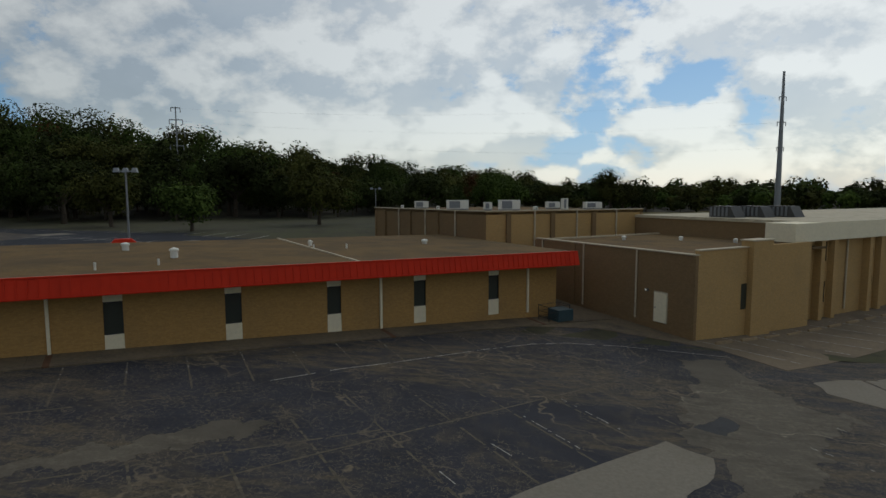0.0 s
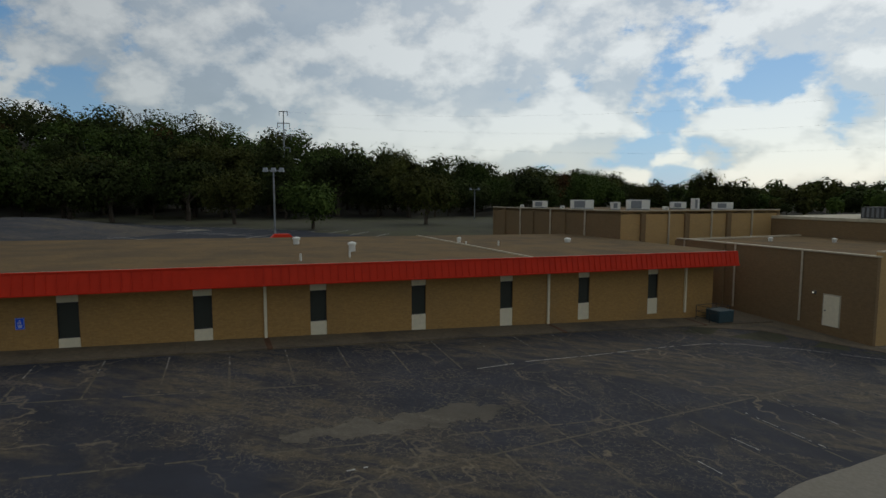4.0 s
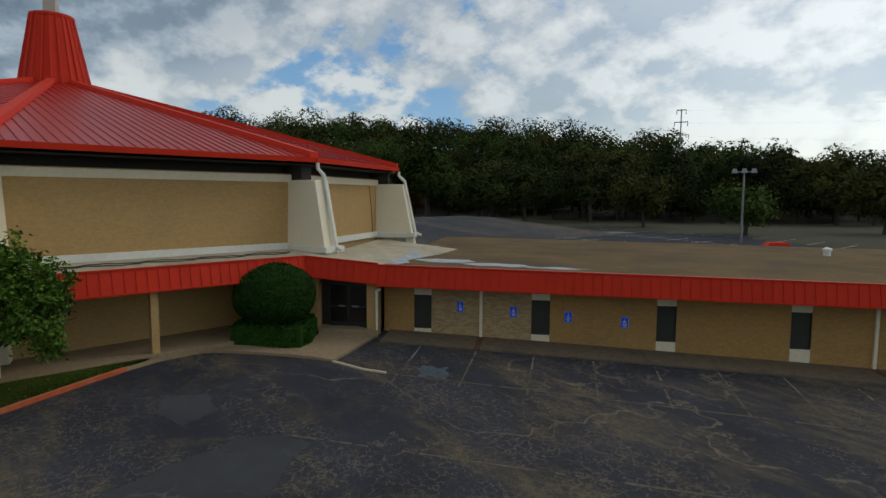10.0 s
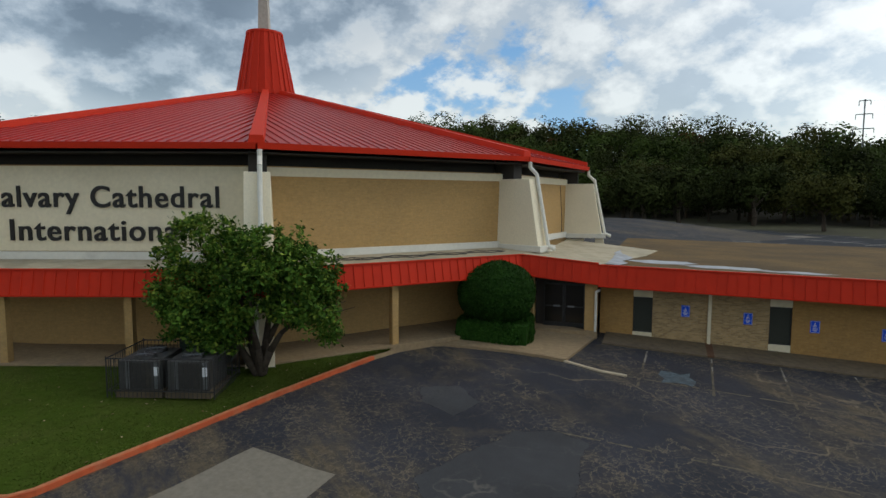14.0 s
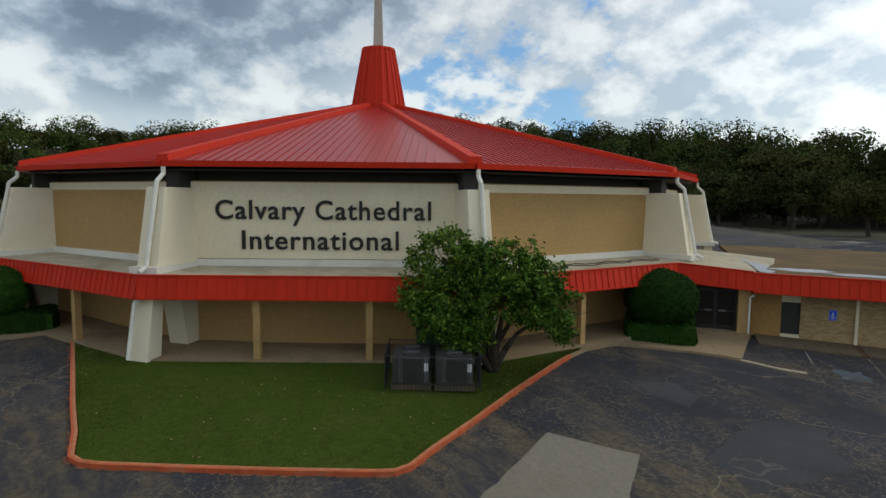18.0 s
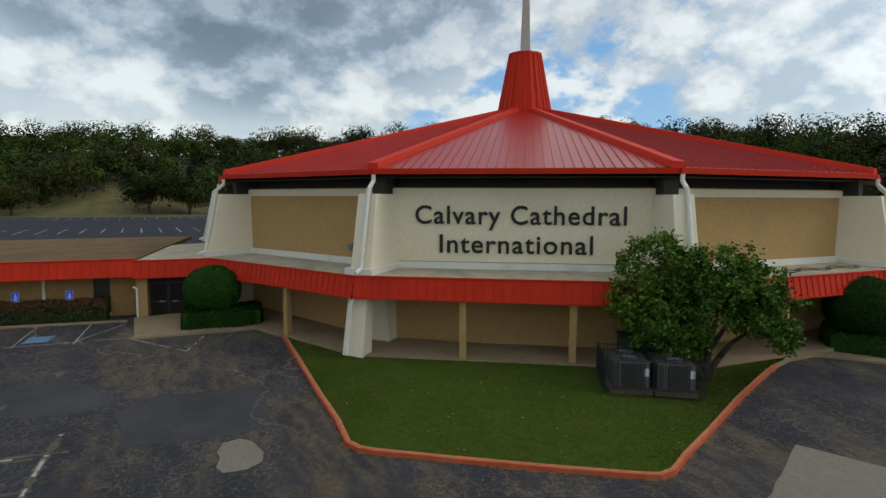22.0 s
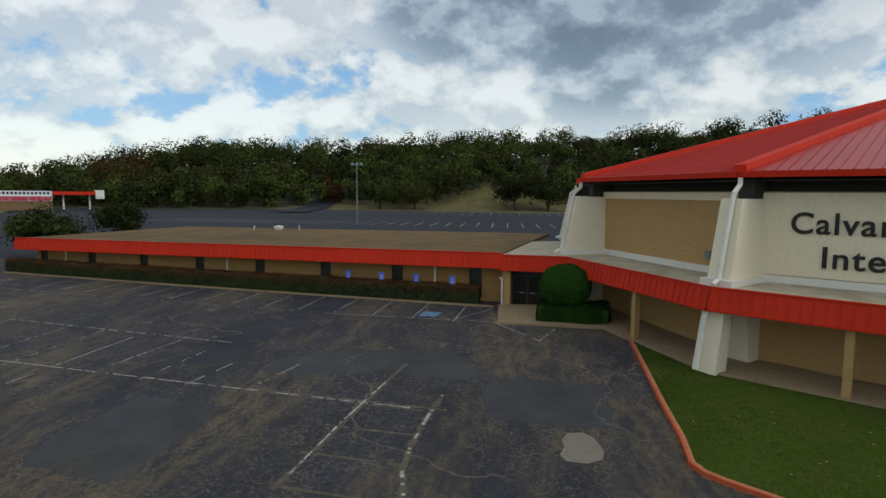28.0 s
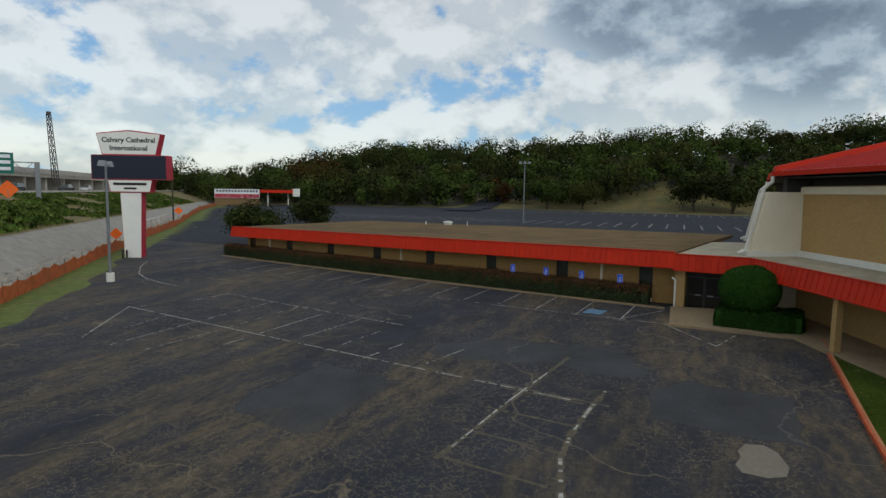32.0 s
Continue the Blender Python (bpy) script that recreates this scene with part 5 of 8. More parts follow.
# flat pale roof over the entrance corners, up to the buttress, and the torn grey membrane at the wing's joint
for side in (1, -1):
    bm = bmesh.new()
    p = [(CORNER_E if side > 0 else CORNER_W).lerp(CC, 0.004), pol(26.1, 45 * side), pol(24.1, 75 * side), pol(30.6, 66 * side)]
    loft(bm, [(q.x, q.y, 3.2) for q in p], [(q.x, q.y, z) for q, z in zip(p, (3.6, 3.9, 3.85, 3.5) if side > 0 else (3.86, 3.95, 3.95, 3.9))])
    part("link_roof", bm, ROOF_PALE, church, "pale coated roof beside the buttress")
MEMBRANE = material("torn_grey_membrane", (0.36, 0.38, 0.41), 0.7, grain=0.25, scale=2.5, stain=0.7, stain_scale=0.5, dirt=(0.2, 0.17, 0.12))
rng2 = random.Random(5)
bm = bmesh.new()
ring = [EAST.at(0.25 + rng2.uniform(-0.1, 0.12), -0.3 - 1.0 * i, 0).xy for i in range(12)] + [EAST.at(1.0 + rng2.uniform(-0.2, 0.35), -11.5 + 1.0 * i, 0).xy for i in range(12)]
f = bm.faces.new([bm.verts.new((q.x, q.y, 3.66 - 0.004 * i)) for i, q in enumerate(ring[:12])] + [bm.verts.new((q.x, q.y, 3.60 - 0.004 * (11 - i))) for i, q in enumerate(ring[12:])])
bmesh.ops.triangulate(bm, faces=[f])
solid("membrane_strip", bm, MEMBRANE, "torn grey roofing membrane over the joint", "roofing")
for seed, (s0, o0, sw, ow) in enumerate(((2.8, -3.2, 1.6, 1.0), (5.6, -2.2, 2.2, 0.8), (8.5, -1.7, 1.5, 0.5))):
    bm = bmesh.new()
    rr = random.Random(seed)
    pp = [(s0 + sw * math.cos(a) * rr.uniform(0.6, 1.1), o0 + ow * math.sin(a) * rr.uniform(0.6, 1.1)) for a in [i * math.pi / 8 for i in range(16)]]
    f = bm.faces.new([bm.verts.new(EAST.at(s, o, east_top(s) - 0.012)) for s, o in pp])
    bmesh.ops.triangulate(bm, faces=[f])
    tagged(link_mesh("roof_stain", bm, MEMBRANE), "washed grey ponding mark on gravel roof", "roofing", "roof marks")


def cable(name, pts, r, mat, label, parent=None):
    cu = bpy.data.curves.new(name, "CURVE")
    cu.dimensions, cu.bevel_depth, cu.bevel_resolution = "3D", r, 2
    sp = cu.splines.new("POLY")
    sp.points.add(len(pts) - 1)
    for q, p in zip(sp.points, pts):
        q.co = (*p, 1)
    tmp = new(name, cu)
    bpy.context.view_layer.update()
    me = bpy.data.meshes.new_from_object(tmp.evaluated_get(bpy.context.evaluated_depsgraph_get()))
    bpy.data.objects.remove(tmp)
    me.materials.append(mat)
    return tagged(new(name, me), label, "cable")


f1 = face_frame(1, 24.5)
for j in range(2):
    pts = [f1.at(-5.0 + 0.2 * i, 0.25 + 0.35 * j + 0.22 * math.sin(i * 0.55 + j) + 0.10 * math.sin(i * 1.7), 4.12 - 0.07 * (0.25 + 0.35 * j)) for i in range(52)]
    cable("roof_cable", pts, 0.022, BLACK, "loose black cable lying on the canopy roof")
fA = face_frame(2, WALL_A)
cable("wall_cable", [fA.at(3.6 + 0.5 * math.sin(t * 1.6), 0.03, 7.6 - 3.3 * t) for t in [i / 12 for i in range(13)]], 0.018, BLACK, "thin dark cable hanging down brick wall")

# small floodlight box on the west brick panel
fW = face_frame(-1, WALL_A)
fl = thing("floodlight", fW.at(3.7, 0.2, 4.9), "small grey wall floodlight on brick", "lamp")
bm = bmesh.new()
block(bm, fW, 3.52, 3.88, 0.06, 0.3, 4.8, 5.16)
part("housing", bm, STEEL, fl, bevel=0.03)
bm = bmesh.new()
block(bm, fW, 3.6, 3.8, 0.0, 0.08, 4.7, 4.9)
part("bracket", bm, STEEL, fl)

# pipe elbow under the canopy corner at the front buttresses
for k in (-1, 0):
    f = radial_frame(k)
    bm = bmesh.new()
    tube(bm, f.at(-0.1, 26.85, 2.9), f.at(-0.1, 27.1, 2.75), 0.09)
    tube(bm, f.at(-0.1, 27.08, 2.78), f.at(-0.1, 27.52, 0.5), 0.09)
    part("lower_downpipe", bm, WHITE, church, "white downpipe on the outer leg")

# downpipes of the wings, with the drain channel through the walk
RUST = material("rust_stain", (0.10, 0.045, 0.02), 0.9, grain=0.3, stain=0.3)
for fr, soff, w, foot in ((EAST, east_soff, east_wing, east_foot), (WEST, west_soff, west_wing, lambda s: 0.2)):
    for s in (4.9, 22.4, 39.8, 51.3):
        if fr is WEST and s > 44:
            continue
        bm = bmesh.new()
        block(bm, fr, s - 0.07, s + 0.07, WALL_O, WALL_O + 0.13, foot(s) + 0.05, soff(s))
        part("downpipe", bm, CREAM, w, "cream square downpipe")
        if fr is EAST:
            bm = bmesh.new()
            low = [fr.floor(a, o, 0.06) for a, o in ((s - 0.14, -1.1), (s + 0.14, -1.1), (s + 0.14, 0.83), (s - 0.14, 0.83))]
            loft(bm, low, [p + Vector((0, 0, 0.058)) for p in low])
            solid("drain_channel", bm, RUST, "rusty drain channel across the walk", "drain", "drain channels")

# blue parking signs
BLUE = material("sign_blue", (0.004, 0.085, 0.72), 0.4, grain=0.04, stain=0.0)
SIGN_WHITE = material("sign_white", (0.72, 0.74, 0.76), 0.5, grain=0.03, stain=0.0)


def parking_sign(fr, s, o, z, post):
    sg = thing("parking_sign", fr.at(s, o, z), "blue accessible parking sign on post" if post else "blue accessible parking sign fixed to brick wall", "sign", "parking signs")
    bm = bmesh.new()
    block(bm, fr, s - 0.185, s + 0.185, o, o + 0.015, z - 0.27, z + 0.27)
    plate = part("plate", bm, BLUE, sg, bevel=0.006)
    bm = bmesh.new()
    for a, b, c, d in ((-0.165, 0.165, 0.24, 0.25), (-0.165, 0.165, -0.25, -0.24), (-0.17, -0.16, -0.25, 0.25), (0.16, 0.17, -0.25, 0.25)):
        block(bm, fr, s + a, s + b, o + 0.015, o + 0.019, z + c, z + d)
    part("border", bm, SIGN_WHITE, plate)
    bm = bmesh.new()
    for a, b, c, d in ((-0.02, 0.02, 0.13, 0.17), (-0.03, 0.0, 0.03, 0.12), (-0.03, 0.05, 0.05, 0.075), (0.03, 0.055, -0.01, 0.06), (-0.06, 0.02, -0.02, 0.005), (-0.075, -0.05, 0.0, 0.06)):
        block(bm, fr, s + a, s + b, o + 0.015, o + 0.019, z + c, z + d)
    part("wheelchair_mark", bm, SIGN_WHITE, plate)
    for i, wd in enumerate((0.2, 0.17, 0.12)):
        bm = bmesh.new()
        block(bm, fr, s - wd / 2, s + wd / 2, o + 0.015, o + 0.019, z - 0.09 - 0.05 * i, z - 0.065 - 0.05 * i)
        part("text_bar", bm, SIGN_WHITE, plate)
    if post:
        bm = bmesh.new()
        p = fr.floor(s, o - 0.03, -0.1)
        tube(bm, p, (p.x, p.y, z + 0.22), 0.028, sides=8)
        part("post", bm, STEEL, sg)


for i in range(4):
    parking_sign(EAST, 3.87 + 2.61 * i, WALL_O + 0.01, 1.49 - 0.059 * 2.61 * i, False)
    parking_sign(WEST, 3.3 + 2.61 * i, -0.1, 2.06, True)

# roof vents and pipes
def roof_vent(fr, s, o, z, r, h, cap):
    v = thing("roof_vent", fr.at(s, o, z), "pale metal roof vent with cap" if cap else "thin pale vent pipe on roof", "vent", "roof vents")
    bm = bmesh.new()
    tube(bm, fr.at(s, o, z - 0.05), fr.at(s, o, z + h), r, sides=12)
    part("pipe", bm, WHITE, v)
    if cap:
        bm = bmesh.new()
        tube(bm, fr.at(s, o, z + h - 0.06), fr.at(s, o, z + h + 0.05), r * 1.3, r * 1.25, 14)
        tube(bm, fr.at(s, o, z + h + 0.05), fr.at(s, o, z + h + 0.14), r * 1.25, r * 0.3, 14)
        part("cap", bm, WHITE, v)


for x, y, r, h, cap in ((-24.9, 39.2, 0.22, 0.42, 1), (-18.9, 35.5, 0.22, 0.5, 1), (-19.3, 29.2, 0.06, 0.4, 0), (-17.5, 31.8, 0.06, 0.36, 0), (-14.0, 46.0, 0.14, 0.3, 1), (-10.5, 44.2, 0.07, 0.35, 0), (-5.5, 50.0, 0.22, 0.25, 1), (-13.0, 44.0, 0.06, 0.25, 0)):
    d = Vector((x, y)) - EAST.p
    s, o = d.dot(EAST.u), d.dot(EAST.n)
    roof_vent(EAST, s, max(o, -20), east_top(s) - 0.02, r, h, cap)
roof_vent(WEST, 30.0, -19.0, 3.66, 0.45, 0.3, 1)
roof_vent(WEST, 32.5, -18.0, 3.63, 0.05, 0.4, 0)
roof_vent(WEST, 27.0, -18.5, 3.68, 0.05, 0.5, 0)
bm = bmesh.new()
block(bm, EAST, 38.0, 38.18, -20.8, -0.3, lambda s: east_top(s) - 0.02, lambda s: east_top(s) + 0.05)
solid("roof_joint", bm, TRIM, "pale expansion joint across the roof", "roofing")

# ---- planting ----
def leaf_mesh(name, centres, normals, size, mat, seed, tri=False):
    """Many small leaves (quads) at the given places, each turned near its normal."""
    r = np.random.default_rng(seed)
    n = len(centres)
    nr = normals + r.normal(0, 0.55, (n, 3))
    nr /= np.linalg.norm(nr, axis=1)[:, None] + 1e-9
    ref = r.normal(0, 1, (n, 3))
    t = np.cross(nr, ref)
    t /= np.linalg.norm(t, axis=1)[:, None] + 1e-9
    b = np.cross(nr, t)
    sz = (size * r.uniform(0.65, 1.35, n))[:, None]
    v = np.empty((n, 4, 3))
    v[:, 0], v[:, 1], v[:, 2], v[:, 3] = centres - t * sz, centres - b * sz * 0.55, centres + t * sz, centres + b * sz * 0.55
    me = bpy.data.meshes.new(name)
    me.from_pydata(v.reshape(-1, 3).tolist(), [], [(4 * i, 4 * i + 1, 4 * i + 2, 4 * i + 3) for i in range(n)])
    me.materials.append(mat)
    return me


def sphere_dirs(n, r):
    d = r.normal(0, 1, (n, 3))
    return d / np.linalg.norm(d, axis=1)[:, None]


def attach(ob, parent):
    ob.parent = parent
    ob.matrix_parent_inverse = parent.matrix_basis.inverted() if parent.parent is None else Matrix()
    return ob


def globe_bush(side):
    f = Frame((-40.1, 8.7), 41.0, -49.0) if side > 0 else Frame((-57.0, -19.8), 85.0, -5.0)
    half, deep = (1.75, 1.35) if side > 0 else (2.1, 1.15)
    c = f.at(0, 0, 2.3) if side > 0 else f.at(-0.5, -0.1, 2.5)
    wide, tall = (1.85, 1.5) if side > 0 else (1.5, 1.28)
    g = thing("clipped_bush", (c.x, c.y, 0.4), "large dome-clipped dark green bush over a low clipped skirt", "bush", "entrance bushes")
    r = np.random.default_rng(20 + side)
    d = sphere_dirs(26000, r)
    d[:, 2] = np.where(d[:, 2] < -0.75, -0.75, d[:, 2])
    rad = np.array((wide, wide, tall)) * (1 + 0.035 * np.sin(7 * d[:, :1] + 3) * np.sin(6 * d[:, 1:2]))
    p = np.array(c) + d * rad * r.uniform(0.93, 1.01, (26000, 1))
    attach(new("dome", leaf_mesh("dome", p, d, 0.055, LEAF_BUSH, 3)), g)
    bm = bmesh.new()
    bmesh.ops.create_icosphere(bm, subdivisions=3, radius=1.0)
    for v in bm.verts:
        v.co = Vector(c) + Vector((v.co.x, v.co.y, 0)) * wide * 0.92 + Vector((0, 0, max(v.co.z, -0.72) * tall * 0.92))
    part("core", bm, LEAF_BUSH, g)
    n = 16000
    a, b, h = r.uniform(-1, 1, n), r.uniform(-1, 1, n), r.uniform(0, 1, n)
    top = r.random(n) < 0.45
    edge = r.integers(0, 4, n)
    a = np.where(top | (edge > 1), a, np.where(edge == 0, -1, 1))
    b = np.where(top | (edge <= 1), b, np.where(edge == 2, -1, 1))
    z = np.where(top, 1.0, h)
    nrm = np.stack([np.where(top, 0, np.where(edge < 2, a, 0)), np.where(top, 0, np.where(edge >= 2, b, 0)), np.where(top, 1.0, 0.1)], 1)
    pts, nn = [], []
    for i in range(n):
        rr = 1 - 0.12 * (abs(a[i]) ** 4 * abs(b[i]) ** 4) - 0.05 * z[i]
        q = f.at(a[i] * half * rr + 0.06 * math.sin(5 * b[i] + 3 * z[i]), b[i] * deep * rr + 0.06 * math.sin(4 * a[i]), 0)
        pts.append((q.x, q.y, ground_z(q.x, q.y) + 0.1 + z[i] * (0.88 + 0.06 * math.sin(3.1 * a[i] + 2 * b[i])) + r.normal(0, 0.03)))
        w = f.u * nrm[i][0] + f.n * nrm[i][1]
        nn.append((w.x, w.y, nrm[i][2]))
    attach(new("skirt", leaf_mesh("skirt", np.array(pts), np.array(nn), 0.055, LEAF_BUSH, 4)), g)
    bm = bmesh.new()
    zz = ground_z(c.x, c.y)
    block(bm, f, 0.14 - half, half - 0.14, 0.14 - deep, deep - 0.14, zz - 0.3, zz + 0.9)
    part("skirt_core", bm, LEAF_BUSH, g)
    bm = bmesh.new()
    tube(bm, (c.x, c.y, 0.2), (c.x, c.y, 1.6), 0.14, 0.1)
    part("trunk", bm, BARK, g)


globe_bush(1)
globe_bush(-1)

# clipped hedge before the west wing
LEAF_HEDGE = leafage("hedge_leaf", (0.016, 0.030, 0.007), (0.055, 0.072, 0.020), 0.7, 0.25, 0.4, 1.5)
LEAF_RUST = leafage("hedge_new_leaf", (0.06, 0.034, 0.011), (0.20, 0.062, 0.022), 0.7, 0.25, 0.4, 1.2)
hedge = thing("hedge", WEST.floor(22, -0.3), "long clipped hedge with rusty new growth along its top", "hedge")
r = np.random.default_rng(31)
n = 60000
s = r.uniform(1.4, 45.5, n)
top = r.random(n) < 0.42
o = np.where(top, r.uniform(-0.75, 0.32, n), 0.32) + r.normal(0, 0.05, n)
hz = np.where(top, 1.06, r.uniform(0, 1.06, n)) + np.where(top, r.normal(0, 0.06, n), 0)
# a bulge of looser shrub half way along
hz += np.where((s > 12.2) & (s < 13.6), 0.1 * np.sin((s - 12.2) / 1.4 * math.pi), 0)
xy = np.array(WEST.p)[None] + s[:, None] * np.array(WEST.u)[None] + o[:, None] * np.array(WEST.n)[None]
z = np.array([ground_z(a, b) for a, b in xy]) + 0.1 + hz
pts = np.c_[xy, z]
nn = np.where(top[:, None], np.array([[0, 0, 1.0]]), np.array([[WEST.n.x, WEST.n.y, 0.15]]))
low = ~((r.random(n) < np.clip((hz - 0.45) * 1.1, 0, 0.7)) & (s > 1.0))
attach(new("foliage", leaf_mesh("foliage", pts[low], nn[low], 0.07, LEAF_HEDGE, 5)), hedge)
attach(new("new_growth", leaf_mesh("new_growth", pts[~low] + np.array([0, 0, 0.03]), nn[~low], 0.06, LEAF_RUST, 6)), hedge)
bm = bmesh.new()
for i in range(11):
    a, b = 1.5 + 4 * i, 1.5 + 4 * (i + 1)
    low = [WEST.floor(s, o, -0.2) for s, o in ((a, -0.75), (b, -0.75), (b, 0.24), (a, 0.24))]
    high = [WEST.floor(s, o, 1.10) for s, o in ((a, -0.75), (b, -0.75), (b, 0.24), (a, 0.24))]
    loft(bm, low, high)
part("core", bm, LEAF_HEDGE, hedge)


def limb(bm, pts, radii, sides=7):
    for (a, b), (ra, rb) in zip(zip(pts, pts[1:]), zip(radii, radii[1:])):
        tube(bm, a, b, ra, rb, sides)


def front_tree():
    """The many-stemmed tree on the lawn: two crown heads, loose lower skirts, pale new tips."""
    base = Vector((-40.1, -2.75, lawn_height(-40.1, -2.75) - 0.05))
    t = thing("lawn_tree", base, "broad many-stemmed green tree with pale new leaves on the lawn", "tree")
    rr = random.Random(9)
    to_cam = Vector((0.72, -0.69, 0)).normalized()
    right = Vector((-to_cam.y, to_cam.x, 0))
    heads = [(-1.55, 0.3, 4.55, 1.5, 1.35), (-2.35, 0.5, 3.4, 1.0, 1.1), (-0.6, -0.2, 4.2, 1.2, 1.3), (1.0, 0.2, 4.35, 1.45, 1.35), (2.1, -0.1, 3.7, 1.3, 1.2), (2.9, 0.4, 2.8, 1.05, 1.1), (0.4, 0.5, 3.2, 1.5, 1.3),
             (-1.4, 0.6, 3.0, 1.15, 1.0), (-1.0, 1.3, 1.85, 0.85, 0.7), (-0.3, 1.2, 1.6, 0.7, 0.7), (3.3, 0.2, 1.9, 0.55, 0.6), (2.0, 0.4, 2.7, 1.0, 0.75), (-0.2, -1.2, 3.5, 1.3, 1.3), (1.8, -1.3, 3.3, 1.2, 1.2), (-2.0, 0.9, 2.1, 0.8, 0.7), (-0.2, 0.9, 2.0, 0.7, 0.55), (-2.6, 0.8, 2.7, 0.8, 0.8), (-1.4, 1.5, 2.4, 0.8, 0.7)]
    for i in range(7):
        hx = heads[i]
        bm = bmesh.new()
        a = base + right * rr.uniform(0.1, 0.8) + to_cam * rr.uniform(-0.25, 0.25)
        end = base + right * hx[0] + to_cam * hx[1] + Vector((0, 0, hx[2]))
        mid = a.lerp(end, 0.45) + Vector((rr.uniform(-0.2, 0.2), rr.uniform(-0.2, 0.2), 0.35))
        limb(bm, [a, a.lerp(mid, 0.5) + Vector((0, 0, 0.12)), mid, mid.lerp(end, 0.6), end], [0.17, 0.13, 0.09, 0.055, 0.02])
        for j in range(3):
            e2 = end + Vector((rr.uniform(-1, 1), rr.uniform(-1, 1), rr.uniform(-0.2, 0.8)))
            limb(bm, [mid.lerp(end, 0.3 + 0.2 * j), e2], [0.035, 0.01], 5)
        part("stem", bm, BARK, t, smooth=True)
    r = np.random.default_rng(8)
    P, N = [], []
    for hx, hy, hz_, w, h in heads:
        n = int(1750 * w * w)
        c = np.array(base + right * hx + to_cam * hy + Vector((0, 0, hz_)))
        # sprays of leaves round many small twig ends
        k = max(8, int(38 * w * w))
        tw = sphere_dirs(k, r) * r.uniform(0.55, 1.04, (k, 1)) * np.array((w, w, h))
        idx = r.integers(0, k, n)
        P.append(c + tw[idx] + r.normal(0, 0.13, (n, 3)))
        N.append(sphere_dirs(n, r) * 0.6 + np.array((0, 0, 0.6)))
    P, N = np.concatenate(P), np.concatenate(N)
    side = (P - np.array(base)) @ np.array(right)
    tip = r.random(len(P)) < np.where((side < -0.8) & (P[:, 2] > base.z + 3.0), 0.5, 0.2)
    attach(new("crown", leaf_mesh("crown", P[~tip], N[~tip], 0.085, LEAF_FRONT, 12)), t)
    attach(new("new_leaves", leaf_mesh("new_leaves", P[tip], N[tip], 0.08, LEAF_TREE, 13)), t)


LEAF_FRONT = leafage("lawn_tree_leaf", (0.016, 0.048, 0.005), (0.075, 0.145, 0.016), 0.75, 0.12, 0.45, 1.0)
front_tree()

# ---- cooling units in their cage, and the green cabinet ----
CAGE = Frame((-38.15, -4.45), math.degrees(math.atan2(-7.2 + 4.45, -40.05 + 38.15)), A0)
ac_floor = lawn_height(-39.3, -5.6)
UNIT_GREY = material("unit_grey", (0.07, 0.069, 0.066), 0.6, metal=0.3, grain=0.12, stain=0.4, stain_scale=2.0)
COIL = material("coil_dark", (0.035, 0.033, 0.03), 0.7, stain=0.4, stain_scale=3)
for j, s0 in enumerate((0.12, 1.75)):
    u = thing("cooling_unit", CAGE.at(s0 + 0.7, -0.9, ac_floor), "grey outdoor cooling unit with two top fans", "air conditioner", "cooling units")
    bm = bmesh.new()
    block(bm, CAGE, s0 - 0.08, s0 + 1.45, -2.0, -0.12, ac_floor - 0.1, ac_floor + 0.12)
    part("plinth", bm, WALK_DARK, u, "soiled concrete pad")
    bm = bmesh.new()
    block(bm, CAGE, s0, s0 + 1.38, -1.9, -0.2, ac_floor + 0.12, ac_floor + 1.12)
    cab = part("cabinet", bm, UNIT_GREY, u, bevel=0.02)
    bm = bmesh.new()
    block(bm, CAGE, s0 + 0.3, s0 + 1.0, -0.2, -0.185, ac_floor + 0.2, ac_floor + 1.05)
    part("coil", bm, COIL, cab, "dark coil face")
    for i in range(7):
        bm = bmesh.new()
        s = s0 + 0.06 + (0.035 * i if i < 4 else 0.92 + 0.045 * (i - 3))
        block(bm, CAGE, s, s + 0.02, -0.2, -0.175, ac_floor + 0.18, ac_floor + 1.08)
        part("louvre", bm, STEEL, cab)
    bm = bmesh.new()
    block(bm, CAGE, s0 + 0.05, s0 + 0.2, -0.2, -0.17, ac_floor + 0.62, ac_floor + 0.92)
    part("data_plate", bm, SIGN_WHITE, cab, "pale data plate")
    for o in (-1.45, -0.65):
        bm = bmesh.new()
        c = CAGE.at(s0 + 0.69, o, ac_floor + 1.12)
        tube(bm, c, c + Vector((0, 0, 0.1)), 0.36, 0.33, 20)
        fan = part("fan_ring", bm, BLACK, u, "black fan guard")
        for i in range(4):
            bm = bmesh.new()
            a = math.pi * i / 4
            d = Vector((math.cos(a), math.sin(a), 0)) * 0.33
            tube(bm, c - d + Vector((0, 0, 0.11)), c + d + Vector((0, 0, 0.11)), 0.012, sides=5)
            part("guard_wire", bm, STEEL, fan)
cage = thing("fence_cage", CAGE.at(1.6, -1, ac_floor), "low black metal picket fence round cooling units", "fence")
ends = [(-0.15, 0.05), (3.4, 0.05), (3.4, -2.4), (-0.15, -2.4)]
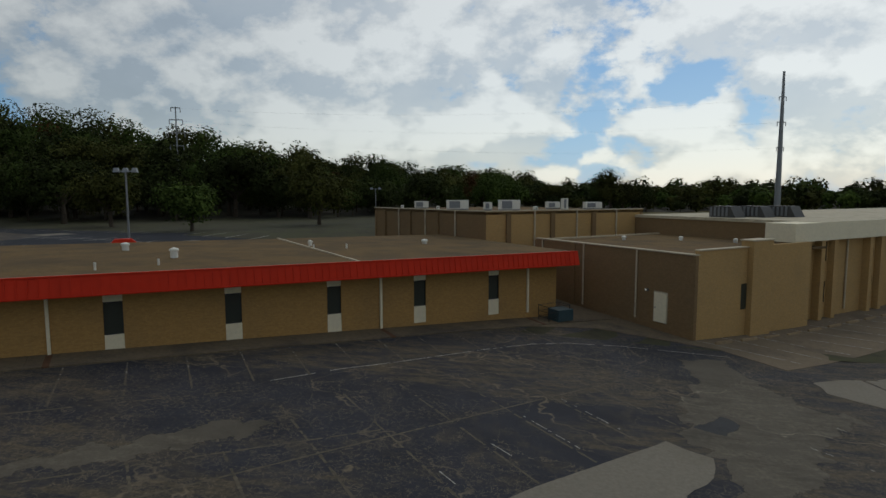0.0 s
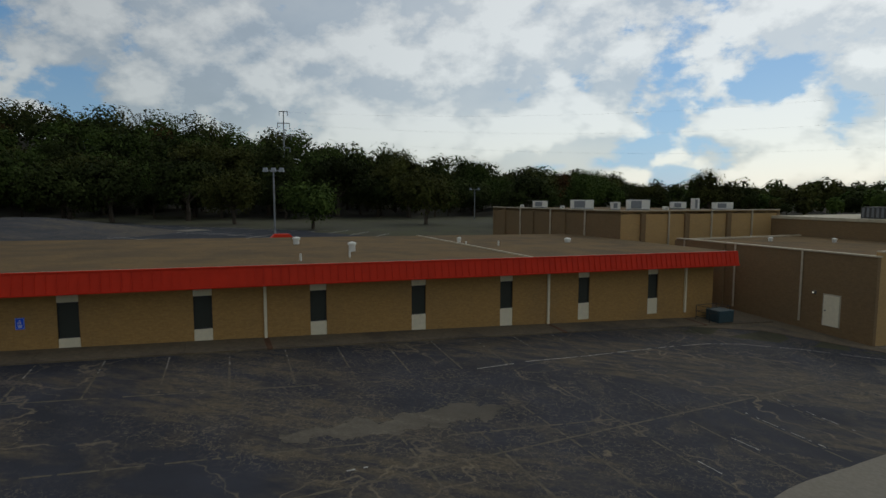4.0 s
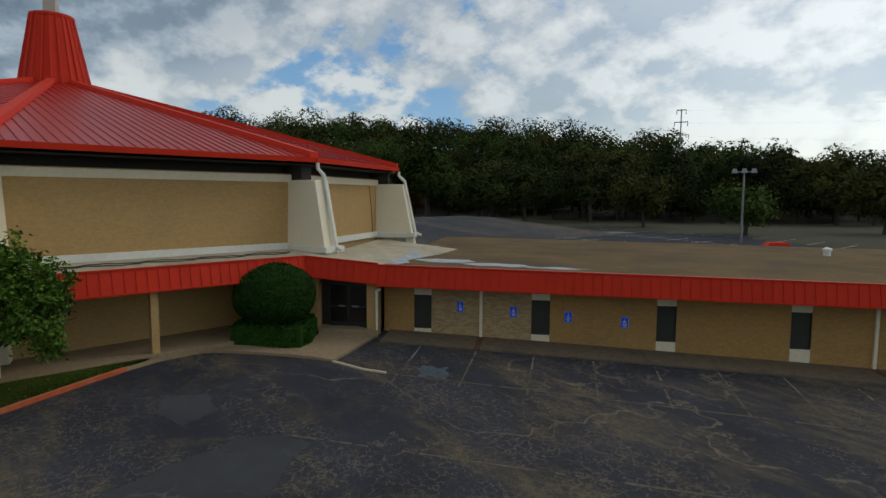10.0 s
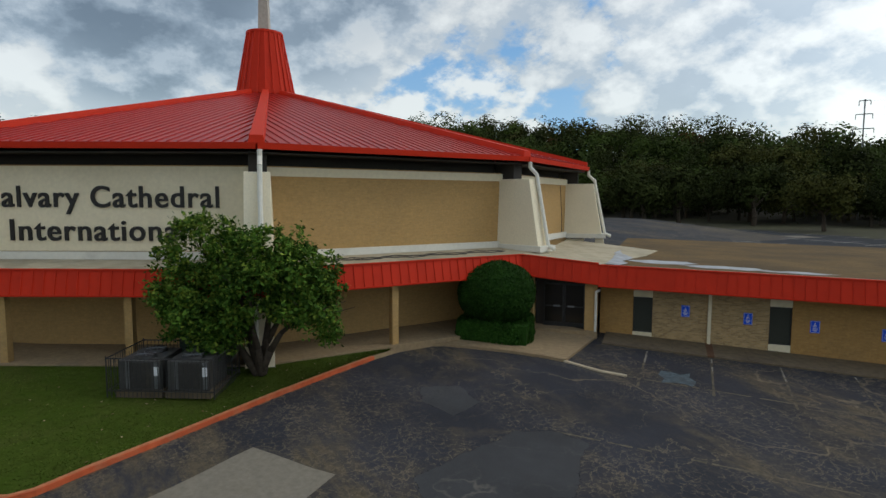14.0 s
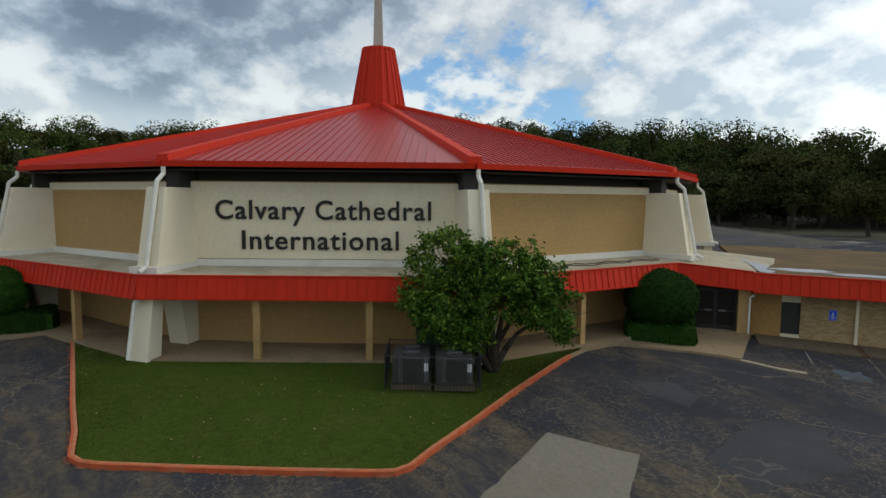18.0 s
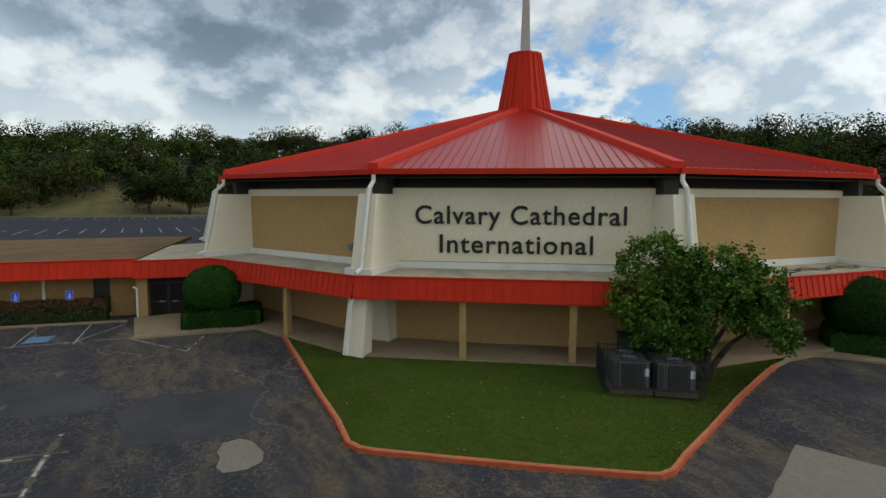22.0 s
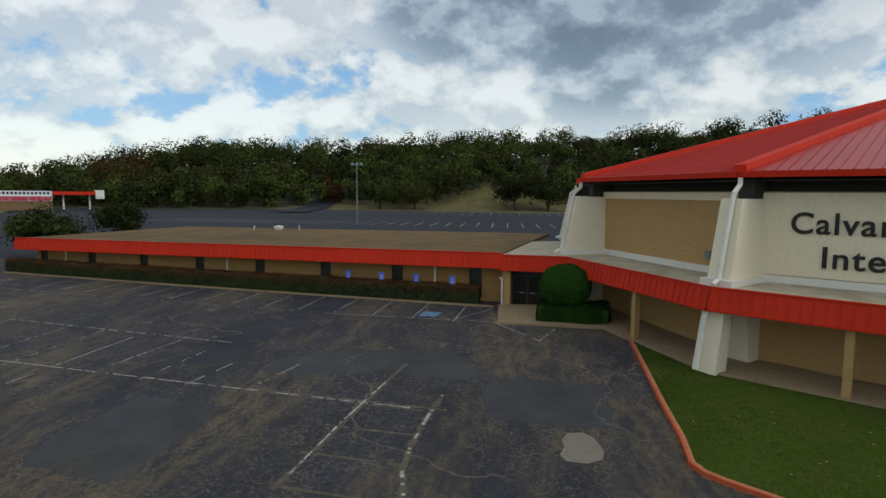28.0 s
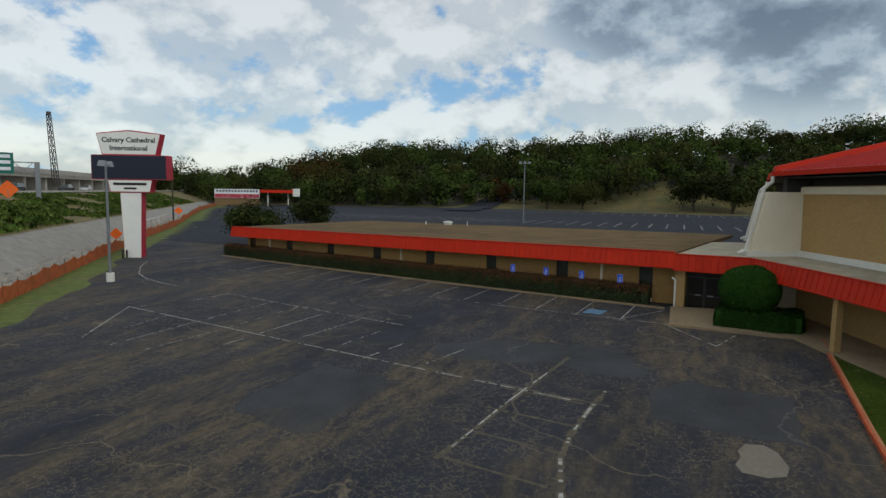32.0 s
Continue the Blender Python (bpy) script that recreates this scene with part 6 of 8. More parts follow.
for (a, b), (c, d) in zip(ends, ends[1:] + ends[:1]):
    ln = math.hypot(c - a, d - b)
    for h in (0.18, 1.25):
        bm = bmesh.new()
        tube(bm, CAGE.at(a, b, ac_floor + h), CAGE.at(c, d, ac_floor + h), 0.022, sides=6)
        part("rail", bm, BLACK, cage)
    n = int(ln / 0.14)
    for i in range(n):
        t = i / n
        bm = bmesh.new()
        s, o = a + (c - a) * t, b + (d - b) * t
        rad = 0.024 if i == 0 else 0.011
        tube(bm, CAGE.at(s, o, ac_floor - 0.05), CAGE.at(s, o, ac_floor + (1.32 if i == 0 else 1.25)), rad, sides=5)
        part("post" if i == 0 else "picket", bm, BLACK, cage)
GREEN_BOX = material("cabinet_green", (0.022, 0.045, 0.032), 0.55, grain=0.08, stain=0.25)
tb = thing("transformer_cabinet", CAGE.at(1.3, -3.6, ac_floor), "dark green electrical cabinet beside the walk", "electrical cabinet")
bm = bmesh.new()
block(bm, CAGE, 0.6, 2.3, -4.2, -2.9, ac_floor - 0.1, ac_floor + 1.35)
part("body", bm, GREEN_BOX, tb, bevel=0.03)
bm = bmesh.new()
block(bm, CAGE, 0.55, 2.35, -4.25, -2.85, ac_floor + 1.35, ac_floor + 1.42)
part("lid", bm, GREEN_BOX, tb)
bm = bmesh.new()
block(bm, CAGE, 1.0, 1.18, -2.9, -2.885, ac_floor + 0.72, ac_floor + 0.86)
part("label_plate", bm, SIGN_WHITE, tb, "small white plate")

# rack and crate at the end of the east wing
rk = thing("wire_rack", EAST.floor(53.2, 0.4), "black wire rack with a blue-green crate", "rack")
z0 = EAST.floor(53.2, 0.2).z + 0.11
for s in (52.0, 53.9):
    for o in (-0.7, 0.5):
        bm = bmesh.new()
        tube(bm, EAST.at(s, o, z0 - 0.1), EAST.at(s, o, z0 + 1.15), 0.025, sides=6)
        part("upright", bm, BLACK, rk)
for h in (0.3, 0.7, 1.12):
    for a, b, c, d in ((52.0, -0.7, 53.9, -0.7), (52.0, 0.5, 53.9, 0.5), (52.0, -0.7, 52.0, 0.5), (53.9, -0.7, 53.9, 0.5)):
        bm = bmesh.new()
        tube(bm, EAST.at(a, b, z0 + h), EAST.at(c, d, z0 + h), 0.018, sides=5)
        part("rail", bm, BLACK, rk)
bm = bmesh.new()
block(bm, EAST, 52.7, 54.1, -0.5, 0.7, z0, z0 + 0.85)
part("crate", bm, material("crate_teal", (0.03, 0.06, 0.07), 0.6), rk, "blue-green plastic crate", bevel=0.03)


# ---- buildings past the east wing ----
def wall_box(parent, name, fr, s0, s1, o0, o1, z0, z1, mat, label=""):
    bm = bmesh.new()
    block(bm, fr, s0, s1, o0, o1, z0, z1)
    return part(name, bm, mat, parent, label)


annex = thing("annex", EAST.at(66, 0, -2), "plain tan brick annex with a flat roof", "building")
G0 = -4.0
# side walls take the darker brick copy, so their shade is painted in
wall_box(annex, "wall", EAST, 58.8, 59.1, -9.7, 7.15, G0, 3.0, BRICK_SHADE_TONE, "grey-tan brick side wall, its shade put into the tone")
wall_box(annex, "wall", EAST, 59.1, 64.4, 6.85, 7.15, G0, 3.3, BRICK, "tan brick front wall")
wall_box(annex, "pilaster", EAST, 64.4, 66.7, 6.6, 7.55, G0, 3.75, BRICK, "projecting brick pier")
wall_box(annex, "coping", EAST, 64.35, 66.75, 6.5, 7.6, 3.75, 3.84, TRIM)
wall_box(annex, "wall", EAST, 66.7, 72.5, 6.75, 7.05, G0, 3.35, BRICK, "tan brick front wall")
wall_box(annex, "roof", EAST, 59.1, 75.0, -9.7, 6.85, 2.7, 2.86, ROOF_TAN, "tan gravel roof")
wall_box(annex, "edge_trim", EAST, 58.72, 59.16, -9.7, 7.2, 3.0, 3.09, TRIM, "pale metal roof edge")
wall_box(annex, "edge_trim", EAST, 59.16, 64.4, 6.8, 7.22, 3.3, 3.38, TRIM, "pale metal roof edge")
wall_box(annex, "edge_trim", EAST, 59.1, 75.0, -9.9, -9.6, 2.86, 2.98, TRIM, "pale metal roof edge")
wall_box(annex, "pilaster", EAST, 58.66, 58.8, -5.0, -4.4, G0, 3.0, BRICK_SHADE_TONE, "shallow brick pier")
wall_box(annex, "wall", EAST, 58.9, 75.0, -10.0, -9.7, G0, 2.86, BRICK_SHADE_TONE)
for o in (2.2, -3.4, -8.7):
    bm = bmesh.new()
    tube(bm, EAST.at(58.72, o, 3.0), EAST.at(58.72, o, -2.0), 0.07)
    part("downpipe", bm, TRIM, annex, "white downpipe")
dr = thing("side_door", EAST.at(58.7, 4.4, -2), "pale steel side door in brick wall", "door")
wall_box(dr, "leaf", EAST, 58.74, 58.8, 3.9, 4.95, -1.98, 0.12, CREAM, "cream steel door leaf")
wall_box(dr, "frame", EAST, 58.77, 58.802, 3.82, 5.03, -2.0, 0.2, TRIM)
bm = bmesh.new()
tube(bm, EAST.at(58.72, 4.05, -0.95), EAST.at(58.64, 4.05, -0.95), 0.04)
part("knob", bm, STEEL, dr)
wl = thing("wall_lamp", EAST.at(58.7, 3.3, 0.1), "small lit wall lamp above the side door", "lamp")
GLOW = bpy.data.materials.new("lamp_glow")
GLOW.use_nodes = True
GLOW.node_tree.nodes["Principled BSDF"].inputs["Emission Color"].default_value = (1.0, 0.9, 0.7, 1)
GLOW.node_tree.nodes["Principled BSDF"].inputs["Emission Strength"].default_value = 0.9
wall_box(wl, "housing", EAST, 58.62, 58.8, 3.1, 3.32, 0.1, 0.28, STEEL)
wall_box(wl, "lens", EAST, 58.59, 58.62, 3.17, 3.25, 0.15, 0.23, GLOW, "lit lens")
wall_box(annex, "window_slot", EAST, 63.75, 64.36, 7.15, 7.17, -1.1, 0.75, GLASS, "tall dark window slot")
for s, o in ((66, -6), (72, 1.0), (70, -3)):
    roof_vent(EAST, s, o, 2.86, 0.16, 0.25, 1)

hall = thing("hall", EAST.at(110, -10, -2), "long tan brick hall with a pale metal fascia and pale roof", "building")
wall_box(hall, "wall", EAST, 72.5, 140, 5.6, 5.9, G0 - 1, 3.3, BRICK, "tan brick front wall")
wall_box(hall, "side_wall", EAST, 75.0, 75.3, -13, 5.6, G0, 4.5, BRICK_SHADE_TONE, "grey-tan brick side wall, its shade put into the tone")
wall_box(hall, "fascia", EAST, 71.0, 140, 5.6, 6.6, 3.3, 4.75, CREAM, "deep pale metal fascia")
wall_box(hall, "fascia_return", EAST, 71.0, 75.0, 4.2, 5.6, 3.3, 4.75, CREAM, "deep pale metal fascia")
wall_box(hall, "roof", EAST, 75.0, 140, -13, 6.5, 4.6, 4.78, ROOF_PALE, "pale coated roof")
wall_box(hall, "edge_trim", EAST, 74.9, 75.35, -13, 4.2, 4.5, 4.6, TRIM)
wall_box(hall, "end_wall", EAST, 139.7, 140, -13, 5.6, G0, 4.6, BRICK)
for i in range(9):
    s = 75.0 + 7.6 * i
    for ds in (0.0, 1.9):
        wall_box(hall, "pier", EAST, s + ds, s + ds + 0.55, 5.9, 6.5, G0 - 1, 3.3, BRICK, "projecting brick pier")
    wall_box(hall, "window_panel", EAST, s + 0.55, s + 1.9, 5.9, 6.0, G0, 3.3, BRICK, "recessed brick strip")
    for z0, z1 in ((-1.9, -0.2), (1.5, 3.1)):
        wall_box(hall, "window", EAST, s + 0.95, s + 1.6, 6.0, 6.04, z0, z1, GLASS, "narrow dark window")
    bm = bmesh.new()
    tube(bm, EAST.at(s + 4.9, 6.0, 3.3), EAST.at(s + 4.9, 6.0, -2.8), 0.08)
    part("downpipe", bm, TRIM, hall, "white downpipe")
for i, (s, o) in enumerate(((76.4, -3.6), (79.2, -2.4), (82.0, -1.2))):
    u = thing("rooftop_unit", EAST.at(s, o, 4.78), "grey rooftop cooling unit behind a sloping hood", "air conditioner", "hall roof units")
    bm = bmesh.new()
    low = [EAST.at(a, b, 4.78) for a, b in ((s, o - 1.3), (s + 1.6, o - 1.3), (s + 1.6, o + 1.5), (s, o + 1.5))]
    high = [EAST.at(a, b, 5.85) for a, b in ((s, o - 1.3), (s + 1.6, o - 1.3), (s + 1.6, o + 0.9), (s, o + 0.9))]
    loft(bm, low, high)
    part("casing", bm, UNIT_GREY, u)
    for j in range(5):
        wall_box(u, "slat", EAST, s - 0.04, s, o - 1.2 + 0.42 * j, o - 1.0 + 0.42 * j, 4.9, 5.75, STEEL)

# back wall of the hall
wall_box(hall, "back_wall", EAST, 75.3, 139.7, -13, -12.7, G0, 4.6, BRICK)
# concrete stall strip along the annex and hall
STRIP = material("oily_concrete", (0.155, 0.118, 0.075), 0.92, grain=0.2, scale=4, stain=0.8, stain_scale=0.3, bump=0.3, dirt=(0.07, 0.055, 0.04))
strip_walk(EAST, 58.6, 125, 5.8, 13.6, 0.05, 3.2, "pavement_hall", "stained concrete parking strip", STRIP)
bm = bmesh.new()
for i in range(22):
    s = 58.9 + 2.7 * i
    stripe(bm, EAST.at(s, 7.3, 0).xy, EAST.at(s + 1.9, 13.2, 0).xy, 0.13, dz=0.11, gaps=0.12, seed=300 + i)
solid("hall_stall_line", bm, LINE, "white slanted stall lines on concrete", "road marking", kind="structure")
for i in range(20):
    bm = bmesh.new()
    s = 59.6 + 2.7 * i
    low = [EAST.floor(a, o, 0.02) for a, o in ((s, 8.2), (s + 1.7, 8.2), (s + 1.7, 8.4), (s, 8.4))]
    high = [EAST.floor(a, o, 0.22) for a, o in ((s + 0.03, 8.23), (s + 1.67, 8.23), (s + 1.67, 8.37), (s + 0.03, 8.37))]
    loft(bm, low, high)
    solid("wheel_stop", bm, CONCRETE, "weathered concrete wheel stop", "wheel stop", "wheel stops")
# apron between the wing's end and the annex
bm = bmesh.new()
pp = [EAST.at(s, o, 0).xy for s, o in ((50.0, 0.8), (54.5, 2.6), (58.8, 9.6), (58.8, -9), (54.2, -9), (54.2, -1.2))]
loft(bm, [(q.x, q.y, -4) for q in pp], [(q.x, q.y, ground_z(q.x, q.y) + 0.06) for q in pp])
solid("pavement_yard", bm, WALK_DARK, "stained concrete yard beside the annex", "pavement", kind="structure")

# rear building: two fronts that meet at an angle, the left coloured darker as shaded
RC, RR, RL = Vector((-0.8, 58.0)), Vector((15.9, 68.4)), Vector((-15.4, 72.4))
RT = 5.35
rear = thing("rear_building", (*RC, 0), "long tan brick building with rooftop units", "building")
for a, b, mat, lab in ((RC, RR, BRICK, "tan brick wall"), (RL, RC, BRICK_SHADE_TONE, "brown brick wall, its shade put into the tone")):
    d = b - a
    az = math.degrees(math.atan2(d.y, d.x))
    bf = Frame(a, az, az - 90)
    wall_box(rear, "wall", bf, 0, d.length, -0.4, 0, -3, RT, mat, lab)
    wall_box(rear, "edge_trim", bf, 0, d.length, -0.25, 0.08, RT, RT + 0.1, TRIM, "pale metal roof edge")
    n = int(d.length / 5.2)
    for i in range(n):
        s = 2.2 + 5.2 * i
        # piers in the darker copy too, their shading given as colour
        wall_box(rear, "pilaster", bf, s, s + 0.5, 0, 0.22, -3, RT - 0.2, BRICK_SHADE_TONE, "brick pier")
        bm = bmesh.new()
        tube(bm, bf.at(s + 3.3, 0.1, RT), bf.at(s + 3.3, 0.1, -2), 0.09)
        part("downpipe", bm, TRIM, rear, "pale downpipe")
RB = RL + RR - RC
bm = bmesh.new()
pp = [RC, RR, RB, RL]
loft(bm, [(q.x, q.y, RT - 0.3) for q in pp], [(q.x, q.y, RT - 0.06) for q in pp])
part("roof", bm, ROOF_TAN, rear, "tan gravel roof")
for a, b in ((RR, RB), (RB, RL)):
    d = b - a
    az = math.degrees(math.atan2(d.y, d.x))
    wall_box(rear, "wall", Frame(a, az, az - 90), 0.01, d.length - 0.01, -0.4, -0.01, -3, RT - 0.3, BRICK_SHADE_TONE)
for x, y, w, h in ((-9.5, 72.4, 1.7, 0.75), (-4.4, 66.4, 2.4, 0.95), (-0.9, 64.4, 0.8, 0.75), (1.4, 64.4, 2.2, 1.0), (6.4, 71.5, 1.5, 0.7), (7.4, 66.5, 0.5, 1.15), (10.8, 69.8, 1.9, 0.7), (-11.5, 70.3, 0.35, 0.3), (-6.5, 65.5, 0.3, 0.3), (4.2, 64.6, 0.3, 0.3)):
    uf = Frame((x, y), 12.0, -78.0)
    u = thing("rooftop_unit", (x, y, RT - 0.06), "white rooftop air-conditioning unit" if w > 1.2 else "small pale rooftop vent box", "air conditioner" if w > 1.2 else "roof vent", "rear roof units")
    wall_box(u, "casing", uf, -w / 2, w / 2, -1.1, 0, RT + 0.06, RT + 0.06 + h, WHITE)
    wall_box(u, "grille", uf, -0.4 * w, 0.1 * w, 0.0, 0.03, RT + 0.15, RT - 0.04 + h, STEEL, "dark grille")
    wall_box(u, "curb", uf, 0.05 - w / 2, w / 2 - 0.05, -1.0, -0.1, RT - 0.08, RT + 0.06, STEEL)
hood = thing("entry_hood", EAST.at(26, -22, 3), "small red metal hood over the rear door", "canopy")
bm = bmesh.new()
loft(bm, [EAST.at(a, o, 2.4) for a, o in ((24.2, -20.8), (27.6, -20.8), (27.6, -23.2), (24.2, -23.2))], [EAST.at(a, o, 3.5) for a, o in ((25.2, -21.0), (26.4, -21.0), (26.4, -21.8), (25.2, -21.8))])
part("roof", bm, RED, hood)
for a in (24.4, 27.2):
    wall_box(hood, "post", EAST, a, a + 0.2, -23.1, -22.9, -1.5, 2.4, WHITE)

# ---- back lots, drive and verge ----
def laid_land(name, xs, ys, keep, mat, label, dz, kind="structure", cat="pavement"):
    bm = bmesh.new()
    sheet(bm, xs, ys, lambda x, y: land_z(x, y) + dz)
    bmesh.ops.delete(bm, geom=[f for f in bm.faces if not keep(f.calc_center_median())], context="FACES")
    return solid(name, bm, mat, label, cat, kind=kind, smooth=True)


def west_side(p):
    return (p.xy - BANK[0]).dot(BANK[2]) < -3


laid_land("back_lot", [x * 3 for x in range(-76, -24)], [y * 3 for y in range(-62, 26)], lambda p: beyond_woods(p.x, p.y) == 0 and west_side(p) and p.x > -206 + 0.12 * (p.y + 60) and not (p.y > 45 and p.x > -76 - 0.6 * (p.y - 45)), ASPHALT_BACK, "dark asphalt lot behind the church", 0.05)
laid_land("rear_lot", [x * 3 for x in range(-31, -4)], [y * 3 for y in range(11, 28)], lambda p: p.y < 76 - 0.25 * (p.x + 60) and p.x > -64 - 0.58 * (p.y - 45), ASPHALT_BACK, "asphalt lot behind the east wing", 0.05)


def land_stripe(bm, a, b, w):
    a, b = Vector(a), Vector(b)
    d = b - a
    side = Vector((-d.y, d.x)).normalized() * w / 2
    n = max(1, int(d.length / 3))
    for i in range(n):
        p, q = a + d * (i / n), a + d * ((i + 1) / n)
        bm.faces.new([bm.verts.new((v.x, v.y, land_z(v.x, v.y) + 0.09)) for v in (p - side, q - side, q + side, p + side)])


bm = bmesh.new()
for x0, run in ((-196, 14.0), (-137, 14.0)):
    for i in range(40):
        y = -100 + 2.75 * i
        land_stripe(bm, (x0, y), (x0 + run, y + 0.9), 0.16)
land_stripe(bm, (-186, -118), (-180, -104), 0.3)
solid("back_stall_line", bm, LINE, "white stall lines on the back lot", "road marking", kind="structure")
bm = bmesh.new()
for row in range(3):
    for i in range(20):
        p = Vector((-88, 74)).lerp(Vector((-30, 68)), i / 19) + Vector((0, -9.5 * row))
        land_stripe(bm, p, p + Vector((0.8, 4.2)), 0.13)
    if row:
        land_stripe(bm, Vector((-86, 76 - 9.5 * row)), Vector((-32, 70 - 9.5 * row)), 0.16)
solid("rear_stall_line", bm, LINE, "worn white stall lines behind the east wing", "road marking", kind="structure")
bm = bmesh.new()
q = [(-58, 66), (-36, 62), (-34, 65), (-56, 69.5)]
bm.faces.new([bm.verts.new((x, y, land_z(x, y) + 0.1)) for x, y in q])
solid("pale_slab", bm, PALE_SLAB, "pale concrete slab on the rear lot", "pavement", kind="structure")
# Grass darkened for the slope: the oaks' shade is put into this colour.
GRASS_SHADE_TONE = material("grass_with_painted_shade", (0.040, 0.036, 0.016), 0.95, grain=0.35, scale=1.4, stain=0.6, stain_scale=0.1, bump=0.5, tint=(0.050, 0.052, 0.016), dirt=(0.035, 0.026, 0.016))
laid_land("rear_slope", [x * 4 for x in range(-32, 10)], [y * 4 for y in range(8, 36)], lambda p: p.y > 42 - 0.1 * p.x and p.x + p.y > -50, GRASS_SHADE_TONE, "thin grass and soil below the oaks, their shade in its colour", 0.03, cat="ground")
# the road along the foot of the wooded hill, pale kerbed edge
road = [(110, 164), (40, 146), (2, 138), (-40, 107), (-62, 93), (-98, 84), (-150, 58)]
bm = bmesh.new()
for a, b in zip(road, road[1:]):
    a, b = Vector(a), Vector(b)
    for i in range(12):
        p, q = a.lerp(b, i / 12), a.lerp(b, (i + 1) / 12)
        d = (b - a).normalized()
        sd = Vector((-d.y, d.x))
        bm.faces.new([bm.verts.new((v.x, v.y, land_z(v.x, v.y) + h)) for v, h in ((p - sd * 1.6, 0.5), (q - sd * 1.6, 0.5), (q + sd * 1.2, 0.75), (p + sd * 1.2, 0.75))])
solid("hill_road", bm, PALE_DIRT, "pale narrow road at the foot of the wooded hill", "road", kind="structure")
bm = bmesh.new()
dr_pts = [Vector(p) for p in ((-176, -92), (-205, -100), (-232, -104), (-262, -100))]
for a, b in zip(dr_pts, dr_pts[1:]):
    for i in range(8):
        p, q = a.lerp(b, i / 8), a.lerp(b, (i + 1) / 8)
        bm.faces.new([bm.verts.new((v.x, v.y, land_z(v.x, v.y) + 0.35)) for v in (p + Vector((0, -5)), q + Vector((0, -5)), q + Vector((0, 5)), p + Vector((0, 5)))])
solid("drive", bm, ASPHALT_BACK, "dark drive running into the woods", "road", kind="structure")

# verge: green strip inside the fence, then pale haul road, grey spoil slope, brushy bank, highway
VERGE = material("verge_grass", (0.10, 0.125, 0.022), 0.95, grain=0.35, scale=1.5, stain=0.6, stain_scale=0.2, dirt=(0.16, 0.12, 0.06), bump=0.6)
HAUL = material("haul_road", (0.30, 0.265, 0.20), 0.95, grain=0.15, scale=1.2, stain=0.4, stain_scale=0.1, dirt=(0.25, 0.21, 0.15))
SPOIL = material("grey_spoil", (0.27, 0.25, 0.22), 0.95, grain=0.18, scale=1.0, stain=0.5, stain_scale=0.12, dirt=(0.22, 0.2, 0.17), bump=0.6)
BRUSH = material("brushy_bank", (0.155, 0.125, 0.048), 0.95, grain=0.4, scale=0.8, stain=0.7, stain_scale=0.12, dirt=(0.16, 0.10, 0.05), bump=0.8)


def bank_strip(name, h0, h1, mat, label, dz, a0=-60, a1=420, cat="ground", rows=3):
    bm = bmesh.new()
    n = 80
    grid = []
    for j in range(rows + 1):
        h = h0 + (h1 - h0) * j / rows
        line = []
        for i in range(n + 1):
            q = BANK[0] + BANK[1] * (a0 + (a1 - a0) * i / n) + BANK[2] * (h + (0.5 * math.sin(i * 1.3) if 0 < j < rows else 0.0))
            line.append(bm.verts.new((q.x, q.y, land_z(q.x, q.y) + dz)))
        grid.append(line)
    for j in range(rows):
        for i in range(n):
            bm.faces.new((grid[j][i], grid[j][i + 1], grid[j + 1][i + 1], grid[j + 1][i]))
    return solid(name, bm, mat, label, cat, kind="structure", smooth=True)


bank_strip("verge", -4.2, 0.6, VERGE, "mown green verge inside the fence", 0.02)
bank_strip("haul_road", 0.6, 3.8, HAUL, "pale dusty haul road below the bank", 0.06)
bank_strip("spoil_slope", 3.6, 8.6, SPOIL, "grey gravel slope below the bank", 0.08, rows=6)
bank_strip("brush_bank", 8.4, 22.5, BRUSH, "brushy green and brown highway bank", 0.10, rows=8)
bank_strip("highway", 22.0, 60.0, HAUL, "pale concrete highway on the bank", 0.25, cat="road", rows=4)
BRUSH_LEAF = leafage("brush_leaf", (0.030, 0.062, 0.010), (0.095, 0.125, 0.028), 0.9, 0.05, 0.5, 0.2)
r = np.random.default_rng(77)
n = 42000
al, hh = r.uniform(-30, 180, n), r.uniform(8.8, 22, n)
clump = (np.sin(al * 0.21) * np.sin(hh * 0.5 + al * 0.07) > -0.35)
al, hh = al[clump], hh[clump]
xy = np.array(BANK[0])[None] + al[:, None] * np.array(BANK[1])[None] + hh[:, None] * np.array(BANK[2])[None]
z = np.array([land_z(a, b) for a, b in xy]) + r.uniform(0, 1.0, len(al)) * (0.35 + 0.9 * (np.sin(al * 0.21) > 0.3)) * np.clip((22.5 - hh) / 11, 0.1, 1)
tagged(new("bank_brush", leaf_mesh("bank_brush", np.c_[xy, z], sphere_dirs(len(al), r) + np.array((0, 0, 0.5)), 0.32, BRUSH_LEAF, 3)), "low green and brown brush on the bank", "bushes", kind="stuff")

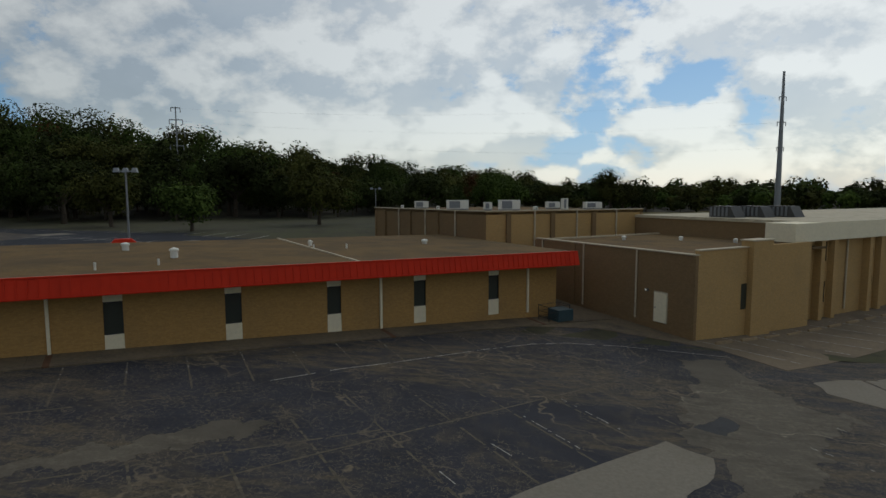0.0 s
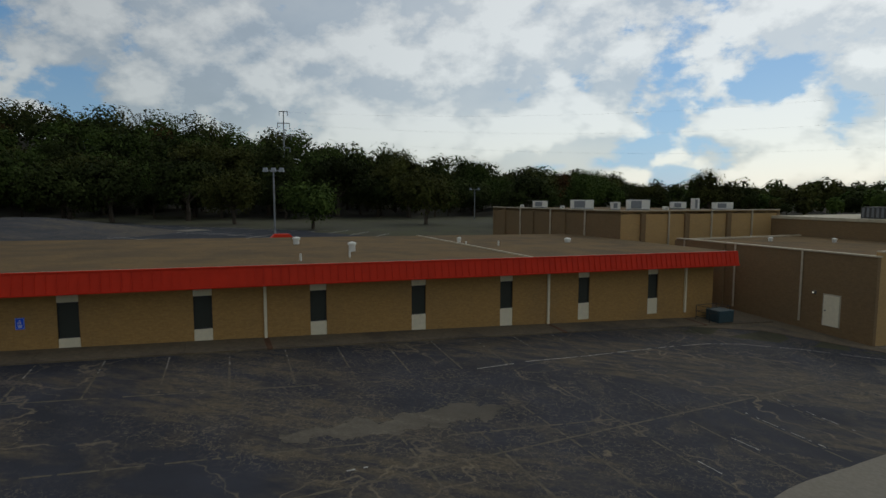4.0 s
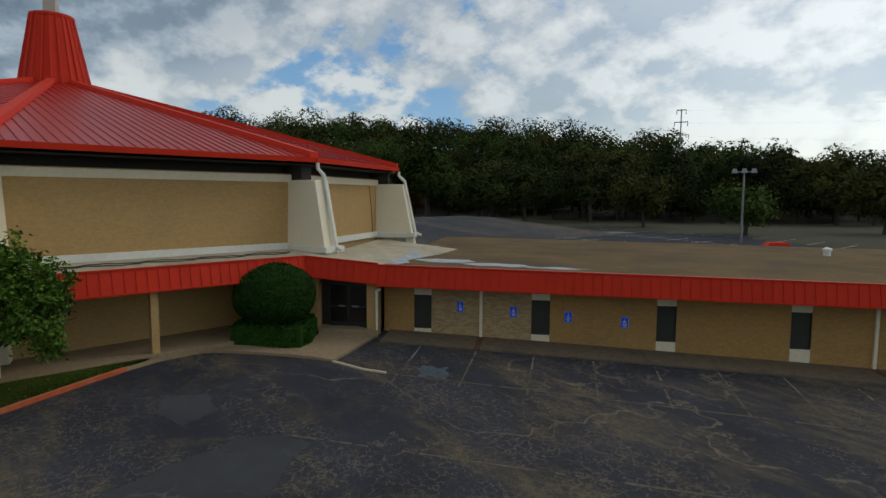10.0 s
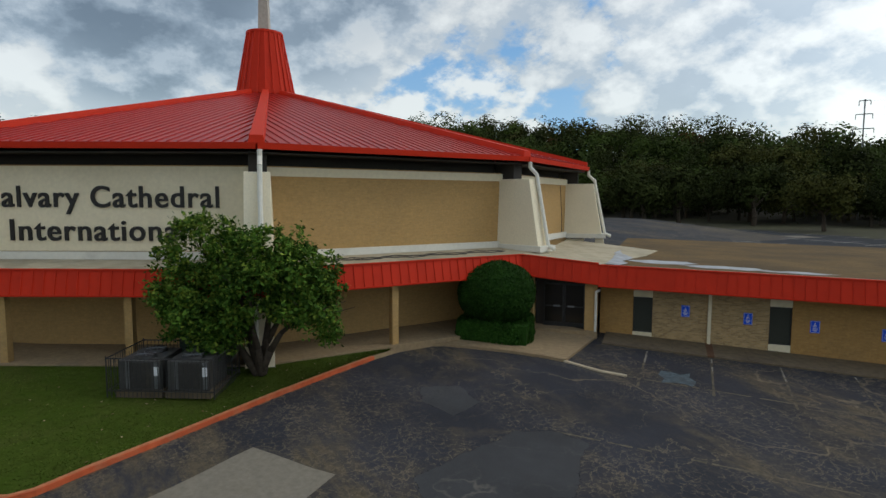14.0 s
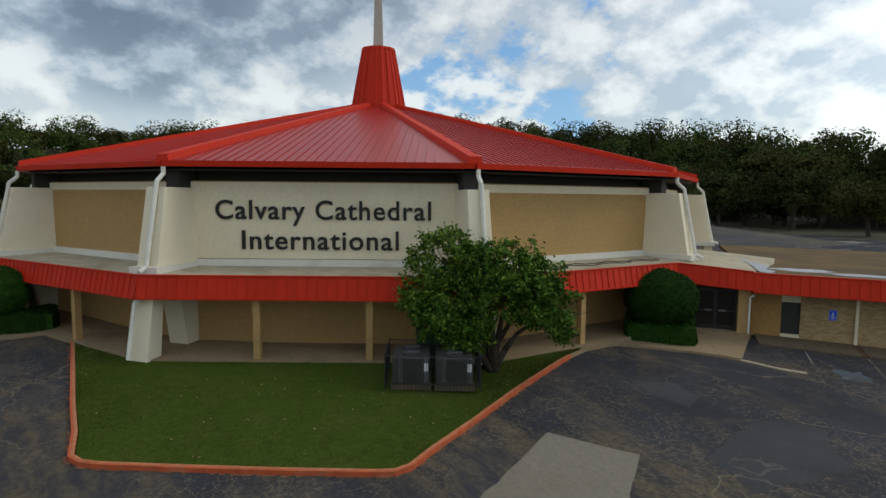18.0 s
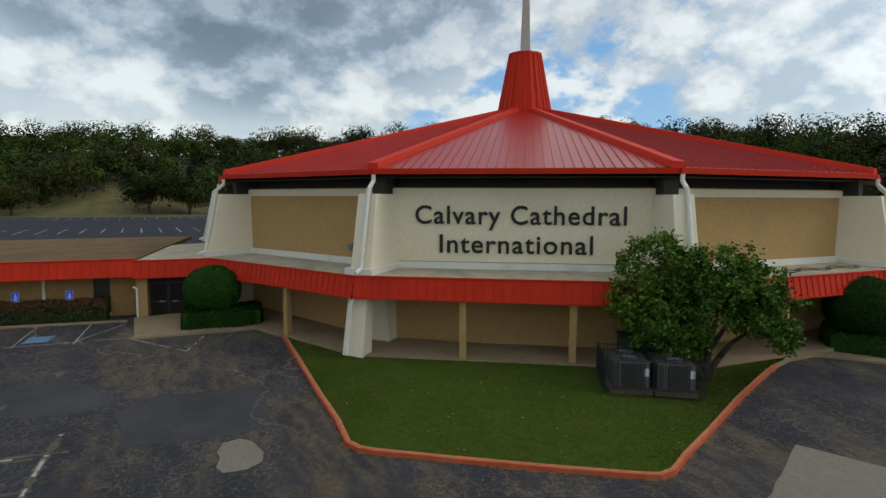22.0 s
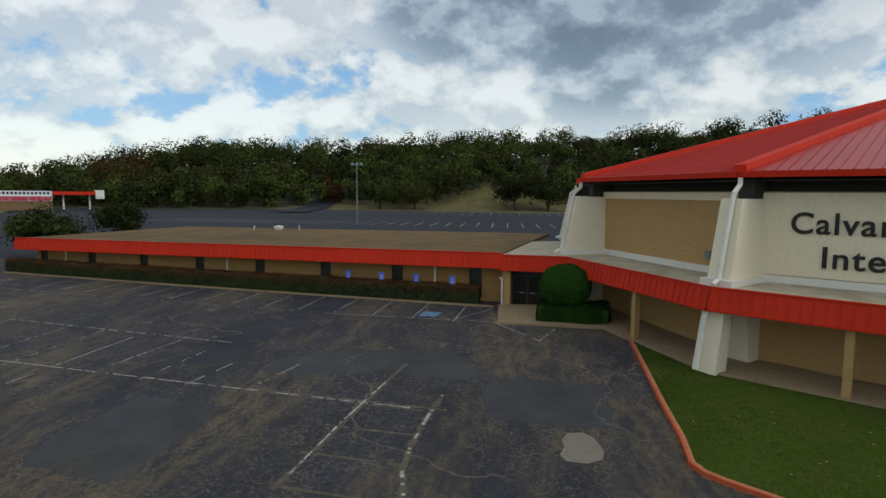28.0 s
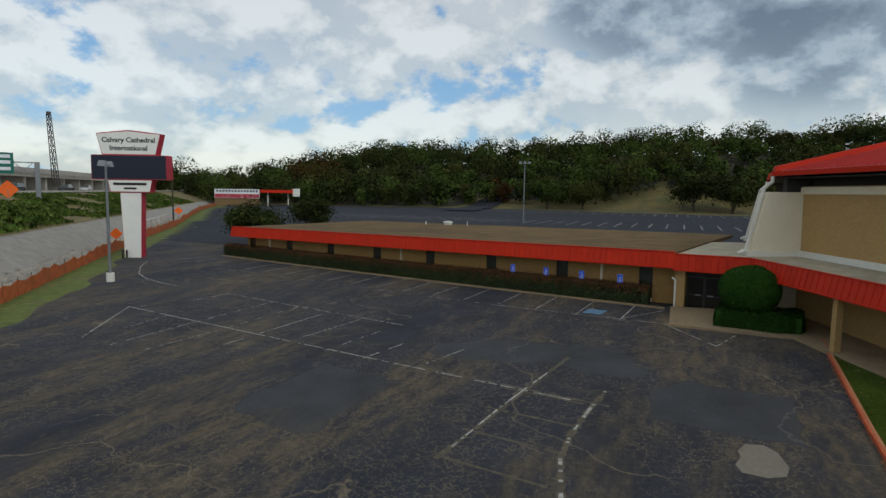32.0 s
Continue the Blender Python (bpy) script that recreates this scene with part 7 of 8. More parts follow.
ORANGE = material("orange_mesh", (0.42, 0.10, 0.025), 0.8, grain=0.3, scale=2.0, stain=0.6, stain_scale=0.5, dirt=(0.2, 0.09, 0.04))
ORANGE_SIGN = material("orange_sign", (0.85, 0.14, 0.01), 0.5, grain=0.03, stain=0.0)
ORANGE_SIGN.node_tree.nodes["Principled BSDF"].inputs["Roughness"].default_value = 0.35
fence = thing("safety_fence", (*BANK[0], 0.0), "sagging orange plastic safety fence along the verge", "fence")
rr = random.Random(3)
last = None
for i in range(74):
    q = BANK[0] + BANK[1] * (-14 + 2.4 * i)
    z = land_z(q.x, q.y)
    top = 1.25 + rr.uniform(-0.25, 0.12)
    bm = bmesh.new()
    tube(bm, (q.x, q.y, z - 0.1), (q.x, q.y, z + 1.35), 0.025, sides=5)
    part("stake", bm, BARK, fence)
    if last:
        a, za, ta = last
        bm = bmesh.new()
        nx = Vector((BANK[2].x, BANK[2].y, 0)) * 0.015
        mid = (a + q) / 2
        sag = rr.uniform(0.05, 0.3)
        f0p = [Vector((a.x, a.y, za + 0.06)), Vector((mid.x, mid.y, (za + z) / 2 + 0.03)), Vector((q.x, q.y, z + 0.06)), Vector((q.x, q.y, z + top)), Vector((mid.x, mid.y, (za + z) / 2 + (ta + top) / 2 - sag)), Vector((a.x, a.y, za + ta))]
        loft(bm, [v - nx for v in f0p], [v + nx for v in f0p])
        part("mesh_panel", bm, ORANGE, fence)
    last = (q, z, top)

# ---- pylon sign ----
def pylon_sign():
    c = Vector((-61.45, -76.1))
    face_az = 29.0
    fr = Frame(c, face_az + 90, face_az)
    z = 0.2
    p = thing("pylon_sign", (c.x, c.y, z), "tall white roadside pylon sign with red edges and dark display", "sign")
    PINK = material("sign_red_edge", (0.42, 0.03, 0.05), 0.5, stain=0.1)
    WHITE_S = material("sign_face", (0.80, 0.79, 0.74), 0.45, grain=0.03, stain=0.12, stain_scale=0.4)
    NAVY = material("display_dark", (0.010, 0.012, 0.028), 0.4, grain=0.1, scale=4, stain=0.0)

    def slab(name, w0, w1, z0, z1, o0, o1, mat, label="", parent=p, peak=0.0):
        bm = bmesh.new()
        w0, w1 = w0 * 1.06, w1 * 1.06
        pts = [(-w0 / 2, z0), (w0 / 2, z0), (w1 / 2, z1)] + ([(0, z1 + peak)] if peak else []) + [(-w1 / 2, z1)]
        loft(bm, [fr.at(s, o0, h) for s, h in pts], [fr.at(s, o1, h) for s, h in pts])
        return part(name, bm, mat, parent, label)

    col = slab("column", 1.55, 2.0, z - 0.3, 7.0, -0.9, 0.1, PINK, "white tapered column with red sides")
    slab("column_face", 1.5, 1.95, z + 0.05, 6.95, 0.1, 0.13, WHITE_S, "white face", col)
    low = slab("name_box", 3.7, 4.2, 7.0, 8.3, -0.9, 0.2, PINK, "red-edged box")
    lf = slab("name_face", 3.6, 4.1, 7.08, 8.22, 0.2, 0.23, WHITE_S, "white panel", low)
    disp = slab("display", 7.0, 7.0, 8.3, 10.75, -1.2, 0.3, PINK, "red-edged display box")
    slab("display_face", 6.9, 6.9, 8.36, 10.69, 0.3, 0.33, NAVY, "dark unlit display", disp)
    topb = slab("top_box", 5.0, 6.0, 10.75, 12.9, -0.9, 0.2, PINK, "red-edged top box", p, 0.35)
    tf = slab("top_face", 4.9, 5.85, 10.83, 12.82, 0.2, 0.23, WHITE_S, "white panel", topb, 0.3)
    lettering("Calvary Cathedral", LETTER, tf, lambda x, h, d: fr.at(2.6 - 5.2 + x, 0.23 + d, 12.02 + h), 0.5, 5.2, 0.02, per_letter=True, bold=0.022)
    lettering("International", LETTER, tf, lambda x, h, d: fr.at(-1.85 + x, 0.23 + d, 11.22 + h), 0.5, 3.7, 0.02, per_letter=True, bold=0.022)
    for w, h0, h1 in ((3.3, 7.72, 7.98), (1.25, 7.3, 7.5)):
        bm = bmesh.new()
        block(bm, fr, -w / 2, w / 2, 0.23, 0.25, h0, h1)
        part("text_bar", bm, LETTER, lf)
    for s in (-0.35, -0.75):
        bo = thing("bollard", (*fr.at(s - 1.0, 0.9, 0).xy, z), "short dark bollard by the sign", "bollard", "sign bollards")
        bm = bmesh.new()
        q = fr.at(s, 0.7, 0)
        zz = land_z(q.x, q.y)
        tube(bm, (q.x, q.y, zz - 0.1), (q.x, q.y, zz + 0.9), 0.09)
        part("post", bm, BLACK, bo)


pylon_sign()


# ---- lamp posts, pylons, wires ----
def lamp_post(x, y, base_z, top_z, heads, foot, az=0.0):
    lp = thing("lamp_post", (x, y, base_z), "tall grey lot lamp post with floodlight heads", "street lamp", "lot lamps")
    bm = bmesh.new()
    tube(bm, (x, y, base_z - 0.2), (x, y, top_z - 0.3), 0.12, 0.08, 10)
    part("pole", bm, STEEL, lp)
    if foot:
        bm = bmesh.new()
        tube(bm, (x, y, base_z - 0.3), (x, y, base_z + 0.75), 0.3, 0.3, 14)
        part("footing", bm, WHITE, lp, "white concrete footing")
    fr = Frame((x, y), az, az - 90)
    bm = bmesh.new()
    block(bm, fr, -0.9, 0.9, -0.05, 0.05, top_z - 0.35, top_z - 0.25)
    part("crossarm", bm, STEEL, lp)
    for i in range(heads):
        s = -0.8 + 1.6 * i / max(1, heads - 1)
        bm = bmesh.new()
        loft(bm, [fr.at(s + a, b, top_z - 0.42) for a, b in ((-0.26, -0.3), (0.26, -0.3), (0.26, 0.3), (-0.26, 0.3))], [fr.at(s + a, b, top_z) for a, b in ((-0.16, -0.2), (0.16, -0.2), (0.16, 0.2), (-0.16, 0.2))])
        part("lamp_head", bm, STEEL, lp)


lamp_post(-51.3, -64.8, 0.05, 9.5, 2, True, 40)
lamp_post(-34.9, 53.4, land_z(-34.9, 53.4), 9.6, 3, False, 20)
lamp_post(-22.4 - 108 * math.cos(radians(18.2)), -21.6 - 108 * math.sin(radians(18.2)), 2.0, 13.3, 3, False, 100)
lamp_post(-13.8 + 118 * math.cos(radians(95.8)), -3.3 + 118 * math.sin(radians(95.8)), 1.5, 8.3, 2, False, 10)


def steel_pylon(x, y, base_z, top_z, arms, r0, r1):
    sp = thing("transmission_pole", (x, y, base_z), "tall grey steel transmission pole with crossarms", "utility pole", "transmission poles")
    bm = bmesh.new()
    tube(bm, (x, y, base_z - 1), (x, y, top_z), r0, r1, 12)
    part("pole", bm, STEEL, sp)
    fr = Frame((x, y), 20, -70)
    for h, w in arms:
        bm = bmesh.new()
        tube(bm, fr.at(-w, 0, h), fr.at(w, 0, h), 0.1, sides=6)
        arm = part("crossarm", bm, STEEL, sp)
        for s in (-w, w):
            bm = bmesh.new()
            tube(bm, fr.at(s, 0, h), fr.at(s, 0, h - 0.9), 0.08, sides=6)
            part("insulator", bm, STEEL, arm)


steel_pylon(-69.4, 117.5, land_z(-69.4, 117.5), 25.3, ((25.1, 0.9), (22.6, 1.3), (19.9, 1.6), (17.2, 1.3)), 0.18, 0.12)
PX, PY = 2.3 + 150 * math.cos(radians(67.45)), 2.3 + 150 * math.sin(radians(67.45))
PTOP = 7.2 + 150 * math.tan(radians(10.0))
steel_pylon(PX, PY, 3.0, PTOP, ((PTOP - 5.5, 0.9), (PTOP - 11, 1.1), (PTOP - 16.5, 0.9)), 0.7, 0.25)
for x, y, h in ((-262, 55, 34.5), (-120, 175, 23)):
    up = thing("utility_pole", (x, y, land_z(x, y)), "wooden utility pole above the trees", "utility pole", "utility poles")
    bm = bmesh.new()
    tube(bm, (x, y, land_z(x, y)), (x, y, h), 0.2, 0.14, 8)
    part("pole", bm, BARK, up)
    bm = bmesh.new()
    tube(bm, (x - 0.8, y - 1.2, h - 0.8), (x + 0.8, y + 1.2, h - 0.8), 0.1, sides=6)
    part("crossarm", bm, BARK, up)
for j, (h, off) in enumerate(((24.9, 0.9), (22.3, 1.3), (19.6, 1.6))):
    a, b = Vector((-69.4 + off, 117.5, h)), Vector((PX, PY, PTOP - 5.5 - 5.5 * j))
    cable("power_line", [a.lerp(b, i / 24) - Vector((0, 0, 2.5 * 4 * (i / 24) * (1 - i / 24))) for i in range(25)], 0.007, STEEL, "thin power line between steel poles")

# roadside sign on a pole far off
sp = thing("roadside_sign", (PX + 8, PY + 6, 2), "small square yellow and red sign on a tall pole", "sign")
bm = bmesh.new()
SX, SY = 2.3 + 210 * math.cos(radians(65.3)), 2.3 + 210 * math.sin(radians(65.3))
tube(bm, (SX, SY, 0), (SX, SY, 8.0), 0.25, sides=8)
part("pole", bm, STEEL, sp)
sfr = Frame((SX, SY), 65.3 + 90, 65.3 + 180)
bm = bmesh.new()
block(bm, sfr, -1.2, 1.2, -0.2, 0.2, 4.6, 7.4)
part("box", bm, material("sign_yellow", (0.75, 0.50, 0.03), 0.5), sp, "yellow sign box")
bm = bmesh.new()
block(bm, sfr, -0.7, 0.7, 0.2, 0.26, 5.3, 6.7)
part("emblem", bm, material("sign_orange", (0.6, 0.10, 0.02), 0.5), sp, "plain orange-red emblem")


# ---- highway beyond the bank ----
def bank_frame():
    return Frame(BANK[0], math.degrees(math.atan2(BANK[1].y, BANK[1].x)), math.degrees(math.atan2(BANK[2].y, BANK[2].x)))


HW = bank_frame()
bridge = thing("overpass", HW.at(150, 48, 6.2), "long concrete overpass on piers", "bridge")
GREY_CONC = material("bridge_concrete", (0.42, 0.39, 0.35), 0.9, grain=0.1, scale=1.0, stain=0.4, stain_scale=0.15)
wall_box(bridge, "deck", HW, 30, 440, 42, 54, 10.0, 11.3, GREY_CONC, "concrete deck")
wall_box(bridge, "parapet", HW, 30, 440, 41.7, 42.0, 10.9, 12.3, GREY_CONC)
for i in range(26):
    wall_box(bridge, "pier", HW, 40 + 15 * i, 41.5 + 15 * i, 43, 53, 5.5, 10.0, GREY_CONC, "concrete pier")
bar = thing("highway_barrier", HW.at(60, 24, 6.2), "low pale concrete highway barrier", "barrier")
for i in range(40):
    bm = bmesh.new()
    s = -60 + 8 * i
    loft(bm, [HW.at(a, o, 6.0) for a, o in ((s, 22.5), (s + 7.9, 22.5), (s + 7.9, 23.1), (s, 23.1))], [HW.at(a, o, 6.75) for a, o in ((s, 22.7), (s + 7.9, 22.7), (s + 7.9, 22.9), (s, 22.9))])
    part("segment", bm, GREY_CONC, bar)


def far_car(s, o, z, mat, label):
    c = thing("car", HW.at(s, o, z), label, "car", "highway traffic")
    bm = bmesh.new()
    loft(bm, [HW.at(s + a, o + b, z + 0.3) for a, b in ((0, -0.9), (4.6, -0.9), (4.6, 0.9), (0, 0.9))], [HW.at(s + a, o + b, z + 0.95) for a, b in ((0.05, -0.85), (4.55, -0.85), (4.55, 0.85), (0.05, 0.85))])
    part("body", bm, mat, c, bevel=0.06)
    bm = bmesh.new()
    loft(bm, [HW.at(s + a, o + b, z + 0.95) for a, b in ((0.9, -0.8), (4.0, -0.8), (4.0, 0.8), (0.9, 0.8))], [HW.at(s + a, o + b, z + 1.6) for a, b in ((1.5, -0.65), (3.6, -0.65), (3.6, 0.65), (1.5, 0.65))])
    part("cabin", bm, GLASS, c)
    for a in (0.9, 3.7):
        for b in (-0.85, 0.85):
            bm = bmesh.new()
            tube(bm, HW.at(s + a, o + b - 0.1, z + 0.33), HW.at(s + a, o + b + 0.1, z + 0.33), 0.33, sides=12)
            part("wheel", bm, BLACK, c)


far_car(72, 25.2, 6.45, material("dark_car_paint", (0.02, 0.022, 0.025), 0.3), "dark car on the highway")
far_car(98, 25.0, 6.45, material("dark_car_paint_b", (0.03, 0.03, 0.035), 0.3), "dark car on the highway")
far_car(128, 29, 6.45, material("pale_car_paint", (0.5, 0.5, 0.5), 0.3), "pale car on the highway")


def at_view(px_az, dist, z):
    a = radians(px_az)
    return Vector((-22.4 + dist * math.cos(a), -21.6 + dist * math.sin(a), z))


# crane: open lattice mast
cr = at_view(-120.2, 175, 7.5)
crane = thing("lattice_crane", cr, "dark lattice crane mast behind the highway", "crane")
DARK_STEEL = material("crane_steel", (0.06, 0.055, 0.055), 0.6, metal=0.3)
def mast(t, i):
    w = 0.55 * (1 - 0.35 * t)
    dx, dy = ((-w, -w), (w, -w), (w, w), (-w, w))[i]
    return cr + Vector((dx + 1.0 * t, dy, 17.5 * t))
for i in range(4):
    bm = bmesh.new()
    tube(bm, mast(0, i), mast(1, i), 0.11, 0.09, 6)
    part("chord", bm, DARK_STEEL, crane)
    for k in range(11):
        bm = bmesh.new()
        a, b = (i, (i + 1) % 4) if k % 2 else ((i + 1) % 4, i)
        tube(bm, mast(k / 11, a), mast((k + 1) / 11, b), 0.06, sides=5)
        part("brace", bm, DARK_STEEL, crane)
bm = bmesh.new()
tube(bm, cr + Vector((1.0, 0, 17.4)), cr + Vector((1.0, 0, 18.4)), 0.6, 0.5, 8)
part("head", bm, DARK_STEEL, crane)

# green overhead sign on its gantry
gp = at_view(-114.6, 112, 7)
gf = Frame(gp.xy, 153, 63)
gan = thing("sign_gantry", gp, "green highway sign on a steel truss gantry", "sign")
wall_box(gan, "upright", gf, 8.2, 8.9, -0.3, 0.3, 4, 11.3, STEEL)
for z in (9.9, 11.2):
    bm = bmesh.new()
    tube(bm, gf.at(-7.5, 0, z), gf.at(8.5, 0, z), 0.09, sides=6)
    part("truss_chord", bm, STEEL, gan)
for i in range(12):
    bm = bmesh.new()
    tube(bm, gf.at(-7.5 + 1.3 * i, 0, 9.9 if i % 2 else 11.2), gf.at(-6.2 + 1.3 * i, 0, 11.2 if i % 2 else 9.9), 0.05, sides=5)
    part("truss_brace", bm, STEEL, gan)
sgn = wall_box(gan, "sign_plate", gf, -2.6, 5.6, 0.2, 0.3, 9.4, 12.6, material("sign_green", (0.0, 0.12, 0.085), 0.45), "green sign plate")
for w, z in ((1.6, 11.8), (2.2, 10.9), (1.5, 9.9)):
    bm = bmesh.new()
    block(bm, gf, 5.2 - w, 5.2, 0.3, 0.32, z, z + 0.5)
    part("text_bar", bm, SIGN_WHITE, sgn)


def diamond_sign(p, size, h, n_az):
    d = thing("work_sign", p, "orange diamond road-work sign on a stand", "sign", "work signs")
    fr = Frame(p.xy, n_az + 90, n_az)
    bm = bmesh.new()
    pts = [(0, -size), (size, 0), (0, size), (-size, 0)]
    loft(bm, [fr.at(s, -0.03, p.z + h + z) for s, z in pts], [fr.at(s, 0.03, p.z + h + z) for s, z in pts])
    part("plate", bm, ORANGE_SIGN, d)
    bm = bmesh.new()
    tube(bm, p - Vector((0, 0, 0.2)), (p.x, p.y, p.z + h), 0.05, sides=6)
    part("stand", bm, STEEL, d)


q = HW.at(96, 2.4, 0)
diamond_sign(Vector((q.x, q.y, land_z(q.x, q.y))), 0.9, 1.7, 40)
q = HW.at(37, 1.6, 0)
diamond_sign(Vector((q.x, q.y, land_z(q.x, q.y))), 0.75, 1.4, 70)
q = at_view(-117.0, 82, 6.2)
diamond_sign(q, 1.05, 0.9, 62)
for i in range(7):
    q = HW.at(58 + 4.5 * i, 3.6, 0)
    z = land_z(q.x, q.y)
    wb = thing("material_stack", (q.x, q.y, z), "pale stacked concrete barriers beside the haul road", "stack", "material stacks")
    bm = bmesh.new()
    block(bm, HW, 58 + 4.5 * i, 60.8 + 4.5 * i, 2.9, 4.3, z - 0.1, z + 1.0)
    part("lower_block", bm, GREY_CONC, wb)
    bm = bmesh.new()
    block(bm, HW, 58.4 + 4.5 * i, 60.2 + 4.5 * i, 3.1, 4.1, z + 1.0, z + 1.6)
    part("upper_block", bm, GREY_CONC, wb)
r = np.random.default_rng(5)
rub = bmesh.new()
for i in range(420):
    s, o = r.uniform(8, 34), 2.5 + r.normal(0, 0.7)
    q = HW.at(s, o, 0)
    w = r.uniform(0.08, 0.28)
    m = Matrix.Translation((q.x, q.y, land_z(q.x, q.y) + 0.1)) @ Matrix.Rotation(r.uniform(0, 6), 4, "Z") @ Matrix.Diagonal((w, w * r.uniform(0.6, 1), w * 0.7, 1))
    bmesh.ops.create_icosphere(rub, subdivisions=1, radius=1.0, matrix=m)
solid("rubble", rub, SPOIL, "heap of grey rubble by the haul road", "rubble", kind="stuff")
for s, h in ((30.5, 9.0), (78, 8.5)):
    q = HW.at(s, 0.9, 0)
    z = land_z(q.x, q.y)
    wp = thing("utility_pole", (q.x, q.y, z), "bare wooden utility pole on the verge", "utility pole", "utility poles")
    bm = bmesh.new()
    tube(bm, (q.x, q.y, z - 0.2), (q.x, q.y, z + h), 0.17, 0.12, 8)
    part("pole", bm, BARK, wp)

# roadside station far along the lot: long banner wall, red canopy
st = at_view(-136.3, 205, 0)
st.z = land_z(st.x, st.y)
SF = Frame(st.xy, 133.7, 43.7)
stn = thing("roadside_station", st, "low station with a white and red banner and red canopy", "building")
wall_box(stn, "shop", SF, -14.2, 0.0, -9, -0.3, st.z - 0.3, 7.5, BRICK_SHADE_TONE, "low shop wall")
ban = wall_box(stn, "banner", SF, -14.2, 0.0, -0.3, 0.0, 4.6, 7.6, SIGN_WHITE, "long white banner")
for i in range(14):
    bm = bmesh.new()
    block(bm, SF, -13.6 + 0.95 * i, -13.0 + 0.95 * i, 0.0, 0.03, 6.6, 7.3)
    part("text_bar", bm, LETTER, ban)
wall_box(stn, "banner_stripe", SF, -14.1, -0.1, 0.0, 0.03, 4.7, 6.0, material("banner_red", (0.4, 0.03, 0.05), 0.6, stain=0.6, dirt=(0.6, 0.5, 0.5), stain_scale=0.8), "red printed stripe")
wall_box(stn, "canopy", SF, 0.1, 11.0, -6, 0.5, 6.5, 7.5, RED, "red flat canopy")
for s in (2.5, 9.2):
    wall_box(stn, "column", SF, s, s + 0.45, -2.5, -2.1, st.z - 0.3, 6.5, WHITE)
wall_box(stn, "white_box", SF, 10.9, 13.2, -4, 0.6, 5.3, 8.0, WHITE, "white box panel")

# ---- trees ----
LEAF_OLIVE = leafage("olive_leaf", (0.032, 0.036, 0.009), (0.070, 0.072, 0.018), 0.9, 0.06, 0.55, 0.14)
LEAF_RUSTY = leafage("autumn_leaf", (0.06, 0.030, 0.009), (0.11, 0.052, 0.017), 0.9, 0.06, 0.5, 0.14)
LEAF_GREEN = leafage("elm_leaf", (0.026, 0.042, 0.009), (0.060, 0.086, 0.018), 0.9, 0.06, 0.55, 0.14)


def make_tree(seed, height, spread, leaves, size, mats, bare=0.0):
    """Meshes of one tree at the origin: trunk with limbs, and a crown of leaf sprays in uneven heads. One crown for each material."""
    rr = random.Random(seed)
    r = np.random.default_rng(seed)
    bm = bmesh.new()
    th = height * rr.uniform(0.24, 0.34)
    r0 = 0.028 * height + 0.05
    top = Vector((rr.uniform(-0.4, 0.4), rr.uniform(-0.4, 0.4), th))
    limb(bm, [Vector((0, 0, -0.6)), Vector((rr.uniform(-0.2, 0.2), rr.uniform(-0.2, 0.2), th * 0.5)), top], [r0 * 1.25, r0, r0 * 0.8])
    heads = []
    for i in range(11):
        a = 2 * math.pi * (i / 11) + rr.uniform(-0.35, 0.35)
        d = spread * rr.uniform(0.15, 0.78)
        end = Vector((d * math.cos(a), d * math.sin(a), th + (height - th) * rr.uniform(0.18, 0.86) * (1.0 - 0.35 * d / spread)))
        mid = top.lerp(end, 0.5) + Vector((0, 0, 0.08 * height * rr.uniform(-0.3, 1)))
        limb(bm, [top, mid, end], [r0 * 0.5, r0 * 0.3, r0 * 0.1], 5)
        heads.append((end, rr.uniform(0.24, 0.38) * spread + 0.11 * height))
    finish(bm)
    tm = bpy.data.meshes.new("trunk")
    bm.to_mesh(tm)
    bm.free()
    tm.materials.append(BARK)
    P, N = [], []
    for c, w in heads:
        n = int(leaves / len(heads) * rr.uniform(0.7, 1.3))
        k = 34
        tw = sphere_dirs(k, r) * r.uniform(0.35, 0.96, (k, 1)) * np.array((w, w, w * 0.74))
        idx = r.integers(0, k, n)
        P.append(np.array(c) + tw[idx] + r.normal(0, 0.19 * w, (n, 3)))
        N.append(tw[idx] / (np.linalg.norm(tw[idx], axis=1)[:, None]) + np.array((0, 0, 0.5)))
    P, N = np.concatenate(P), np.concatenate(N)
    big = r.random(len(P)) < 0.12
    mid = np.array((0, 0, height * 0.6))
    P[big] = mid + (P[big] - mid) * 0.72
    sizes = np.where(big, 2.3, 1.0)
    base = leaf_mesh("crown", P, N, size * sizes, mats[0], seed)
    crowns = [base]
    for m in mats[1:]:
        c2 = base.copy()
        c2.materials[0] = m
        crowns.append(c2)
    return tm, crowns


OAKS = [make_tree(200 + i, h, sp, 4600, 0.235, [LEAF_DARK, LEAF_OLIVE, LEAF_GREEN, LEAF_RUSTY]) for i, (h, sp) in enumerate(((10.0, 6.2), (11.5, 6.0), (8.5, 6.4), (12.5, 5.6), (9.5, 5.4)))]
SHRUBS = [make_tree(230 + i, 4.8, 4.2, 5200, 0.17, [LEAF_DARK]) for i in range(2)]


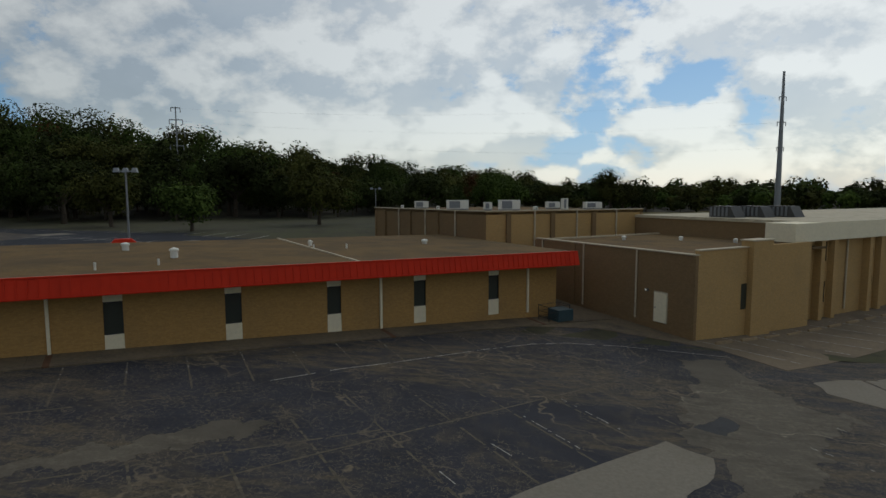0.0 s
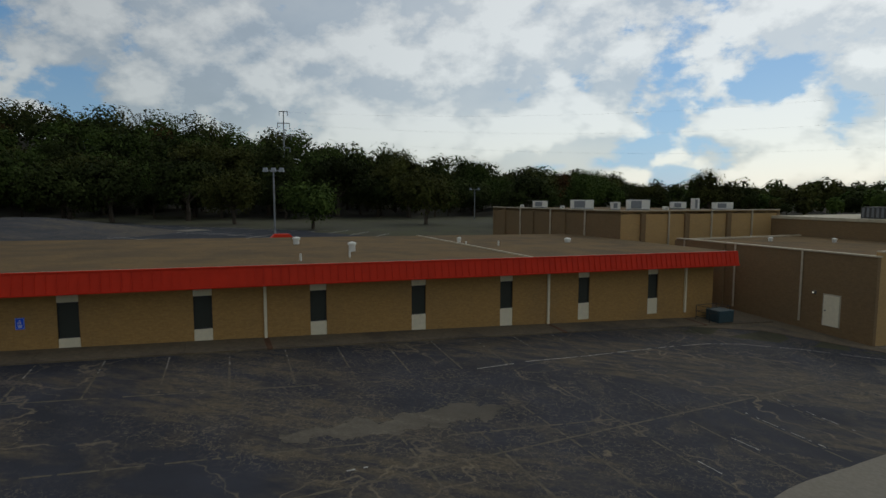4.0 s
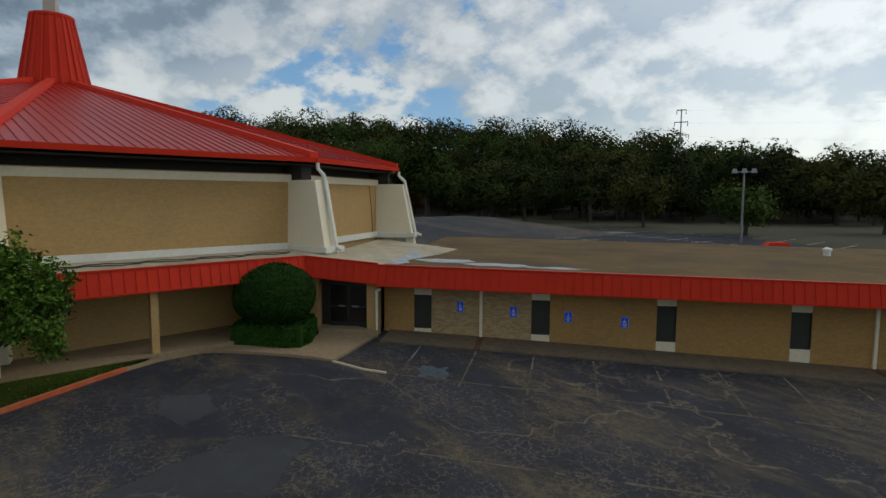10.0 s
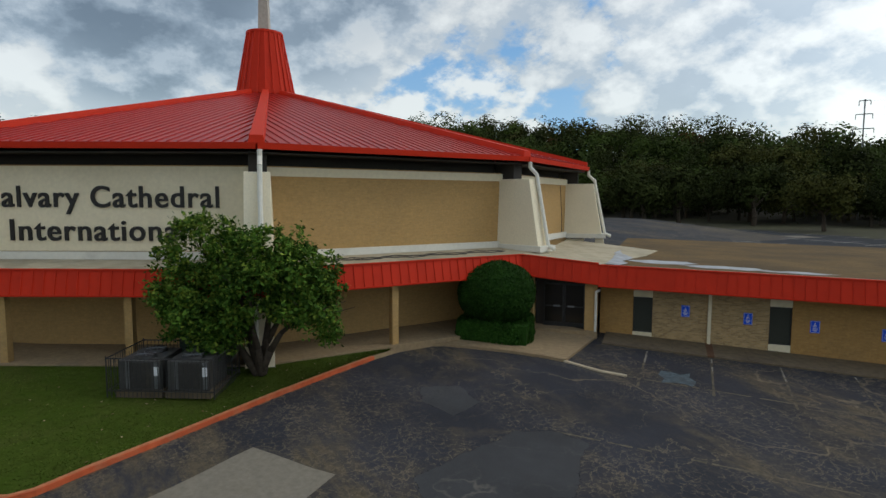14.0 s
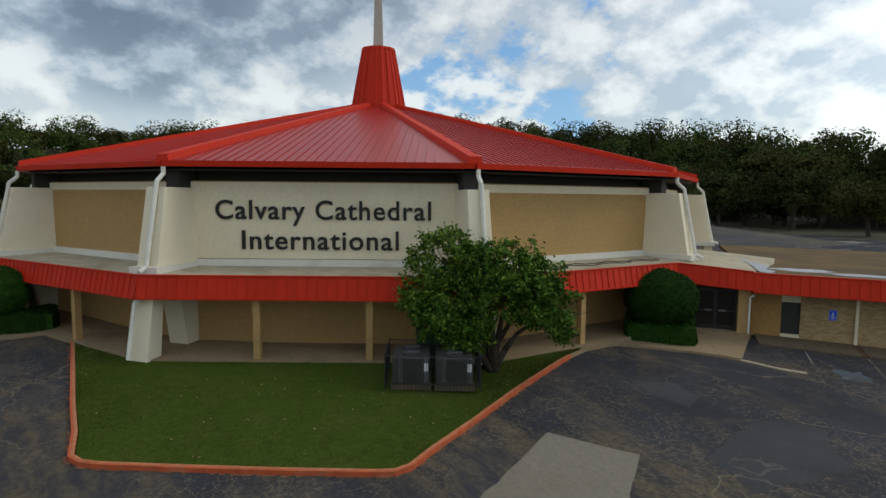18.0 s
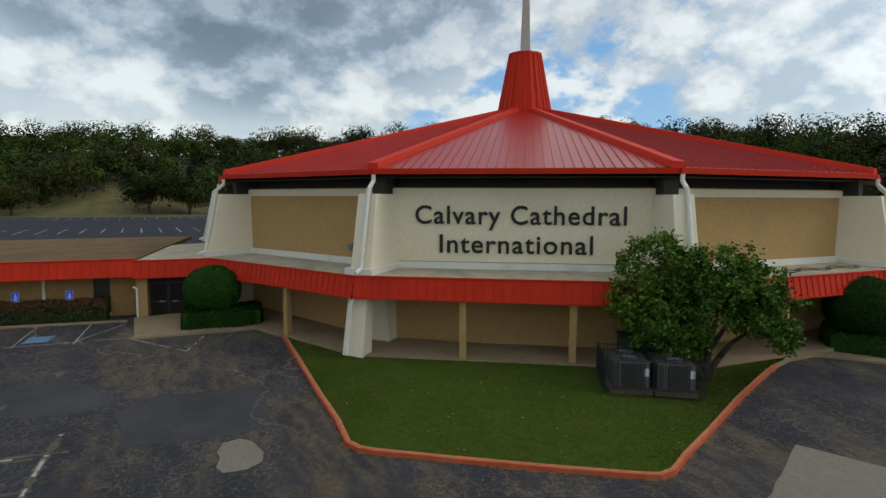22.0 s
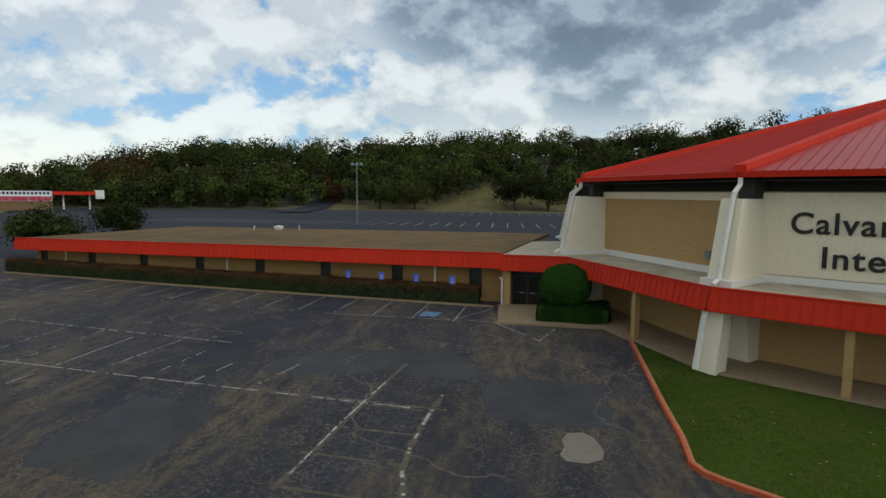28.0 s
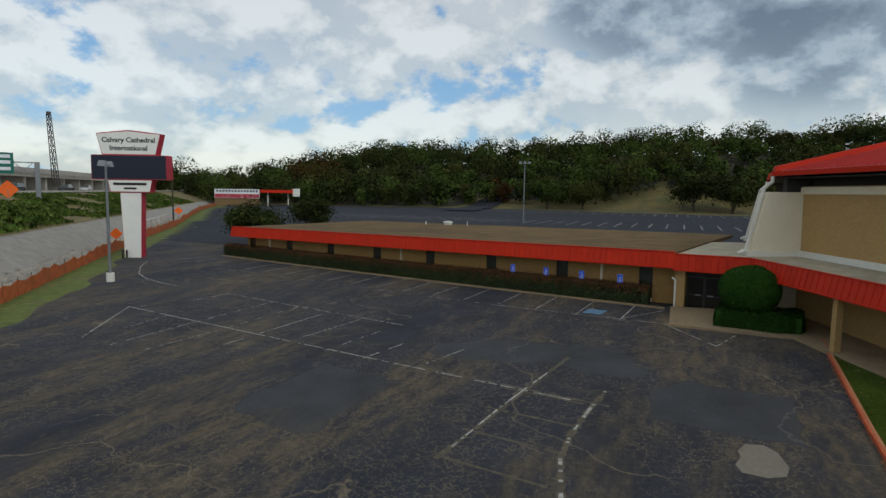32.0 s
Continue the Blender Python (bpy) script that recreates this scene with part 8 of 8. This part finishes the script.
def plant(x, y, kind, mat, scale, turn, name="tree", label="dark green oak at the edge of the woods", group="trees round the lots", z=None):
    tm, crowns = kind
    zz = land_z(x, y) if z is None else z
    t = new(name)
    t.matrix_basis = Matrix.Translation((x, y, zz)) @ Matrix.Rotation(turn, 4, "Z") @ Matrix.Diagonal((scale, scale, scale, 1))
    tagged(t, label, "tree", group)
    for nm, me in (("trunk", tm), ("crown", crowns[min(mat, len(crowns) - 1)])):
        o = new(nm, me)
        o.parent = t
    return t


LITTER = material("leaf_litter", (0.028, 0.022, 0.013), 0.95, grain=0.4, scale=1.0, stain=0.5, stain_scale=0.15, bump=0.6, tint=(0.022, 0.024, 0.011))
bm = bmesh.new()
sheet(bm, list(range(-352, 133, 8)), list(range(-304, 273, 8)), lambda x, y: land_z(x, y) + 0.06)
bmesh.ops.delete(bm, geom=[f for f in bm.faces if beyond_woods(*f.calc_center_median().xy) < (28.0 if f.calc_center_median().x < -190 and -100 < f.calc_center_median().y < 5 else 9.0) or (f.calc_center_median().xy - BANK[0]).dot(BANK[2]) > -6 or abs(f.calc_center_median().y + 101) < 9 and f.calc_center_median().x > -240], context="FACES")
solid("woodland_floor", bm, LITTER, "dark leaf litter below the woods", "ground", kind="structure", smooth=True)
LABELS = ("dark green oak at the edge of the woods", "olive green oak at the edge of the woods", "green elm at the edge of the woods", "rusty autumn tree at the edge of the woods")
rr = random.Random(17)
spots = []
gx = -345.0
while gx < 130:
    gy = -300.0
    while gy < 270:
        q = Vector((gx + rr.uniform(-2.6, 2.6), gy + rr.uniform(-2.6, 2.6)))
        gy += 6.6
        if (q - Vector((-18, -10))).length > 365:
            continue
        d = beyond_woods(q.x, q.y)
        bank = q.x < -195 and -92 < q.y < 0
        if d < (14.0 + 10 * math.exp(-((q.y + 42) / 9) ** 2) if bank else 5.5 if q.y > 50 else 1.0) or d > 140 or d > 45 and rr.random() < 0.28:
            continue
        h, run = (q - BANK[0]).dot(BANK[2]), (q - BANK[0]).dot(BANK[1])
        if h > -6 and run < 190 or q.y < -150 and h > 40:
            continue
        if abs(q.y + 101) < 7 and -228 < q.x:
            continue
        spots.append((q.x, q.y, rr.choices((0, 1, 2, 3), (5, 4.0, 4.5, 0.35))[0], rr.choice((0.62, 0.75, 0.85, 0.95, 1.1, 1.5)) * rr.uniform(0.92, 1.08) * (0.58 if q.x > 15 else 0.72 if q.x > -45 else 0.80 if q.x > -75 and q.y > 0 else 0.86 if q.x > -105 and q.y > 0 else 1.0)))
    gx += 6.6
spots.sort(key=lambda e: (Vector(e[:2]) - Vector((-25, -8))).length)
NEAR = 272
for x, y, m, sc in spots[:NEAR]:
    plant(x, y, rr.choice(OAKS), m, sc, rr.uniform(0, 6.28), label=LABELS[m])
# the rest of the woods: crowns too far off to tell apart
r = np.random.default_rng(41)
for mi, (mat, nm) in enumerate(((LEAF_DARK, "dark"), (LEAF_OLIVE, "olive"), (LEAF_GREEN, "green"), (LEAF_RUSTY, "rusty"))):
    P, N = [], []
    for x, y, m, sc in spots[NEAR:]:
        if m != mi:
            continue
        ht, n, k = 10.5 * sc, 430, 8
        hd = sphere_dirs(k, r) * np.array((2.7, 2.7, 2.0)) * sc
        hd[0] = 0
        hd[:, 2] += 0.62 * ht
        dirs = sphere_dirs(n, r)
        low = r.random(n) < 0.2
        at = hd[r.integers(0, k, n)] + dirs * np.array((2.5, 2.5, 2.1)) * sc * r.uniform(0.85, 1.05, (n, 1))
        at[low, 2] *= r.uniform(0.15, 0.8, low.sum())
        P.append(np.array((x, y, land_z(x, y))) + at)
        N.append(dirs * 1.6 + np.array((0, 0, 0.5)))
    tagged(new("far_woods", leaf_mesh("far_woods", np.concatenate(P), np.concatenate(N), 0.54, mat, 50 + mi)), "%s crowns of the far wooded hill" % nm, "woods", kind="stuff")

# single trees that stand out
for x, y, k, m, sc in ((-88, 79, 2, 0, 1.25), (-84, 84, 0, 0, 1.15), (-42, 76, 2, 2, 0.85), (-60, 84, 4, 1, 0.9), (-112, 84, 3, 2, 1.5), (-120, 80, 1, 2, 1.5), (-75, 92, 1, 0, 1.1), (-14, 98, 0, 0, 0.95), (-30, 93, 4, 1, 0.95),
                       (-226, -20, 2, 0, 1.5), (-224, -31, 0, 0, 1.35), (-222, -66, 2, 1, 1.2), (-219, -78, 0, 2, 1.2)):
    plant(x, y, OAKS[k], m, sc, rr.uniform(0, 6.28), label=LABELS[m])
for s, o, sc in ((53.5, -9.0, 1.05), (62.0, -27.0, 1.1)):
    q = WEST.at(s, o, 0)
    plant(q.x, q.y, SHRUBS[0 if s > 50 else 1], 0, sc, 0.5 * s, "live_oak", "low dark live oak past the wing's end", "live oaks")

# tan boulders below the big oak
for i in range(9):
    x, y = -80.5 + rr.uniform(-4, 4), 70.5 + rr.uniform(-1.6, 1.6)
    bm = bmesh.new()
    bmesh.ops.create_icosphere(bm, subdivisions=2, radius=rr.uniform(0.6, 1.1))
    for v in bm.verts:
        v.co *= 1 + 0.25 * noise.noise(v.co * 1.7 + Vector((i * 3, 0, 0)))
        v.co.z *= 0.8
        v.co += Vector((x, y, land_z(x, y) + 0.35))
    solid("boulder", bm, PALE_DIRT, "tan boulder below the big oak", "boulder", "boulders", smooth=True)
